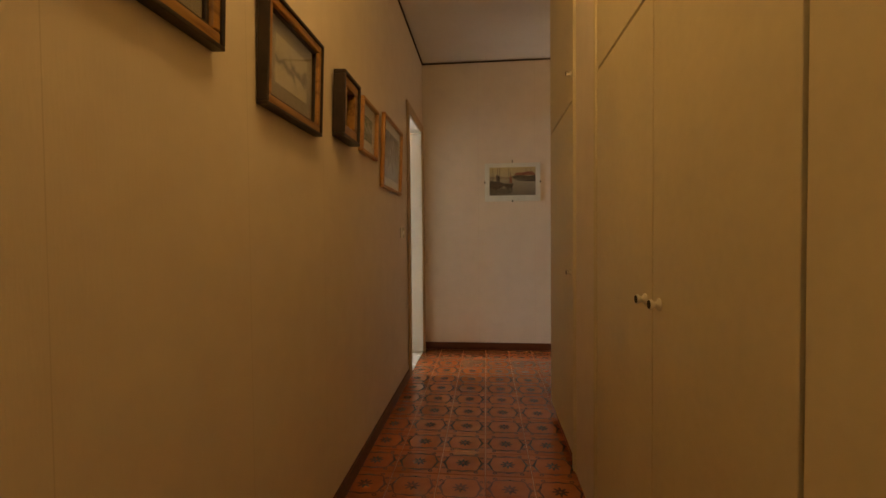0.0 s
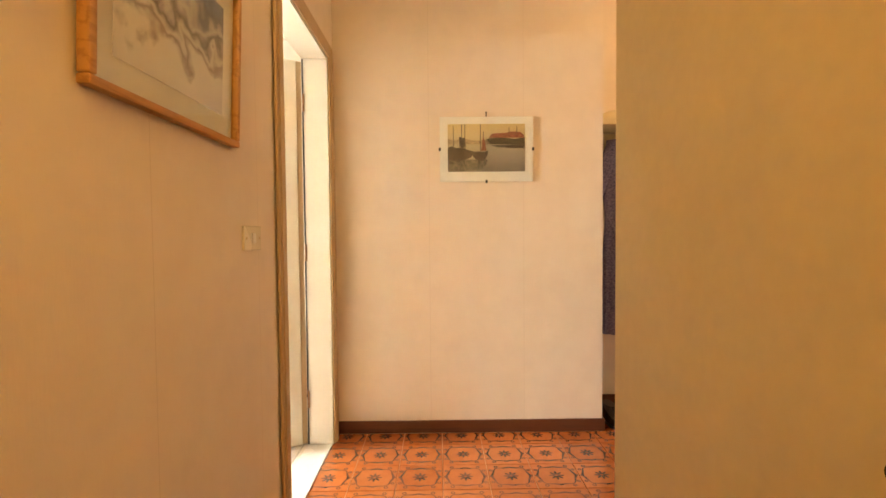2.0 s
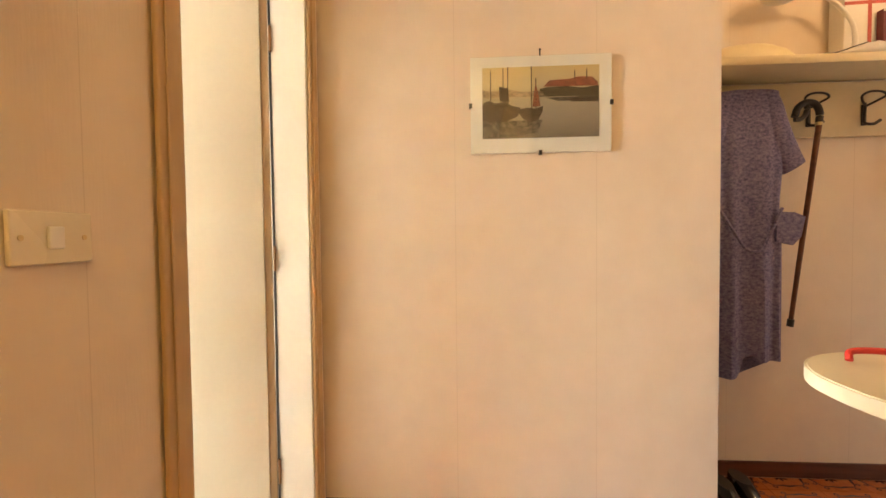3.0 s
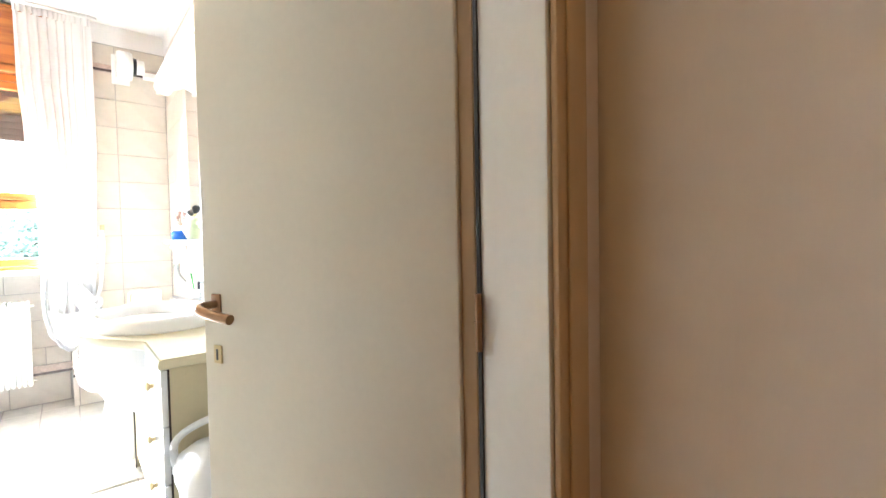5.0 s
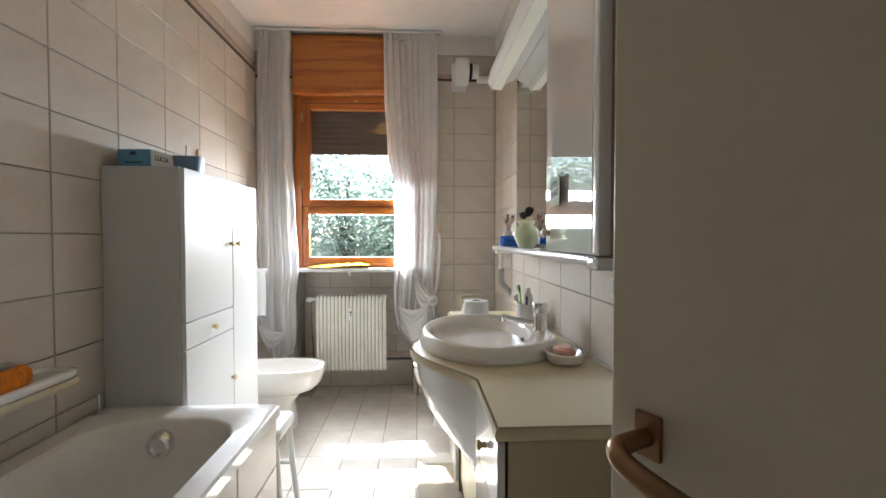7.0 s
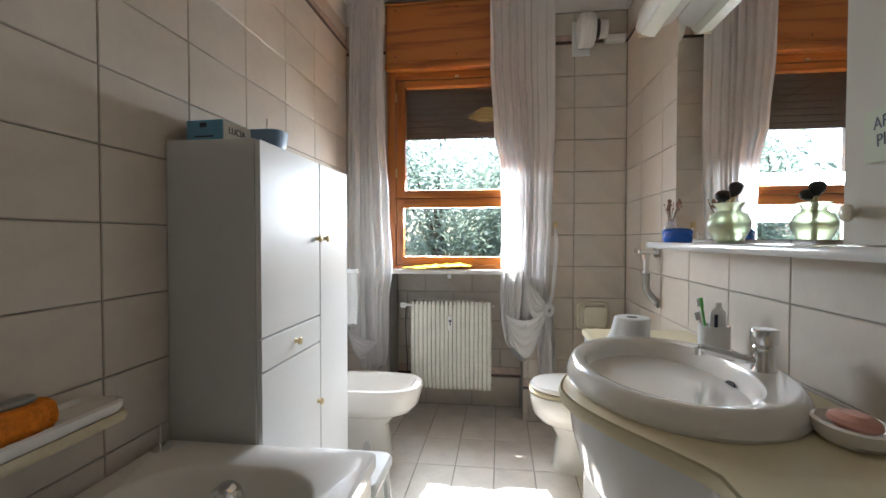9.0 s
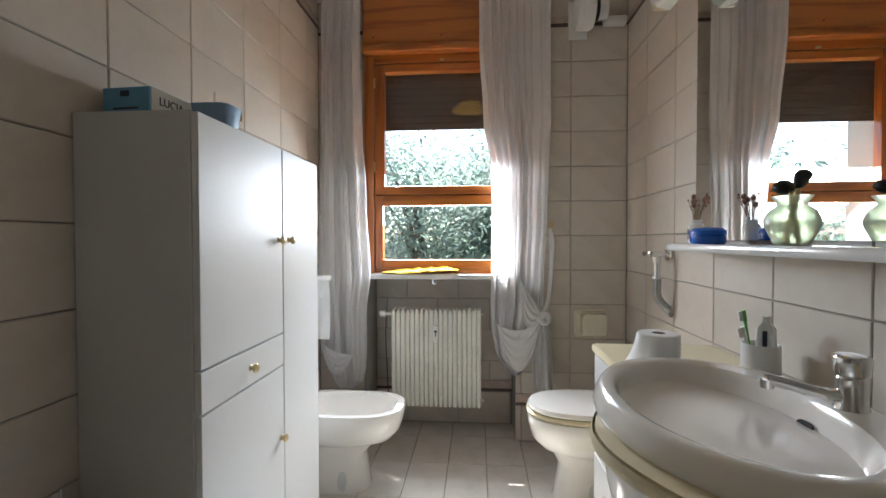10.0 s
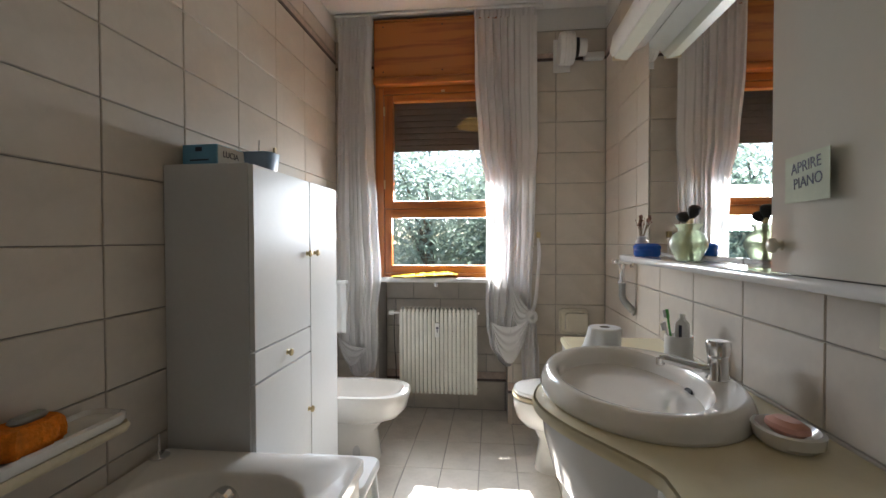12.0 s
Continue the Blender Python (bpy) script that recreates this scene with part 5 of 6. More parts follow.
loft(sg, [[(x, y + 0.006 * math.sin(9 * x * 20), z) for x, y, z in egg(0, 0, 0.085 * s, 0.045 * s, 0.045 * s, h, 28, 3)] for s, h in ((0.85, 0), (1.0, 0.012), (1.03, 0.03), (0.98, 0.048), (0.8, 0.058))])
solo("sponge", sg, ORANGE, "bright orange bath sponge on the soap shelf", "sponge", (-1.56, 2.655, 0.790))
solo("soap_bar", loft(bmesh.new(), [egg(0, 0, 0.04 * s, 0.018 * s, 0.018 * s, h, 20, 3) for s, h in ((0.85, 0), (1, 0.006), (0.85, 0.013))]), SOAP_GREY, "grey worn piece of soap on the sponge", "soap", (-1.575, 2.655, 0.848))
shw = thing("shower_holder", "chrome shower hose bracket on the tiled wall", "shower holder", (-1.352, 2.592, 0.79))
part("wall_rose", lathe(bmesh.new(), [(0.032, 0), (0.032, 0.012), (0.018, 0.02)], (0, 0, 0), 20, axis="y"), CHROME, shw)
part("bracket", boxes(((-0.02, 0.015, -0.03), (0.02, 0.06, 0.025)), bevel=0.006), CHROME, shw)
part("spigot", rod(bmesh.new(), (0.03, 0.045, 0.01), (-0.055, 0.05, 0.045), 0.011), CHROME, shw)
hs = bmesh.new()
path = arc([(0, 0.045, -0.03), (-0.005, 0.06, -0.12), (-0.01, 0.09, -0.22), (-0.03, 0.15, -0.34), (-0.03, 0.22, -0.43)], 16)
tube(hs, path, 0.0075, 10)
for p in path[::1]: rod(hs, p - Vector((0, 0.0008, -0.0015)), p + Vector((0, 0.0008, -0.0015)), 0.0092, seg=10)
part("hose", hs, CHROME, shw, "ribbed chrome hose")
mixer = thing("bath_mixer", "chrome bath mixer tap on the tiled wall", "tap", (-1.17, 2.592, 0.76))
part("body", rod(bmesh.new(), (-0.075, 0.05, 0), (0.075, 0.05, 0), 0.022), CHROME, mixer)
for sx in (-0.06, 0.06): part("union", rod(bmesh.new(), (sx, 0, 0), (sx, 0.05, 0), 0.016), CHROME, mixer)
part("lever", tube(bmesh.new(), [(0, 0.05, 0.02), (-0.02, 0.09, 0.045), (-0.05, 0.15, 0.06)], 0.008, 8, 0.005), CHROME, mixer)

# ---- bathroom: bidet, toilet, stool ----
def pan(parent, foot=0.0):
    """A pedestal pan with its back at y 0 and its front towards +y."""
    part("pedestal", loft(bmesh.new(), [egg(0, 0.28, 0.107, 0.155 + foot, 0.17, 0.0, 36, 2.6), egg(0, 0.28, 0.105, 0.151 + foot, 0.168, 0.012, 36, 2.6), egg(0, 0.28, 0.10, 0.145 + foot, 0.165, 0.06, 36, 2.6), egg(0, 0.27, 0.095, 0.14 + foot, 0.17, 0.16, 36, 2.6), egg(0, 0.28, 0.12, 0.19 + foot * 0.6, 0.22, 0.235, 36, 2.5)], (True, False)), CERAMIC, parent)
    outer = [(0.12, 0.19, 0.22, 0.225), (0.160, 0.275, 0.262, 0.255), (0.182, 0.310, 0.278, 0.295), (0.189, 0.322, 0.281, 0.345), (0.190, 0.324, 0.281, 0.378), (0.184, 0.318, 0.277, 0.390)]
    inner = [(0.156, 0.288, 0.225, 0.391), (0.146, 0.276, 0.21, 0.377), (0.11, 0.21, 0.16, 0.30), (0.06, 0.12, 0.09, 0.255)]
    part("bowl", loft(bmesh.new(), [egg(0, 0.275, *o, 40, 3.0) for o in outer + inner], (False, True)), CERAMIC, parent)
    for sx in (-1, 1):
        # Grey disc on the white pedestal paints the shade of a bolt hollow.
        part("bolt_recess_shade", loft(bmesh.new(), [[(sx * 0.0955 + sx * d, 0.32 + 0.022 * math.cos(a), 0.055 + 0.045 * math.sin(a)) for a in [2 * math.pi * i / 20 for i in range(20)]] for d in (0.0, 0.008)]), GREY_SIDE, parent)


bid = thing("bidet", "white ceramic pedestal bidet standing by the wall", "bidet", (-3.20, 2.592, 0))
pan(bid)
tp_ = bmesh.new()
lathe(tp_, [(0.024, 0), (0.022, 0.03), (0.018, 0.06)], (0, 0.055, 0.388), 18)
tube(tp_, arc([(0, 0.055, 0.425), (0, 0.10, 0.44), (0, 0.15, 0.425)], 5), 0.010, 10)
part("tap", tp_, CHROME, bid, "chrome tap")
part("tap_handle", lathe(bmesh.new(), [(0.02, 0), (0.024, 0.01), (0.02, 0.028)], (0, 0.055, 0.449), 16), CHROME, bid)
toi = thing("toilet", "white ceramic toilet with a yellowed seat", "toilet", (-3.17, 4.375, 0), turn=180)
pan(toi, 0.05)
part("seat", loft(bmesh.new(), [egg(0, 0.285, 0.180, 0.315, 0.262, 0.392, 40, 2.5), egg(0, 0.285, 0.184, 0.320, 0.266, 0.402, 40, 2.5), egg(0, 0.285, 0.180, 0.315, 0.262, 0.412, 40, 2.5)]), OLD_PLASTIC, toi, "yellowed plastic seat")
part("lid", loft(bmesh.new(), [egg(0, 0.285, 0.176, 0.308, 0.258, 0.416, 40, 2.5), egg(0, 0.285, 0.180, 0.313, 0.262, 0.424, 40, 2.5), egg(0, 0.285, 0.172, 0.303, 0.255, 0.436, 40, 2.5), egg(0, 0.285, 0.12, 0.23, 0.18, 0.441, 40, 2.4)]), CERAMIC, toi, "white closed lid")
for sx in (-0.07, 0.07): part("lid_hinge", rod(bmesh.new(), (sx - 0.02, 0.03, 0.412), (sx + 0.02, 0.03, 0.412), 0.011), OLD_PLASTIC, toi)
stool = thing("bath_stool", "white plastic bath stool with splayed legs", "stool", (-2.215, 3.09, 0))
part("seat", loft(bmesh.new(), [rrect(0, 0, 0.115, 0.150, 0.03, 0.385), rrect(0, 0, 0.12, 0.158, 0.035, 0.40), rrect(0, 0, 0.12, 0.158, 0.035, 0.42), rrect(0, 0, 0.112, 0.150, 0.03, 0.43)]), WHITE_PLASTIC, stool)
for sx in (-1, 1):
    for sy in (-1, 1):
        part("leg", tube(bmesh.new(), [(sx * 0.095, sy * 0.13, 0.40), (sx * 0.10, sy * 0.145, 0.2), (sx * 0.11, sy * 0.165, 0.0)], 0.014, 8, 0.012), WHITE_PLASTIC, stool)
    part("stretcher", rod(bmesh.new(), (sx * 0.1, -0.14, 0.2), (sx * 0.1, 0.14, 0.2), 0.008), WHITE_PLASTIC, stool)

# ---- bathroom: vanity with basin ----
CX, X0, X1, YB, YF = -1.99, -2.775, -1.24, 4.3945, 3.975
def vanity_outline(inset, z, bulge=0.197):
    pts = [(X1 - inset, YB, z), (X1 - inset, YF + inset, z)]
    n = 24
    for i in range(n + 1):
        u = -1 + 2 * i / n
        pts.append((CX + 0.02 - u * (0.40 - inset), YF + inset - bulge * (0.5 + 0.5 * math.cos(math.pi * u)) ** 0.62, z))
    return pts + [(X0 + inset, YF + inset, z), (X0 + inset, YB, z)]


wt = thing("worktop", "cream laminate worktop with a bowed rounded edge", "worktop", (0, 0, 0))
part("slab", loft(bmesh.new(), [vanity_outline(0.004, 0.772), vanity_outline(0.004, 0.7995)]), CREAM_TOP, wt)
part("front_edge", loft(bmesh.new(), [vanity_outline(0.006, 0.766), vanity_outline(-0.004, 0.772), vanity_outline(-0.006, 0.785), vanity_outline(-0.002, 0.797)], (True, False)), CREAM_TOP, wt, "rounded cream front edge")
vb = thing("vanity_cabinet", "cream vanity cabinet with a bowed white front", "cabinet", (0, 0, 0), "vanity units")
bowl = []
for t, inset, bulge in ((0.766, 0.012, 0.189), (0.70, 0.016, 0.181), (0.60, 0.03, 0.155), (0.52, 0.055, 0.10), (0.47, 0.075, 0.04)):
    n = 24
    bowl.append([(CX + 0.02 - (-1 + 2 * i / n) * (0.395 - inset), YF + 0.01 - bulge * (0.5 + 0.5 * math.cos(math.pi * (-1 + 2 * i / n))) ** 0.62, t) for i in range(n + 1)] + [(CX + 0.02 - 0.395 + inset, YF + 0.08, t), (CX + 0.02 + 0.395 - inset, YF + 0.08, t)])
part("bowed_front", loft(bmesh.new(), bowl), WHITE_LACQUER, vb, "white bowed panel under the basin")
part("body", boxes(((-2.36, 4.02, 0.06), (-1.615, YB, 0.766))), CREAM_TOP, vb)
for a, b in ((-1.985, -1.62), (-2.36, -1.989)):
    d = part("door", boxes(((a, 4.003, 0.08), (b, 4.019, 0.465)), bevel=0.002), CREAM_TOP, vb)
    knob(d, b - 0.035 if a < -2 else a + 0.035, 4.003, 0.42, -1, 0.013, BRASS, "y")
for name, a, b, lab in (("drawer_cabinet", -1.612, -1.247, "cream drawer cabinet with a beige end panel"), ("drawer_cabinet", -2.77, -2.364, "cream drawer cabinet beside the toilet")):
    dc = thing(name, lab, "cabinet", (a, YF, 0), "vanity units")
    w = b - a
    part("body", boxes(((0, 0.025, 0.0), (w - 0.004, YB - YF, 0.766)), bevel=0.001), surface("cream_side_panel", (0.62, 0.54, 0.34), 0.4, vary=0.04, scale=3), dc)
    part("edge", boxes(((w - 0.02, 0.021, 0.0), (w - 0.003, 0.026, 0.766))), DARK_FRAME, dc, "dark brown edge strip")
    for z0, z1 in ((0.585, 0.762), (0.40, 0.58), (0.06, 0.395)):
        d = part("drawer", boxes(((0.002, 0.002, z0), (w - 0.002, 0.02, z1)), bevel=0.002), WHITE_LACQUER, dc)
        knob(d, w * 0.5, 0.002, (z0 + z1) / 2 + (0.1 if z0 < 0.1 else 0), -1, 0.013, BRASS, "y")

bs = thing("washbasin", "large oval white ceramic drop-in washbasin", "basin", (-2.055, 4.068, 0.80))
prof = [(1.04, 0.0), (1.05, 0.008), (1.035, 0.024), (1.005, 0.041), (0.975, 0.050), (0.94, 0.053), (0.875, 0.049), (0.855, 0.043), (0.842, 0.034)]
def basin_ring(s, h, back, drop=0.0):
    """An oval of the basin; the half with the tap deck is scaled by its own factor."""
    turn = [2 * math.pi * i / 56 for i in range(56)]
    return [(0.345 * s * math.cos(a), 0.250 * s * math.sin(a) * (back if math.sin(a) > 0 else 1.0) - drop, h) for a in turn]
rings = [basin_ring(s, h, 1.06) for s, h in prof[:6]] + [basin_ring(s, h, 0.80) for s, h in prof[6:]]
for k in range(1, 13):
    u = k / 12
    rings.append(basin_ring(0.835 * math.cos(u * 1.48) ** 0.62, 0.030 - 0.139 * math.sin(u * 1.5) ** 1.25, 0.80, 0.03 * u))
part("bowl", loft(bmesh.new(), rings), CERAMIC, bs)
ovf = loft(bmesh.new(), [[(0.022 * math.cos(a), 0.0095 * math.sin(a), d) for a in [2 * math.pi * i / 16 for i in range(16)]] for d in (0, 0.004)])
bmesh.ops.transform(ovf, matrix=pose(0.0, 0.1535, 0.000, 66, 0, 0), verts=ovf.verts)
part("overflow_slot", ovf, GAP, bs, "dark overflow slot")
part("drain", lathe(bmesh.new(), [(0.03, 0), (0.028, 0.004), (0.012, 0.003)], (0, -0.035, -0.107), 20), CHROME, bs)
fc = thing("basin_tap", "chrome single lever basin tap", "tap", (-2.022, 4.283, 0.845))
part("body", lathe(bmesh.new(), [(0.031, 0), (0.030, 0.006), (0.026, 0.012), (0.026, 0.065), (0.024, 0.07)], (0, 0, 0), 24), CHROME, fc)
part("spout", tube(bmesh.new(), arc([(0, -0.01, 0.028), (-0.012, -0.07, 0.036), (-0.025, -0.13, 0.05), (-0.028, -0.145, 0.050)], 6), 0.013, 12, 0.011), CHROME, fc)
part("aerator", rod(bmesh.new(), (-0.028, -0.142, 0.052), (-0.028, -0.142, 0.034), 0.012), CHROME, fc)
cap = bmesh.new()
loft(cap, [[((r + (0.0009 if i % 2 else 0.0)) * math.cos(2 * math.pi * i / 48), (r + (0.0009 if i % 2 else 0.0)) * math.sin(2 * math.pi * i / 48), z) for i in range(48)] for r, z in ((0.024, 0.070), (0.0285, 0.074), (0.0300, 0.100), (0.0295, 0.108), (0.026, 0.112), (0.018, 0.1125))])
part("grip_cap", cap, CHROME, fc, "ribbed chrome grip cap")

dish = thing("soap_dish", "white oval soap dish beside the basin", "soap dish", (-1.738, 4.288, 0.80))
part("dish", loft(bmesh.new(), [egg(0, 0, 0.058, 0.05, 0.05, 0, 28), egg(0, 0, 0.072, 0.06, 0.06, 0.012, 28), egg(0, 0, 0.074, 0.062, 0.062, 0.034, 28), egg(0, 0, 0.066, 0.054, 0.054, 0.037, 28), egg(0, 0, 0.052, 0.042, 0.042, 0.02, 28)]), CERAMIC, dish)
solo("soap_bar", loft(bmesh.new(), [egg(0, 0, 0.046 * s, 0.03 * s, 0.03 * s, h, 24, 2.4) for s, h in ((0.7, 0), (1, 0.012), (0.95, 0.022), (0.6, 0.031))]), PINK_SOAP, "pink oval soap bar in the dish", "soap", (-1.738, 4.288, 0.822), turn=15)
cup = thing("tooth_mug", "white ribbed tooth mug on the worktop", "mug", (-2.355, 4.312, 0.80))
cb_ = bmesh.new()
lathe(cb_, [(0.042, 0.0), (0.045, 0.004)] + [(0.0455 + (0.0015 if i % 2 else 0), 0.01 + 0.009 * i) for i in range(10)] + [(0.0455, 0.102), (0.041, 0.102), (0.040, 0.008)], (0, 0, 0), 28)
part("mug", cb_, WHITE_PLASTIC, cup)
def brush(name, label, color, lean, at):
    b = thing(name, label, "toothbrush", at, "toothbrushes")
    p = [Vector((0, 0, 0.006)), Vector(lean) * 0.5 + Vector((0, 0, 0.08)), Vector(lean) + Vector((0, 0, 0.175))]
    part("shaft", tube(bmesh.new(), p, 0.0042, 8), color, b)
    d = (p[2] - p[1]).normalized()
    side = d.cross(Vector((1, 0, 0))).normalized()
    side = side if side.y < 0 else -side
    part("head", tube(bmesh.new(), [p[2] - d * 0.004, p[2] + d * 0.006, p[2] + d * 0.022, p[2] + d * 0.027], 0.0062, 10), color, b)
    bristle = bmesh.new()
    for k in range(4):
        c = p[2] + d * (0.002 + 0.0062 * k)
        rod(bristle, c + side * 0.004, c + side * 0.014, 0.0036, seg=8)
    part("bristles", bristle, WHITE_PLASTIC, b)
GREEN_P = surface("green_plastic", (0.12, 0.45, 0.10), 0.3)
brush("toothbrush", "green and white toothbrush in the mug", GREEN_P, (-0.020, -0.020, -0.016), (-2.36, 4.304, 0.802))
brush("toothbrush", "white toothbrush with a broad head in the mug", WHITE_PLASTIC, (0.006, -0.040, -0.055), (-2.357, 4.308, 0.802))
pst = thing("toothpaste_tube", "white toothpaste tube standing in the mug", "tube", (-2.34, 4.317, 0.806), turn=50)
part("tube", loft(bmesh.new(), [rrect(0, 0, 0.018, 0.014, 0.008, 0.02), rrect(0, 0, 0.024, 0.014, 0.008, 0.10), rrect(0, 0, 0.022, 0.010, 0.006, 0.14), rrect(0, 0, 0.010, 0.008, 0.006, 0.155)]), WHITE_PLASTIC, pst)
part("cap", lathe(bmesh.new(), [(0.010, 0.155), (0.009, 0.172)], (0, 0, 0), 14), WHITE_PLASTIC, pst)
part("printed_bar", boxes(((-0.006, -0.0152, 0.06), (0.004, -0.0142, 0.135))), INK, pst)
roll = thing("toilet_roll", "white toilet paper roll with a loose sheet", "toilet roll", (-2.475, 4.09, 0.80))
part("roll", lathe(bmesh.new(), [(0.02, 0.002), (0.057, 0.0), (0.060, 0.004), (0.060, 0.099), (0.057, 0.103), (0.02, 0.103), (0.019, 0.002)], (0, 0, 0), 32), TISSUE, roll)
part("core", lathe(bmesh.new(), [(0.0189, 0.003), (0.0189, 0.1035), (0.017, 0.1035), (0.017, 0.003)], (0, 0, 0), 20), surface("grey_core_card", (0.32, 0.28, 0.24), 0.9), roll)
sheet = []
for k in range(13):
    a, out = radians(-175 + 12.5 * k), 0.036 * math.sin(math.pi * k / 12) ** 0.8
    face = [(0.0612 + out * f, z) for f, z in ((0.0, 0.098), (0.12, 0.075), (0.45, 0.038), (1.0, 0.001))]
    sheet.append([(r_ * math.cos(a), r_ * math.sin(a), z) for r_, z in face + [(r_ - 0.0008, z) for r_, z in face[::-1]]])
lf = loft(bmesh.new(), sheet)
part("loose_sheet", lf, TISSUE, roll)

# ---- bathroom: mirror, shelf and lamp ----
mir = thing("wall_mirror", "large frameless wall mirror above the shelf", "mirror", (-2.27, 4.395, 0))
part("glass", boxes(((-0.59, -0.020, 1.182), (0.589, -0.014, 2.30))), MIRROR, mir)
part("backing", boxes(((-0.585, -0.0135, 1.184), (0.585, -0.001, 2.298))), GREY_SIDE, mir)
shf = thing("mirror_shelf", "long white lacquered shelf with a rounded end", "shelf", (-2.09, 4.395, 1.147))
def shelf_outline(z, g=0.0):
    pts = [(0.80, -0.001, z), (0.80, -0.20 - g, z), (0.0, -0.195 - g, z)]
    for i in range(15):
        a = radians(90 * i / 14)
        pts.append((-0.55 - (0.25 + g) * math.sin(a), -0.001 - (0.194 + g) * math.cos(a), z))
    return pts
part("board", loft(bmesh.new(), [shelf_outline(0.0, -0.004), shelf_outline(0.005), shelf_outline(0.019), shelf_outline(0.024, -0.004)]), WHITE_LACQUER, shf)
part("end_moulding", boxes(((0.80, -0.212, -0.006), (0.872, -0.001, 0.022)), bevel=0.010), WHITE_LACQUER, shf)
med = thing("mirror_cabinet", "white wall cabinet with a glossy door and beige side", "cabinet", (-1.495, 4.395, 1.171))
part("body", boxes(((-0.148, -0.179, 0.001), (0.245, -0.001, 1.13))), BEIGE_SIDE, med, "beige side panel")
mdoor = part("door", boxes(((-0.150, -0.198, 0.002), (0.214, -0.181, 1.13)), bevel=0.003), GLOSS_DOOR, med, "glossy cream door")
part("front_post", boxes(((0.216, -0.201, 0.0), (0.256, -0.17, 1.135)), bevel=0.008), WHITE_LACQUER, med)
knob(mdoor, -0.118, -0.198, 0.055, -1, 0.014, WHITE_KNOB, "y")
note = thing("paper_note", "pale green handwritten note taped on the cabinet door", "note", (-1.5375, 4.190, 1.343), turn=-5)
part("paper", boxes(((-0.0625, -0.0006, -0.041), (0.0625, 0.0, 0.041))), surface("pale_green_paper", (0.62, 0.68, 0.55), 0.8, vary=0.03), note)
words("handwriting", "APRIRE\n PIANO", 0.027, INK, note, pose(0.0, -0.0010, 0.006, 90, -4, 0), 0.0003)

lum = thing("mirror_light", "long white fluorescent mirror light with two troughs", "wall lamp", (-2.12, 4.395, 2.09))
sec = [(-0.184, 0.03), (-0.170, 0.0), (-0.105, -0.008), (-0.085, 0.02), (-0.03, 0.045), (-0.022, 0.05), (-0.022, 0.15), (-0.12, 0.16), (-0.17, 0.10)]
part("housing", loft(bmesh.new(), [[(x, y, z) for y, z in sec] for x in (-0.78, 0.435)]), WHITE_PLASTIC, lum)
part("diffuser", loft(bmesh.new(), [[(x, y, z) for y, z in ((-0.166, -0.003), (-0.108, -0.011), (-0.09, 0.012), (-0.094, -0.002), (-0.11, -0.018), (-0.164, -0.009))] for x in (-0.77, 0.43)]), DIFFUSER, lum, "milky plastic diffuser")
for x in (-0.782, 0.42): part("end_cap", boxes(((x, -0.172, -0.014), (x + 0.018, -0.100, 0.004)), bevel=0.003), OLD_PLASTIC, lum)

def jar(at):
    j = thing("cream_jar", "cobalt blue cosmetic jar with a domed lid", "jar", at)
    part("jar", lathe(bmesh.new(), [(0.045, 0), (0.05, 0.006), (0.05, 0.025), (0.046, 0.027)], (0, 0, 0), 26), BLUE_GLASS, j)
    part("lid", lathe(bmesh.new(), [(0.051, 0.027), (0.051, 0.042), (0.042, 0.050), (0.012, 0.053)], (0, 0, 0), 26), BLUE_GLASS, j)
jar((-2.555, 4.27, 1.1712))
bt = thing("mini_vase", "small white bottle holding dried flowers", "vase", (-2.665, 4.285, 1.1712))
part("bottle", lathe(bmesh.new(), [(0.024, 0), (0.026, 0.004), (0.026, 0.055), (0.022, 0.064), (0.018, 0.068), (0.02, 0.08), (0.017, 0.08)], (0, 0, 0), 22), CERAMIC, bt)
part("flower_decal", boxes(((-0.004, -0.0268, 0.015), (0.008, -0.0255, 0.05)), ((0.002, -0.0268, 0.03), (0.014, -0.0252, 0.042))), surface("printed_flower", (0.25, 0.18, 0.20), 0.5, vary=0.4, scale=150), bt)
rnd = random.Random(11)
st, hd_ = bmesh.new(), bmesh.new()
for i in range(26):
    a, s = rnd.uniform(0, 6.28), rnd.uniform(0.01, 0.055)
    tip = (s * math.cos(a), s * math.sin(a) * 0.7, rnd.uniform(0.115, 0.165))
    tube(st, [(0.006 * math.cos(a), 0.006 * math.sin(a), 0.07), (tip[0] * 0.5, tip[1] * 0.5, 0.11), tip], 0.0007, 5)
    r = rnd.uniform(0.002, 0.004) if i > 4 else 0.009
    bmesh.ops.create_icosphere(hd_, subdivisions=1, radius=r, matrix=Matrix.Translation(tip) @ Matrix.Diagonal((1, 1, 1.3, 1)))
part("stems", st, surface("dry_stem", (0.25, 0.17, 0.09), 0.9), bt)
part("dried_heads", hd_, surface("dry_flower", (0.36, 0.20, 0.15), 0.9, vary=0.3, scale=60), bt)
vs = thing("glass_vase", "frosted green glass vase holding make-up brushes", "vase", (-2.17, 4.265, 1.1712))
part("vase", lathe(bmesh.new(), [(0.0299, 0.0000), (0.0352, 0.0038), (0.0528, 0.0423), (0.0546, 0.0583), (0.0458, 0.0790), (0.0299, 0.0921), (0.0299, 0.0996), (0.0405, 0.1137), (0.0378, 0.1137), (0.0273, 0.0996), (0.0273, 0.0912), (0.0431, 0.0771), (0.0510, 0.0564), (0.0317, 0.0075)], (0, 0, 0), 34), GREEN_GLASS, vs)
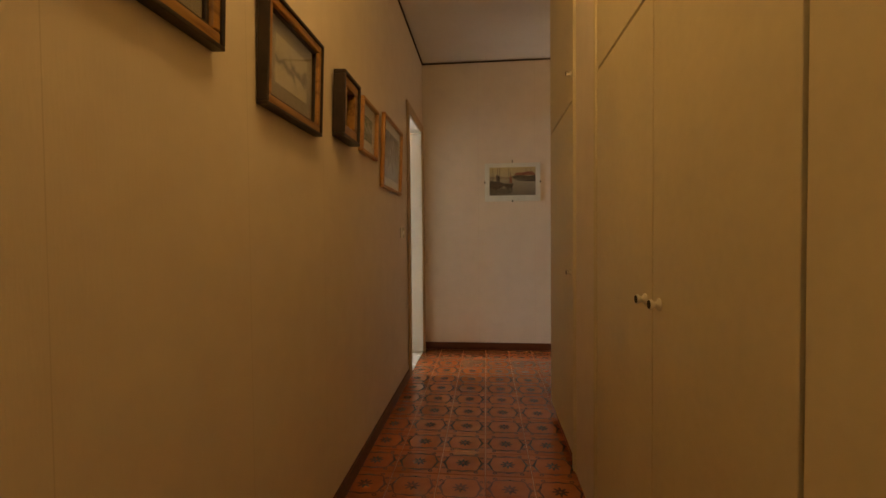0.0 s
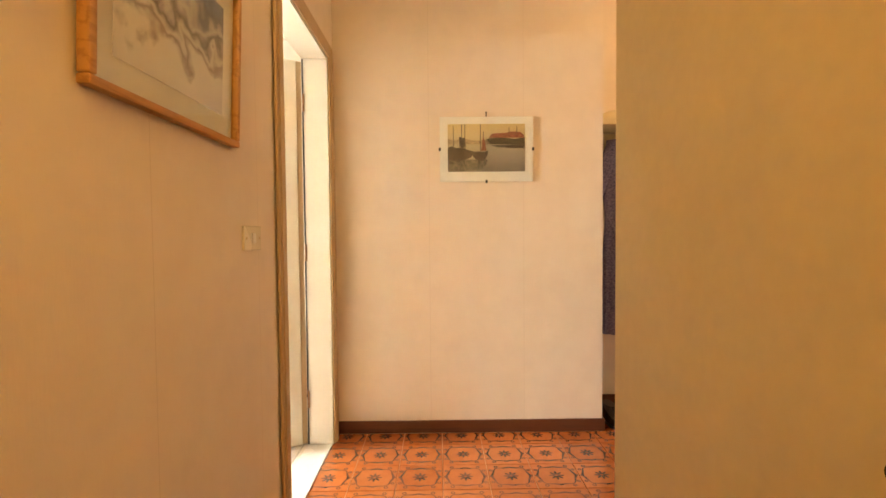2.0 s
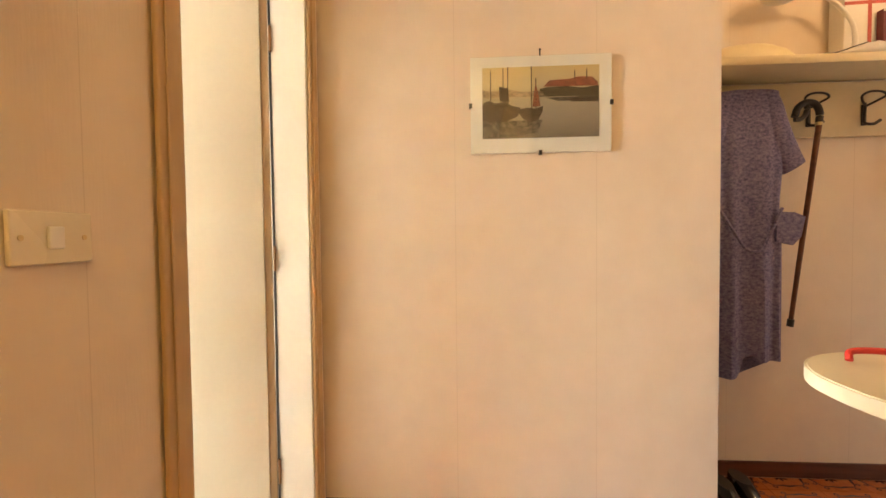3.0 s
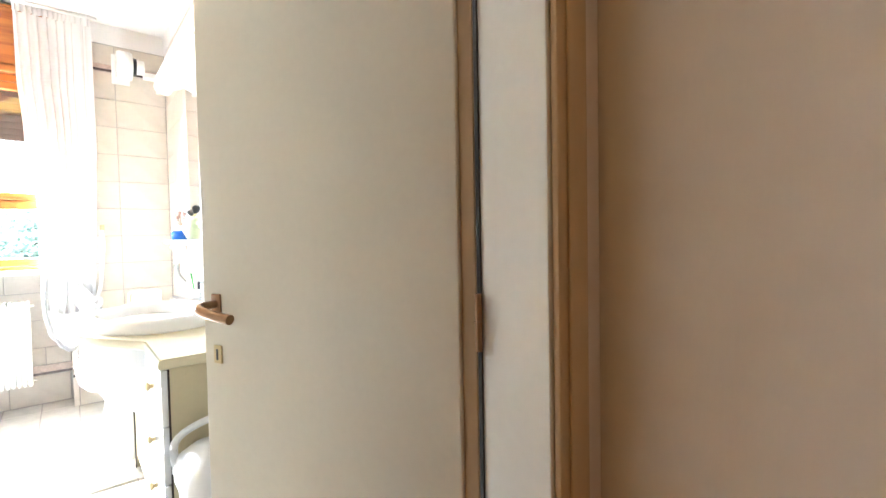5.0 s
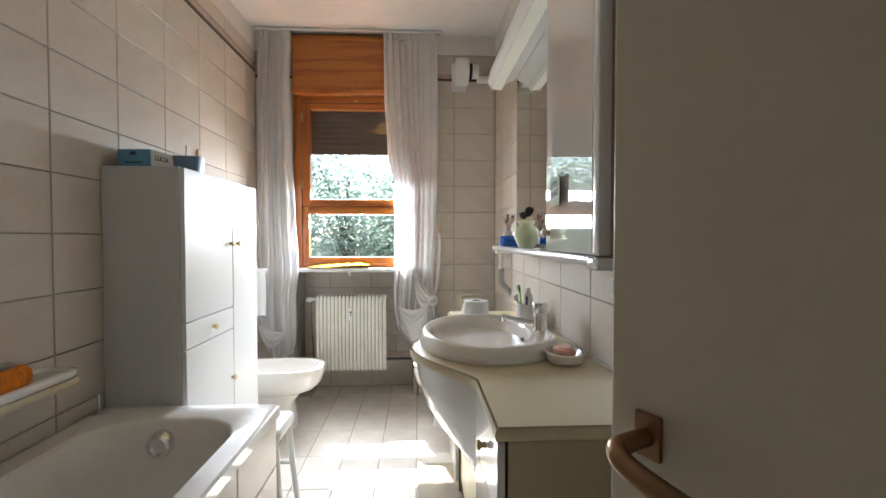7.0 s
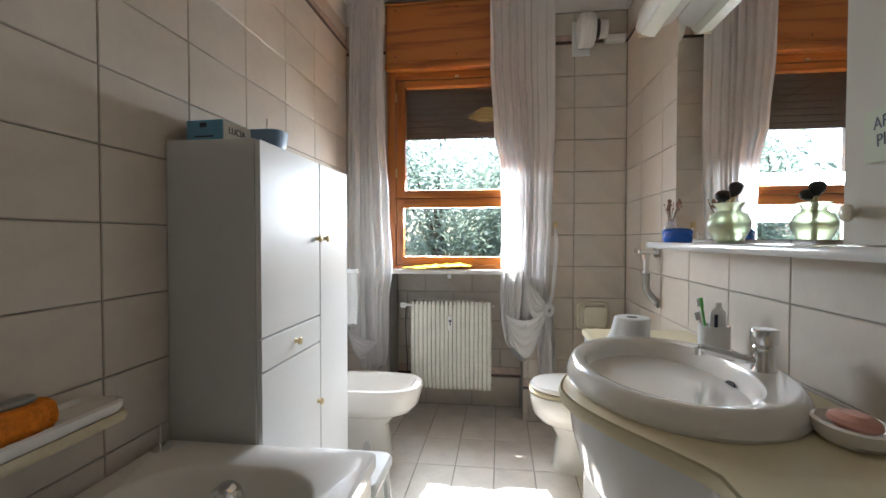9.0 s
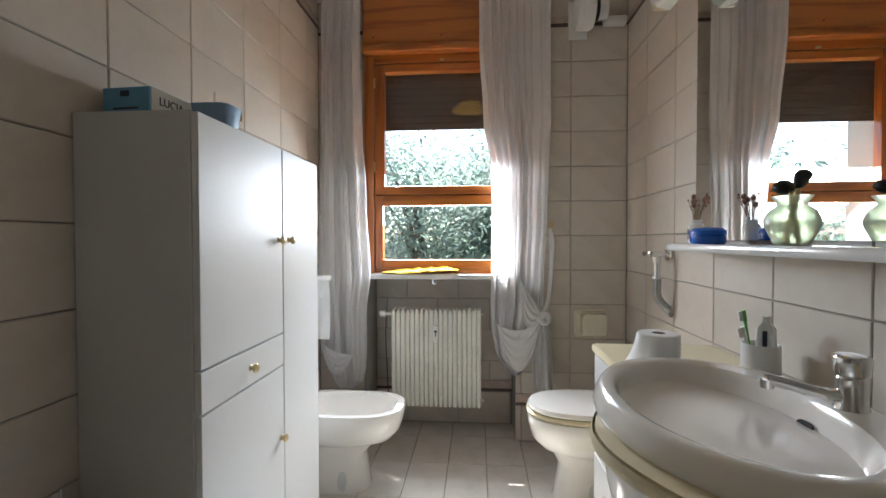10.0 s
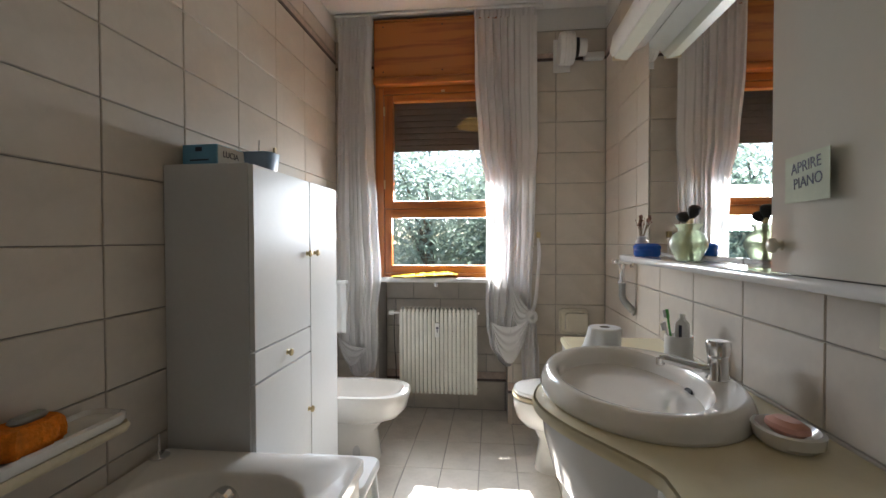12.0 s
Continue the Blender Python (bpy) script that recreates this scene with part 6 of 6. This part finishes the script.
for root, tip, way, head in (((0.012, 0.006, 0.006), (-0.004, 0.0, 0.122), (-0.85, -0.12, 0.45), 0.024), ((-0.012, -0.006, 0.006), (0.014, 0.004, 0.130), (0.35, 0.1, 0.9), 0.020)):
    mb = thing("make_up_brush", "black headed make-up brush with a gold handle", "brush", (-2.17, 4.265, 1.1745), "make-up brushes")
    part("handle", tube(bmesh.new(), [root, tip], 0.0075, 10, 0.0065), BRASS, mb)
    q = Vector(way).to_track_quat("Z", "Y").to_matrix().to_4x4()
    hb = lathe(bmesh.new(), [(0.007, -0.005), (0.009, 0.0), (head * 0.85, 0.011), (head, 0.023), (head * 0.95, 0.032), (head * 0.6, 0.038), (0.004, 0.040)], (0, 0, 0), 20, 1.0, 0.7)
    for v in hb.verts: v.co += Vector((noise.noise(v.co * 160), noise.noise(v.co * 160 + Vector((5, 0, 0))), 0)) * 0.0022
    bmesh.ops.transform(hb, matrix=Matrix.Translation(tip) @ q, verts=hb.verts)
    part("bristles", hb, BLACK, mb, "black soft bristles")

# ---- bathroom: fittings on the walls ----
fan = thing("extractor_fan", "round white extractor unit with a black outlet", "extractor fan", (-3.714, 4.15, 2.44))
part("base_plate", boxes(((0, -0.09, -0.115), (0.012, 0.02, 0.10)), bevel=0.004), WHITE_PLASTIC, fan)
part("drum", lathe(bmesh.new(), [(0.075, -0.05), (0.095, -0.045), (0.10, -0.03), (0.10, 0.03), (0.092, 0.045), (0.06, 0.05)], (0.10, -0.02, 0), 32, axis="y"), WHITE_PLASTIC, fan)
for k in (-0.02, 0.0, 0.02): part("rib", lathe(bmesh.new(), [(0.099, k - 0.003), (0.103, k), (0.099, k + 0.003)], (0.10, -0.02, 0), 32, axis="y"), WHITE_PLASTIC, fan)
part("outlet", rod(bmesh.new(), (0.10, 0.03, 0.005), (0.10, 0.052, 0.005), 0.060, 0.058, 24), BLACK, fan, "black rubber outlet")
part("collar", rod(bmesh.new(), (0.10, 0.050, 0.005), (0.10, 0.10, 0.005), 0.054, 0.050, 24), WHITE_PLASTIC, fan)
part("pipe", boxes(((0.0, 0.10, -0.05), (0.06, 0.225, -0.005)), bevel=0.01), WHITE_PLASTIC, fan)
ph = thing("paper_holder", "cream ceramic toilet paper holder set in the tiles", "paper holder", (-3.714, 4.195, 0.70))
part("frame", loft(bmesh.new(), [[(x, y, z) for y, z, _ in rrect(0, 0, 0.095 * s, 0.088 * s, 0.03, 0)] for x, s in ((0, 1.0), (0.016, 0.98), (0.022, 0.9), (0.012, 0.8))]), WHITE_KNOB, ph)
part("hood", loft(bmesh.new(), [[(x, y, z) for y, z, _ in rrect(0.01, 0.0, 0.068, 0.06, 0.02, 0)] for x in (0.008, 0.05, 0.06)]), WHITE_KNOB, ph)
pv = thing("wall_valve", "chrome wall valve with an offset flush pipe", "valve", (-3.12, 4.385, 1.12))
part("rosette", lathe(bmesh.new(), [(0.03, 0), (0.028, -0.008), (0.014, -0.012)], (0, -0.001, 0), 20, axis="y"), CHROME, pv)
part("body", rod(bmesh.new(), (0, -0.004, 0), (0, -0.075, 0), 0.014), CHROME, pv)
part("handle", boxes(((-0.085, -0.085, -0.012), (-0.005, -0.06, 0.012)), bevel=0.006), CHROME, pv)
part("inlet_pipe", rod(bmesh.new(), (0, -0.05, -0.008), (0, -0.05, -0.11), 0.0135, seg=16), CHROME, pv)
part("flush_pipe", tube(bmesh.new(), [(0, -0.05, -0.10), (0, -0.05, -0.135), (0, -0.05, -0.17), (0.002, -0.0475, -0.188), (0.007, -0.041, -0.204), (0.014, -0.029, -0.220), (0.020, -0.016, -0.236), (0.025, -0.004, -0.25)], 0.0175, 14), DULL_CHROME, pv)
part("nut", rod(bmesh.new(), (0, -0.05, -0.096), (0, -0.05, -0.108), 0.0225, seg=16), CHROME, pv)
part("union_nut", rod(bmesh.new(), (0, -0.05, -0.012), (0, -0.05, -0.034), 0.0185, seg=6), CHROME, pv)
part("pipe_rosette", lathe(bmesh.new(), [(0.026, 0), (0.024, -0.006), (0.014, -0.008)], (0.025, -0.001, -0.25), 20, axis="y"), DULL_CHROME, pv)
ol = thing("socket_plate", "ivory socket plate with white switches", "socket", (-1.57, 4.395, 1.070))
part("plate", boxes(((-0.070, -0.008, -0.041), (0.070, 0, 0.041)), bevel=0.002), WHITE_KNOB, ol)
for ox in (-0.026, 0.026): part("rocker", boxes(((ox - 0.010, -0.012, -0.02), (ox + 0.010, -0.008, 0.02)), bevel=0.002), WHITE_PLASTIC, ol)
part("socket", boxes(((-0.011, -0.011, -0.02), (0.011, -0.008, 0.02)), bevel=0.001), BLACK, ol)
solo("wall_dispenser", boxes(((-0.035, -0.05, -0.05), (0.035, 0, 0.05)), bevel=0.02), WHITE_PLASTIC, "white rounded dispenser fixed to the tiles", "dispenser", (-1.12, 4.395, 0.90))
tw = thing("pink_towel", "pink towelling robe hanging beside the wall cabinet", "towel", (-1.02, 4.36, 0))
part("cloth", drape([(1.85, -0.03, 0.03, 0.8), (1.6, -0.035, 0.03, 1), (1.2, -0.05, 0.02, 1.2)], 2, 0.03, 0.4, 24, 30), PINK, tw)
part("peg", boxes(((-0.02, -0.0, 1.84), (0.0, 0.024, 1.87)), bevel=0.004), WHITE_PLASTIC, tw)
binn = thing("pedal_bin", "cream plastic bin with a domed lid", "bin", (-1.085, 4.15, 0))
part("bucket", loft(bmesh.new(), [rrect(0, 0, 0.115, 0.13, 0.05, 0.0), rrect(0, 0, 0.13, 0.15, 0.05, 0.44)]), WHITE_PLASTIC, binn)
part("lid", loft(bmesh.new(), [rrect(0, 0, 0.138, 0.158, 0.055, 0.44), rrect(0, 0, 0.14, 0.16, 0.055, 0.475), rrect(-0.005, 0, 0.125, 0.148, 0.055, 0.515), rrect(-0.01, 0, 0.09, 0.115, 0.05, 0.545), rrect(-0.012, 0, 0.04, 0.06, 0.03, 0.555)]), WHITE_PLASTIC, binn)
part("handle_arch", tube(bmesh.new(), arc([(-0.10, -0.15, 0.46), (-0.115, -0.14, 0.56), (-0.115, 0.0, 0.60), (-0.115, 0.14, 0.56), (-0.10, 0.15, 0.46)], 6), 0.012, 8), WHITE_PLASTIC, binn)
mt_ = bmesh.new()
for j in range(1):
    grid = [[mt_.verts.new((-0.20 + 0.4 * i / 20, -0.13 + 0.26 * k / 14, 0.008 + 0.008 * noise.noise(Vector((i * 0.4, k * 0.5, 1))) + (0.02 if k < 2 and i < 5 else 0))) for i in range(21)] for k in range(15)]
    for p, q in zip(grid, grid[1:]):
        for i in range(20): mt_.faces.new((p[i], p[i + 1], q[i + 1], q[i]))
    bmesh.ops.solidify(mt_, geom=mt_.faces[:], thickness=0.007)
solo("bath_mat", mt_, MAT, "rumpled cream bath mat in front of the vanity", "mat", (-2.44, 3.93, 0.002))
lampb = thing("ceiling_lamp", "amber glass ceiling lamp with a flared shade", "ceiling lamp", (-2.2, 3.47, 2.40))
part("shade", lathe(bmesh.new(), [(0.03, 0.10), (0.06, 0.09), (0.10, 0.06), (0.15, 0.015), (0.17, 0.0), (0.165, 0.0), (0.10, 0.05), (0.03, 0.085)], (0, 0, 0), 28), AMBER, lampb)
part("stem", rod(bmesh.new(), (0, 0, 0.09), (0, 0, CEIL - 2.40 - 0.02), 0.008), BRASS, lampb)
part("rose", lathe(bmesh.new(), [(0.05, CEIL - 2.403), (0.045, CEIL - 2.42), (0.01, CEIL - 2.43)], (0, 0, 0), 20), BRASS, lampb)

# ---- outside ----
def tree(at, height, spread, seed, count, low):
    r = random.Random(seed)
    e = thing("tree", "leafy evergreen tree in the garden outside", "tree", at, "garden trees")
    tk = bmesh.new()
    tube(tk, arc([(0, 0, 0), (0.08, 0.05, height * 0.25), (-0.05, 0.1, height * 0.5), (0.02, 0.0, height * 0.9)], 5), 0.16, 10, 0.04)
    centres = []
    for i in range(26):
        a, zz = r.uniform(0, 6.28), r.uniform(low, height * 0.95)
        rad = spread * (0.35 + 0.65 * math.sin(math.pi * min(1, (zz - low * 0.6) / (height - low * 0.6)))) * r.uniform(0.55, 1.0)
        p = Vector((rad * math.cos(a), rad * math.sin(a), zz))
        s = Vector((0, 0, zz * 0.75))
        tube(tk, [s, (s + p) / 2 + Vector((0, 0, 0.15)), p], 0.035, 6, 0.01)
        for k in (0.45, 0.75, 1.0): centres.append((s.lerp(p, k), 0.30 + 0.35 * r.random()))
    part("trunk", tk, BARK, e)
    vs_, fs_ = [], []
    for i in range(count):
        c, s = centres[r.randrange(len(centres))]
        p = c + Vector((r.gauss(0, s), r.gauss(0, s), r.gauss(0, s * 0.8)))
        q = Euler((r.uniform(-0.9, 0.9), r.uniform(-0.9, 0.9), r.uniform(0, 6.28))).to_matrix()
        ln_, w_ = r.uniform(0.05, 0.085), r.uniform(0.018, 0.03)
        b = len(vs_)
        vs_ += [p + q @ Vector(v) for v in ((-ln_, 0, 0), (-ln_ * 0.2, w_, 0.01), (ln_, 0, -0.012), (-ln_ * 0.2, -w_, 0.01))]
        fs_.append((b, b + 1, b + 2, b + 3))
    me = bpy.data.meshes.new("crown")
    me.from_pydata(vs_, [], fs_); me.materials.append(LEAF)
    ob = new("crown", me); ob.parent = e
    return e


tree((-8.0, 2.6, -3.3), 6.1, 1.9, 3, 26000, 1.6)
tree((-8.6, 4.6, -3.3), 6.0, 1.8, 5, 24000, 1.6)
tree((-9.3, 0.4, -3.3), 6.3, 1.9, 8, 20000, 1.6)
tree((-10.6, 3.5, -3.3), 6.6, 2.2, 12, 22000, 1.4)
house = thing("house", "ochre rendered neighbouring house with a tiled roof", "house", (-17, -9, -3.3))
part("wall", boxes(((-4, -5, 0), (4, 5, 4.6))), HOUSE_WALL, house)
part("roof", loft(bmesh.new(), [[(-4.5, -5.5, 4.6), (4.5, -5.5, 4.6), (4.5, 5.5, 4.6), (-4.5, 5.5, 4.6)], [(-0.1, -3, 6.4), (0.1, -3, 6.4), (0.1, 3, 6.4), (-0.1, 3, 6.4)]]), ROOF, house)
for wy in (-2.8, 0.0, 2.8):
    w = part("window", boxes(((3.98, wy - 0.5, 2.0), (4.03, wy + 0.5, 3.4))), SHUTTER, house)
    part("sill", boxes(((4.0, wy - 0.6, 1.93), (4.1, wy + 0.6, 2.0))), STONE, w)

# ---- tiles: hallway floor ----
full = tile_mesh(TILE - 0.003, TILE - 0.003, 0.006, HALL_TILE, "z", 0.0015)
ys = 4.2465 + 2 * TILE
def hall_tiles(x0, x1, y0, y1):
    x = 0.38 - TILE * 8
    while x < x1:
        y = ys - TILE * 30
        while y < y1:
            a, b, c, d = max(x, x0), min(x + TILE, x1), max(y, y0), min(y + TILE, y1)
            if b - a > 0.012 and d - c > 0.012:
                whole = b - a > TILE - 0.001 and d - c > TILE - 0.001
                if whole: lay(floor_hall, full, (x + TILE / 2, y + TILE / 2, -0.006))
                else:
                    bm = boxes(((a - x - TILE / 2 + 0.0015, c - y - TILE / 2 + 0.0015, 0), (b - x - TILE / 2 - 0.0015, d - y - TILE / 2 - 0.0015, 0.006)))
                    lay(floor_hall, mesh_of("tile", bm, HALL_TILE), (x + TILE / 2, y + TILE / 2, -0.006))
            y += TILE
        x += TILE
hall_tiles(0.0, 1.03, -0.2, 2.943)
hall_tiles(0.0, 2.79, 2.943, 4.388)
hall_tiles(1.517, 2.79, 4.388, 4.768)

# ---- tiles: bathroom ----
def spans(lo, hi, joint, step):
    k = math.floor((lo - joint) / step)
    out = []
    while joint + k * step < hi - 1e-6:
        a, b = max(lo, joint + k * step), min(hi, joint + (k + 1) * step)
        if b - a > 0.012: out.append((a, b))
        k += 1
    return out


G = 0.0035
ROWS = [(0.0, 0.208), (0.28, 0.408)] + [(0.408 + 0.2 * i, 0.608 + 0.2 * i) for i in range(10)] + [(2.46, 2.6)]
for a, b in spans(-3.715, -0.13, -1.79, 0.326):
    for c, d in ROWS:
        lay(bath_right, tile_mesh(b - a - G, d - c - G, 0.008, WALL_TILE, "y"), ((a + b) / 2, 4.404, (c + d) / 2))
LEFT_ROWS = [(0.0, 0.208), (0.28, 0.41)] + [(0.41 + 0.204 * i, 0.614 + 0.204 * i) for i in range(10)] + [(2.512, 2.605)]
for a, b in spans(-3.715, -0.13, -1.842, 0.338):
    for c, d in LEFT_ROWS:
        lay(bath_left, tile_mesh(b - a - G, d - c - G, 0.008, WALL_TILE, "-y"), ((a + b) / 2, 2.582, (c + d) / 2))
for a, b in [(4.079, 4.395)] + spans(3.80, 4.079, 4.079, 0.329) + spans(2.59, 2.86, 2.59, 0.329):
    for c, d in ROWS:
        lay(bath_back, tile_mesh(b - a - G, d - c - G, 0.008, WALL_TILE, "x"), (-3.723, (a + b) / 2, (c + d) / 2))
for c, d in ROWS[:4]:
    lay(bath_back, tile_mesh(0.032, d - c - G, 0.008, WALL_TILE, "x"), (-3.723, 3.782, (c + d) / 2))
for k, (c, d) in enumerate(ROWS[:4] + [(0.808, 0.955)]):
    for a, b in spans(2.883, 3.762, 3.62 if k % 2 else 3.42, 0.333):
        lay(bath_back, tile_mesh(b - a - G, d - c - G, 0.008, WALL_TILE, "x"), (-3.961, (a + b) / 2, (c + d) / 2))
for zlo in (0.208, 2.408):
    for nm, za, zb, mt__ in (("dark_border", zlo + 0.002, zlo + 0.018, BORDER_DARK), ("pink_border", zlo + 0.020, zlo + (0.070 if zlo < 1 else 0.050), BORDER_PINK)):
        part(nm, boxes(((-3.715, 4.395, za), (-0.13, 4.404, zb))), mt__, bath_right)
        up_ = 0.042 if zlo > 1 else 0.0
        part(nm, boxes(((-3.715, 2.582, za + up_), (-0.13, 2.591, zb + up_))), mt__, bath_left)
        part(nm, boxes(((-3.723, 3.767, za), (-3.714, 4.395, zb)), ((-3.723, 2.592, za), (-3.714, 2.86, zb))), mt__, bath_back)
        if zlo < 1: part(nm, boxes(((-3.961, 2.883, za), (-3.952, 3.762, zb))), mt__, bath_back)
for a, b in spans(-3.953, -0.13, -3.42, 0.3265):
    for c, d in spans(2.592, 4.395, 3.185, 0.2025):
        if b > -3.715 and a < -3.715 and not (2.89 < (c + d) / 2 < 3.75): a2 = -3.715
        elif (a + b) / 2 < -3.715 and not (2.89 < (c + d) / 2 < 3.75): continue
        else: a2 = a
        lay(floor_bath, tile_mesh(b - a2 - G, d - c - G, 0.006, FLOOR_TILE, "z"), ((a2 + b) / 2, (c + d) / 2, -0.006))
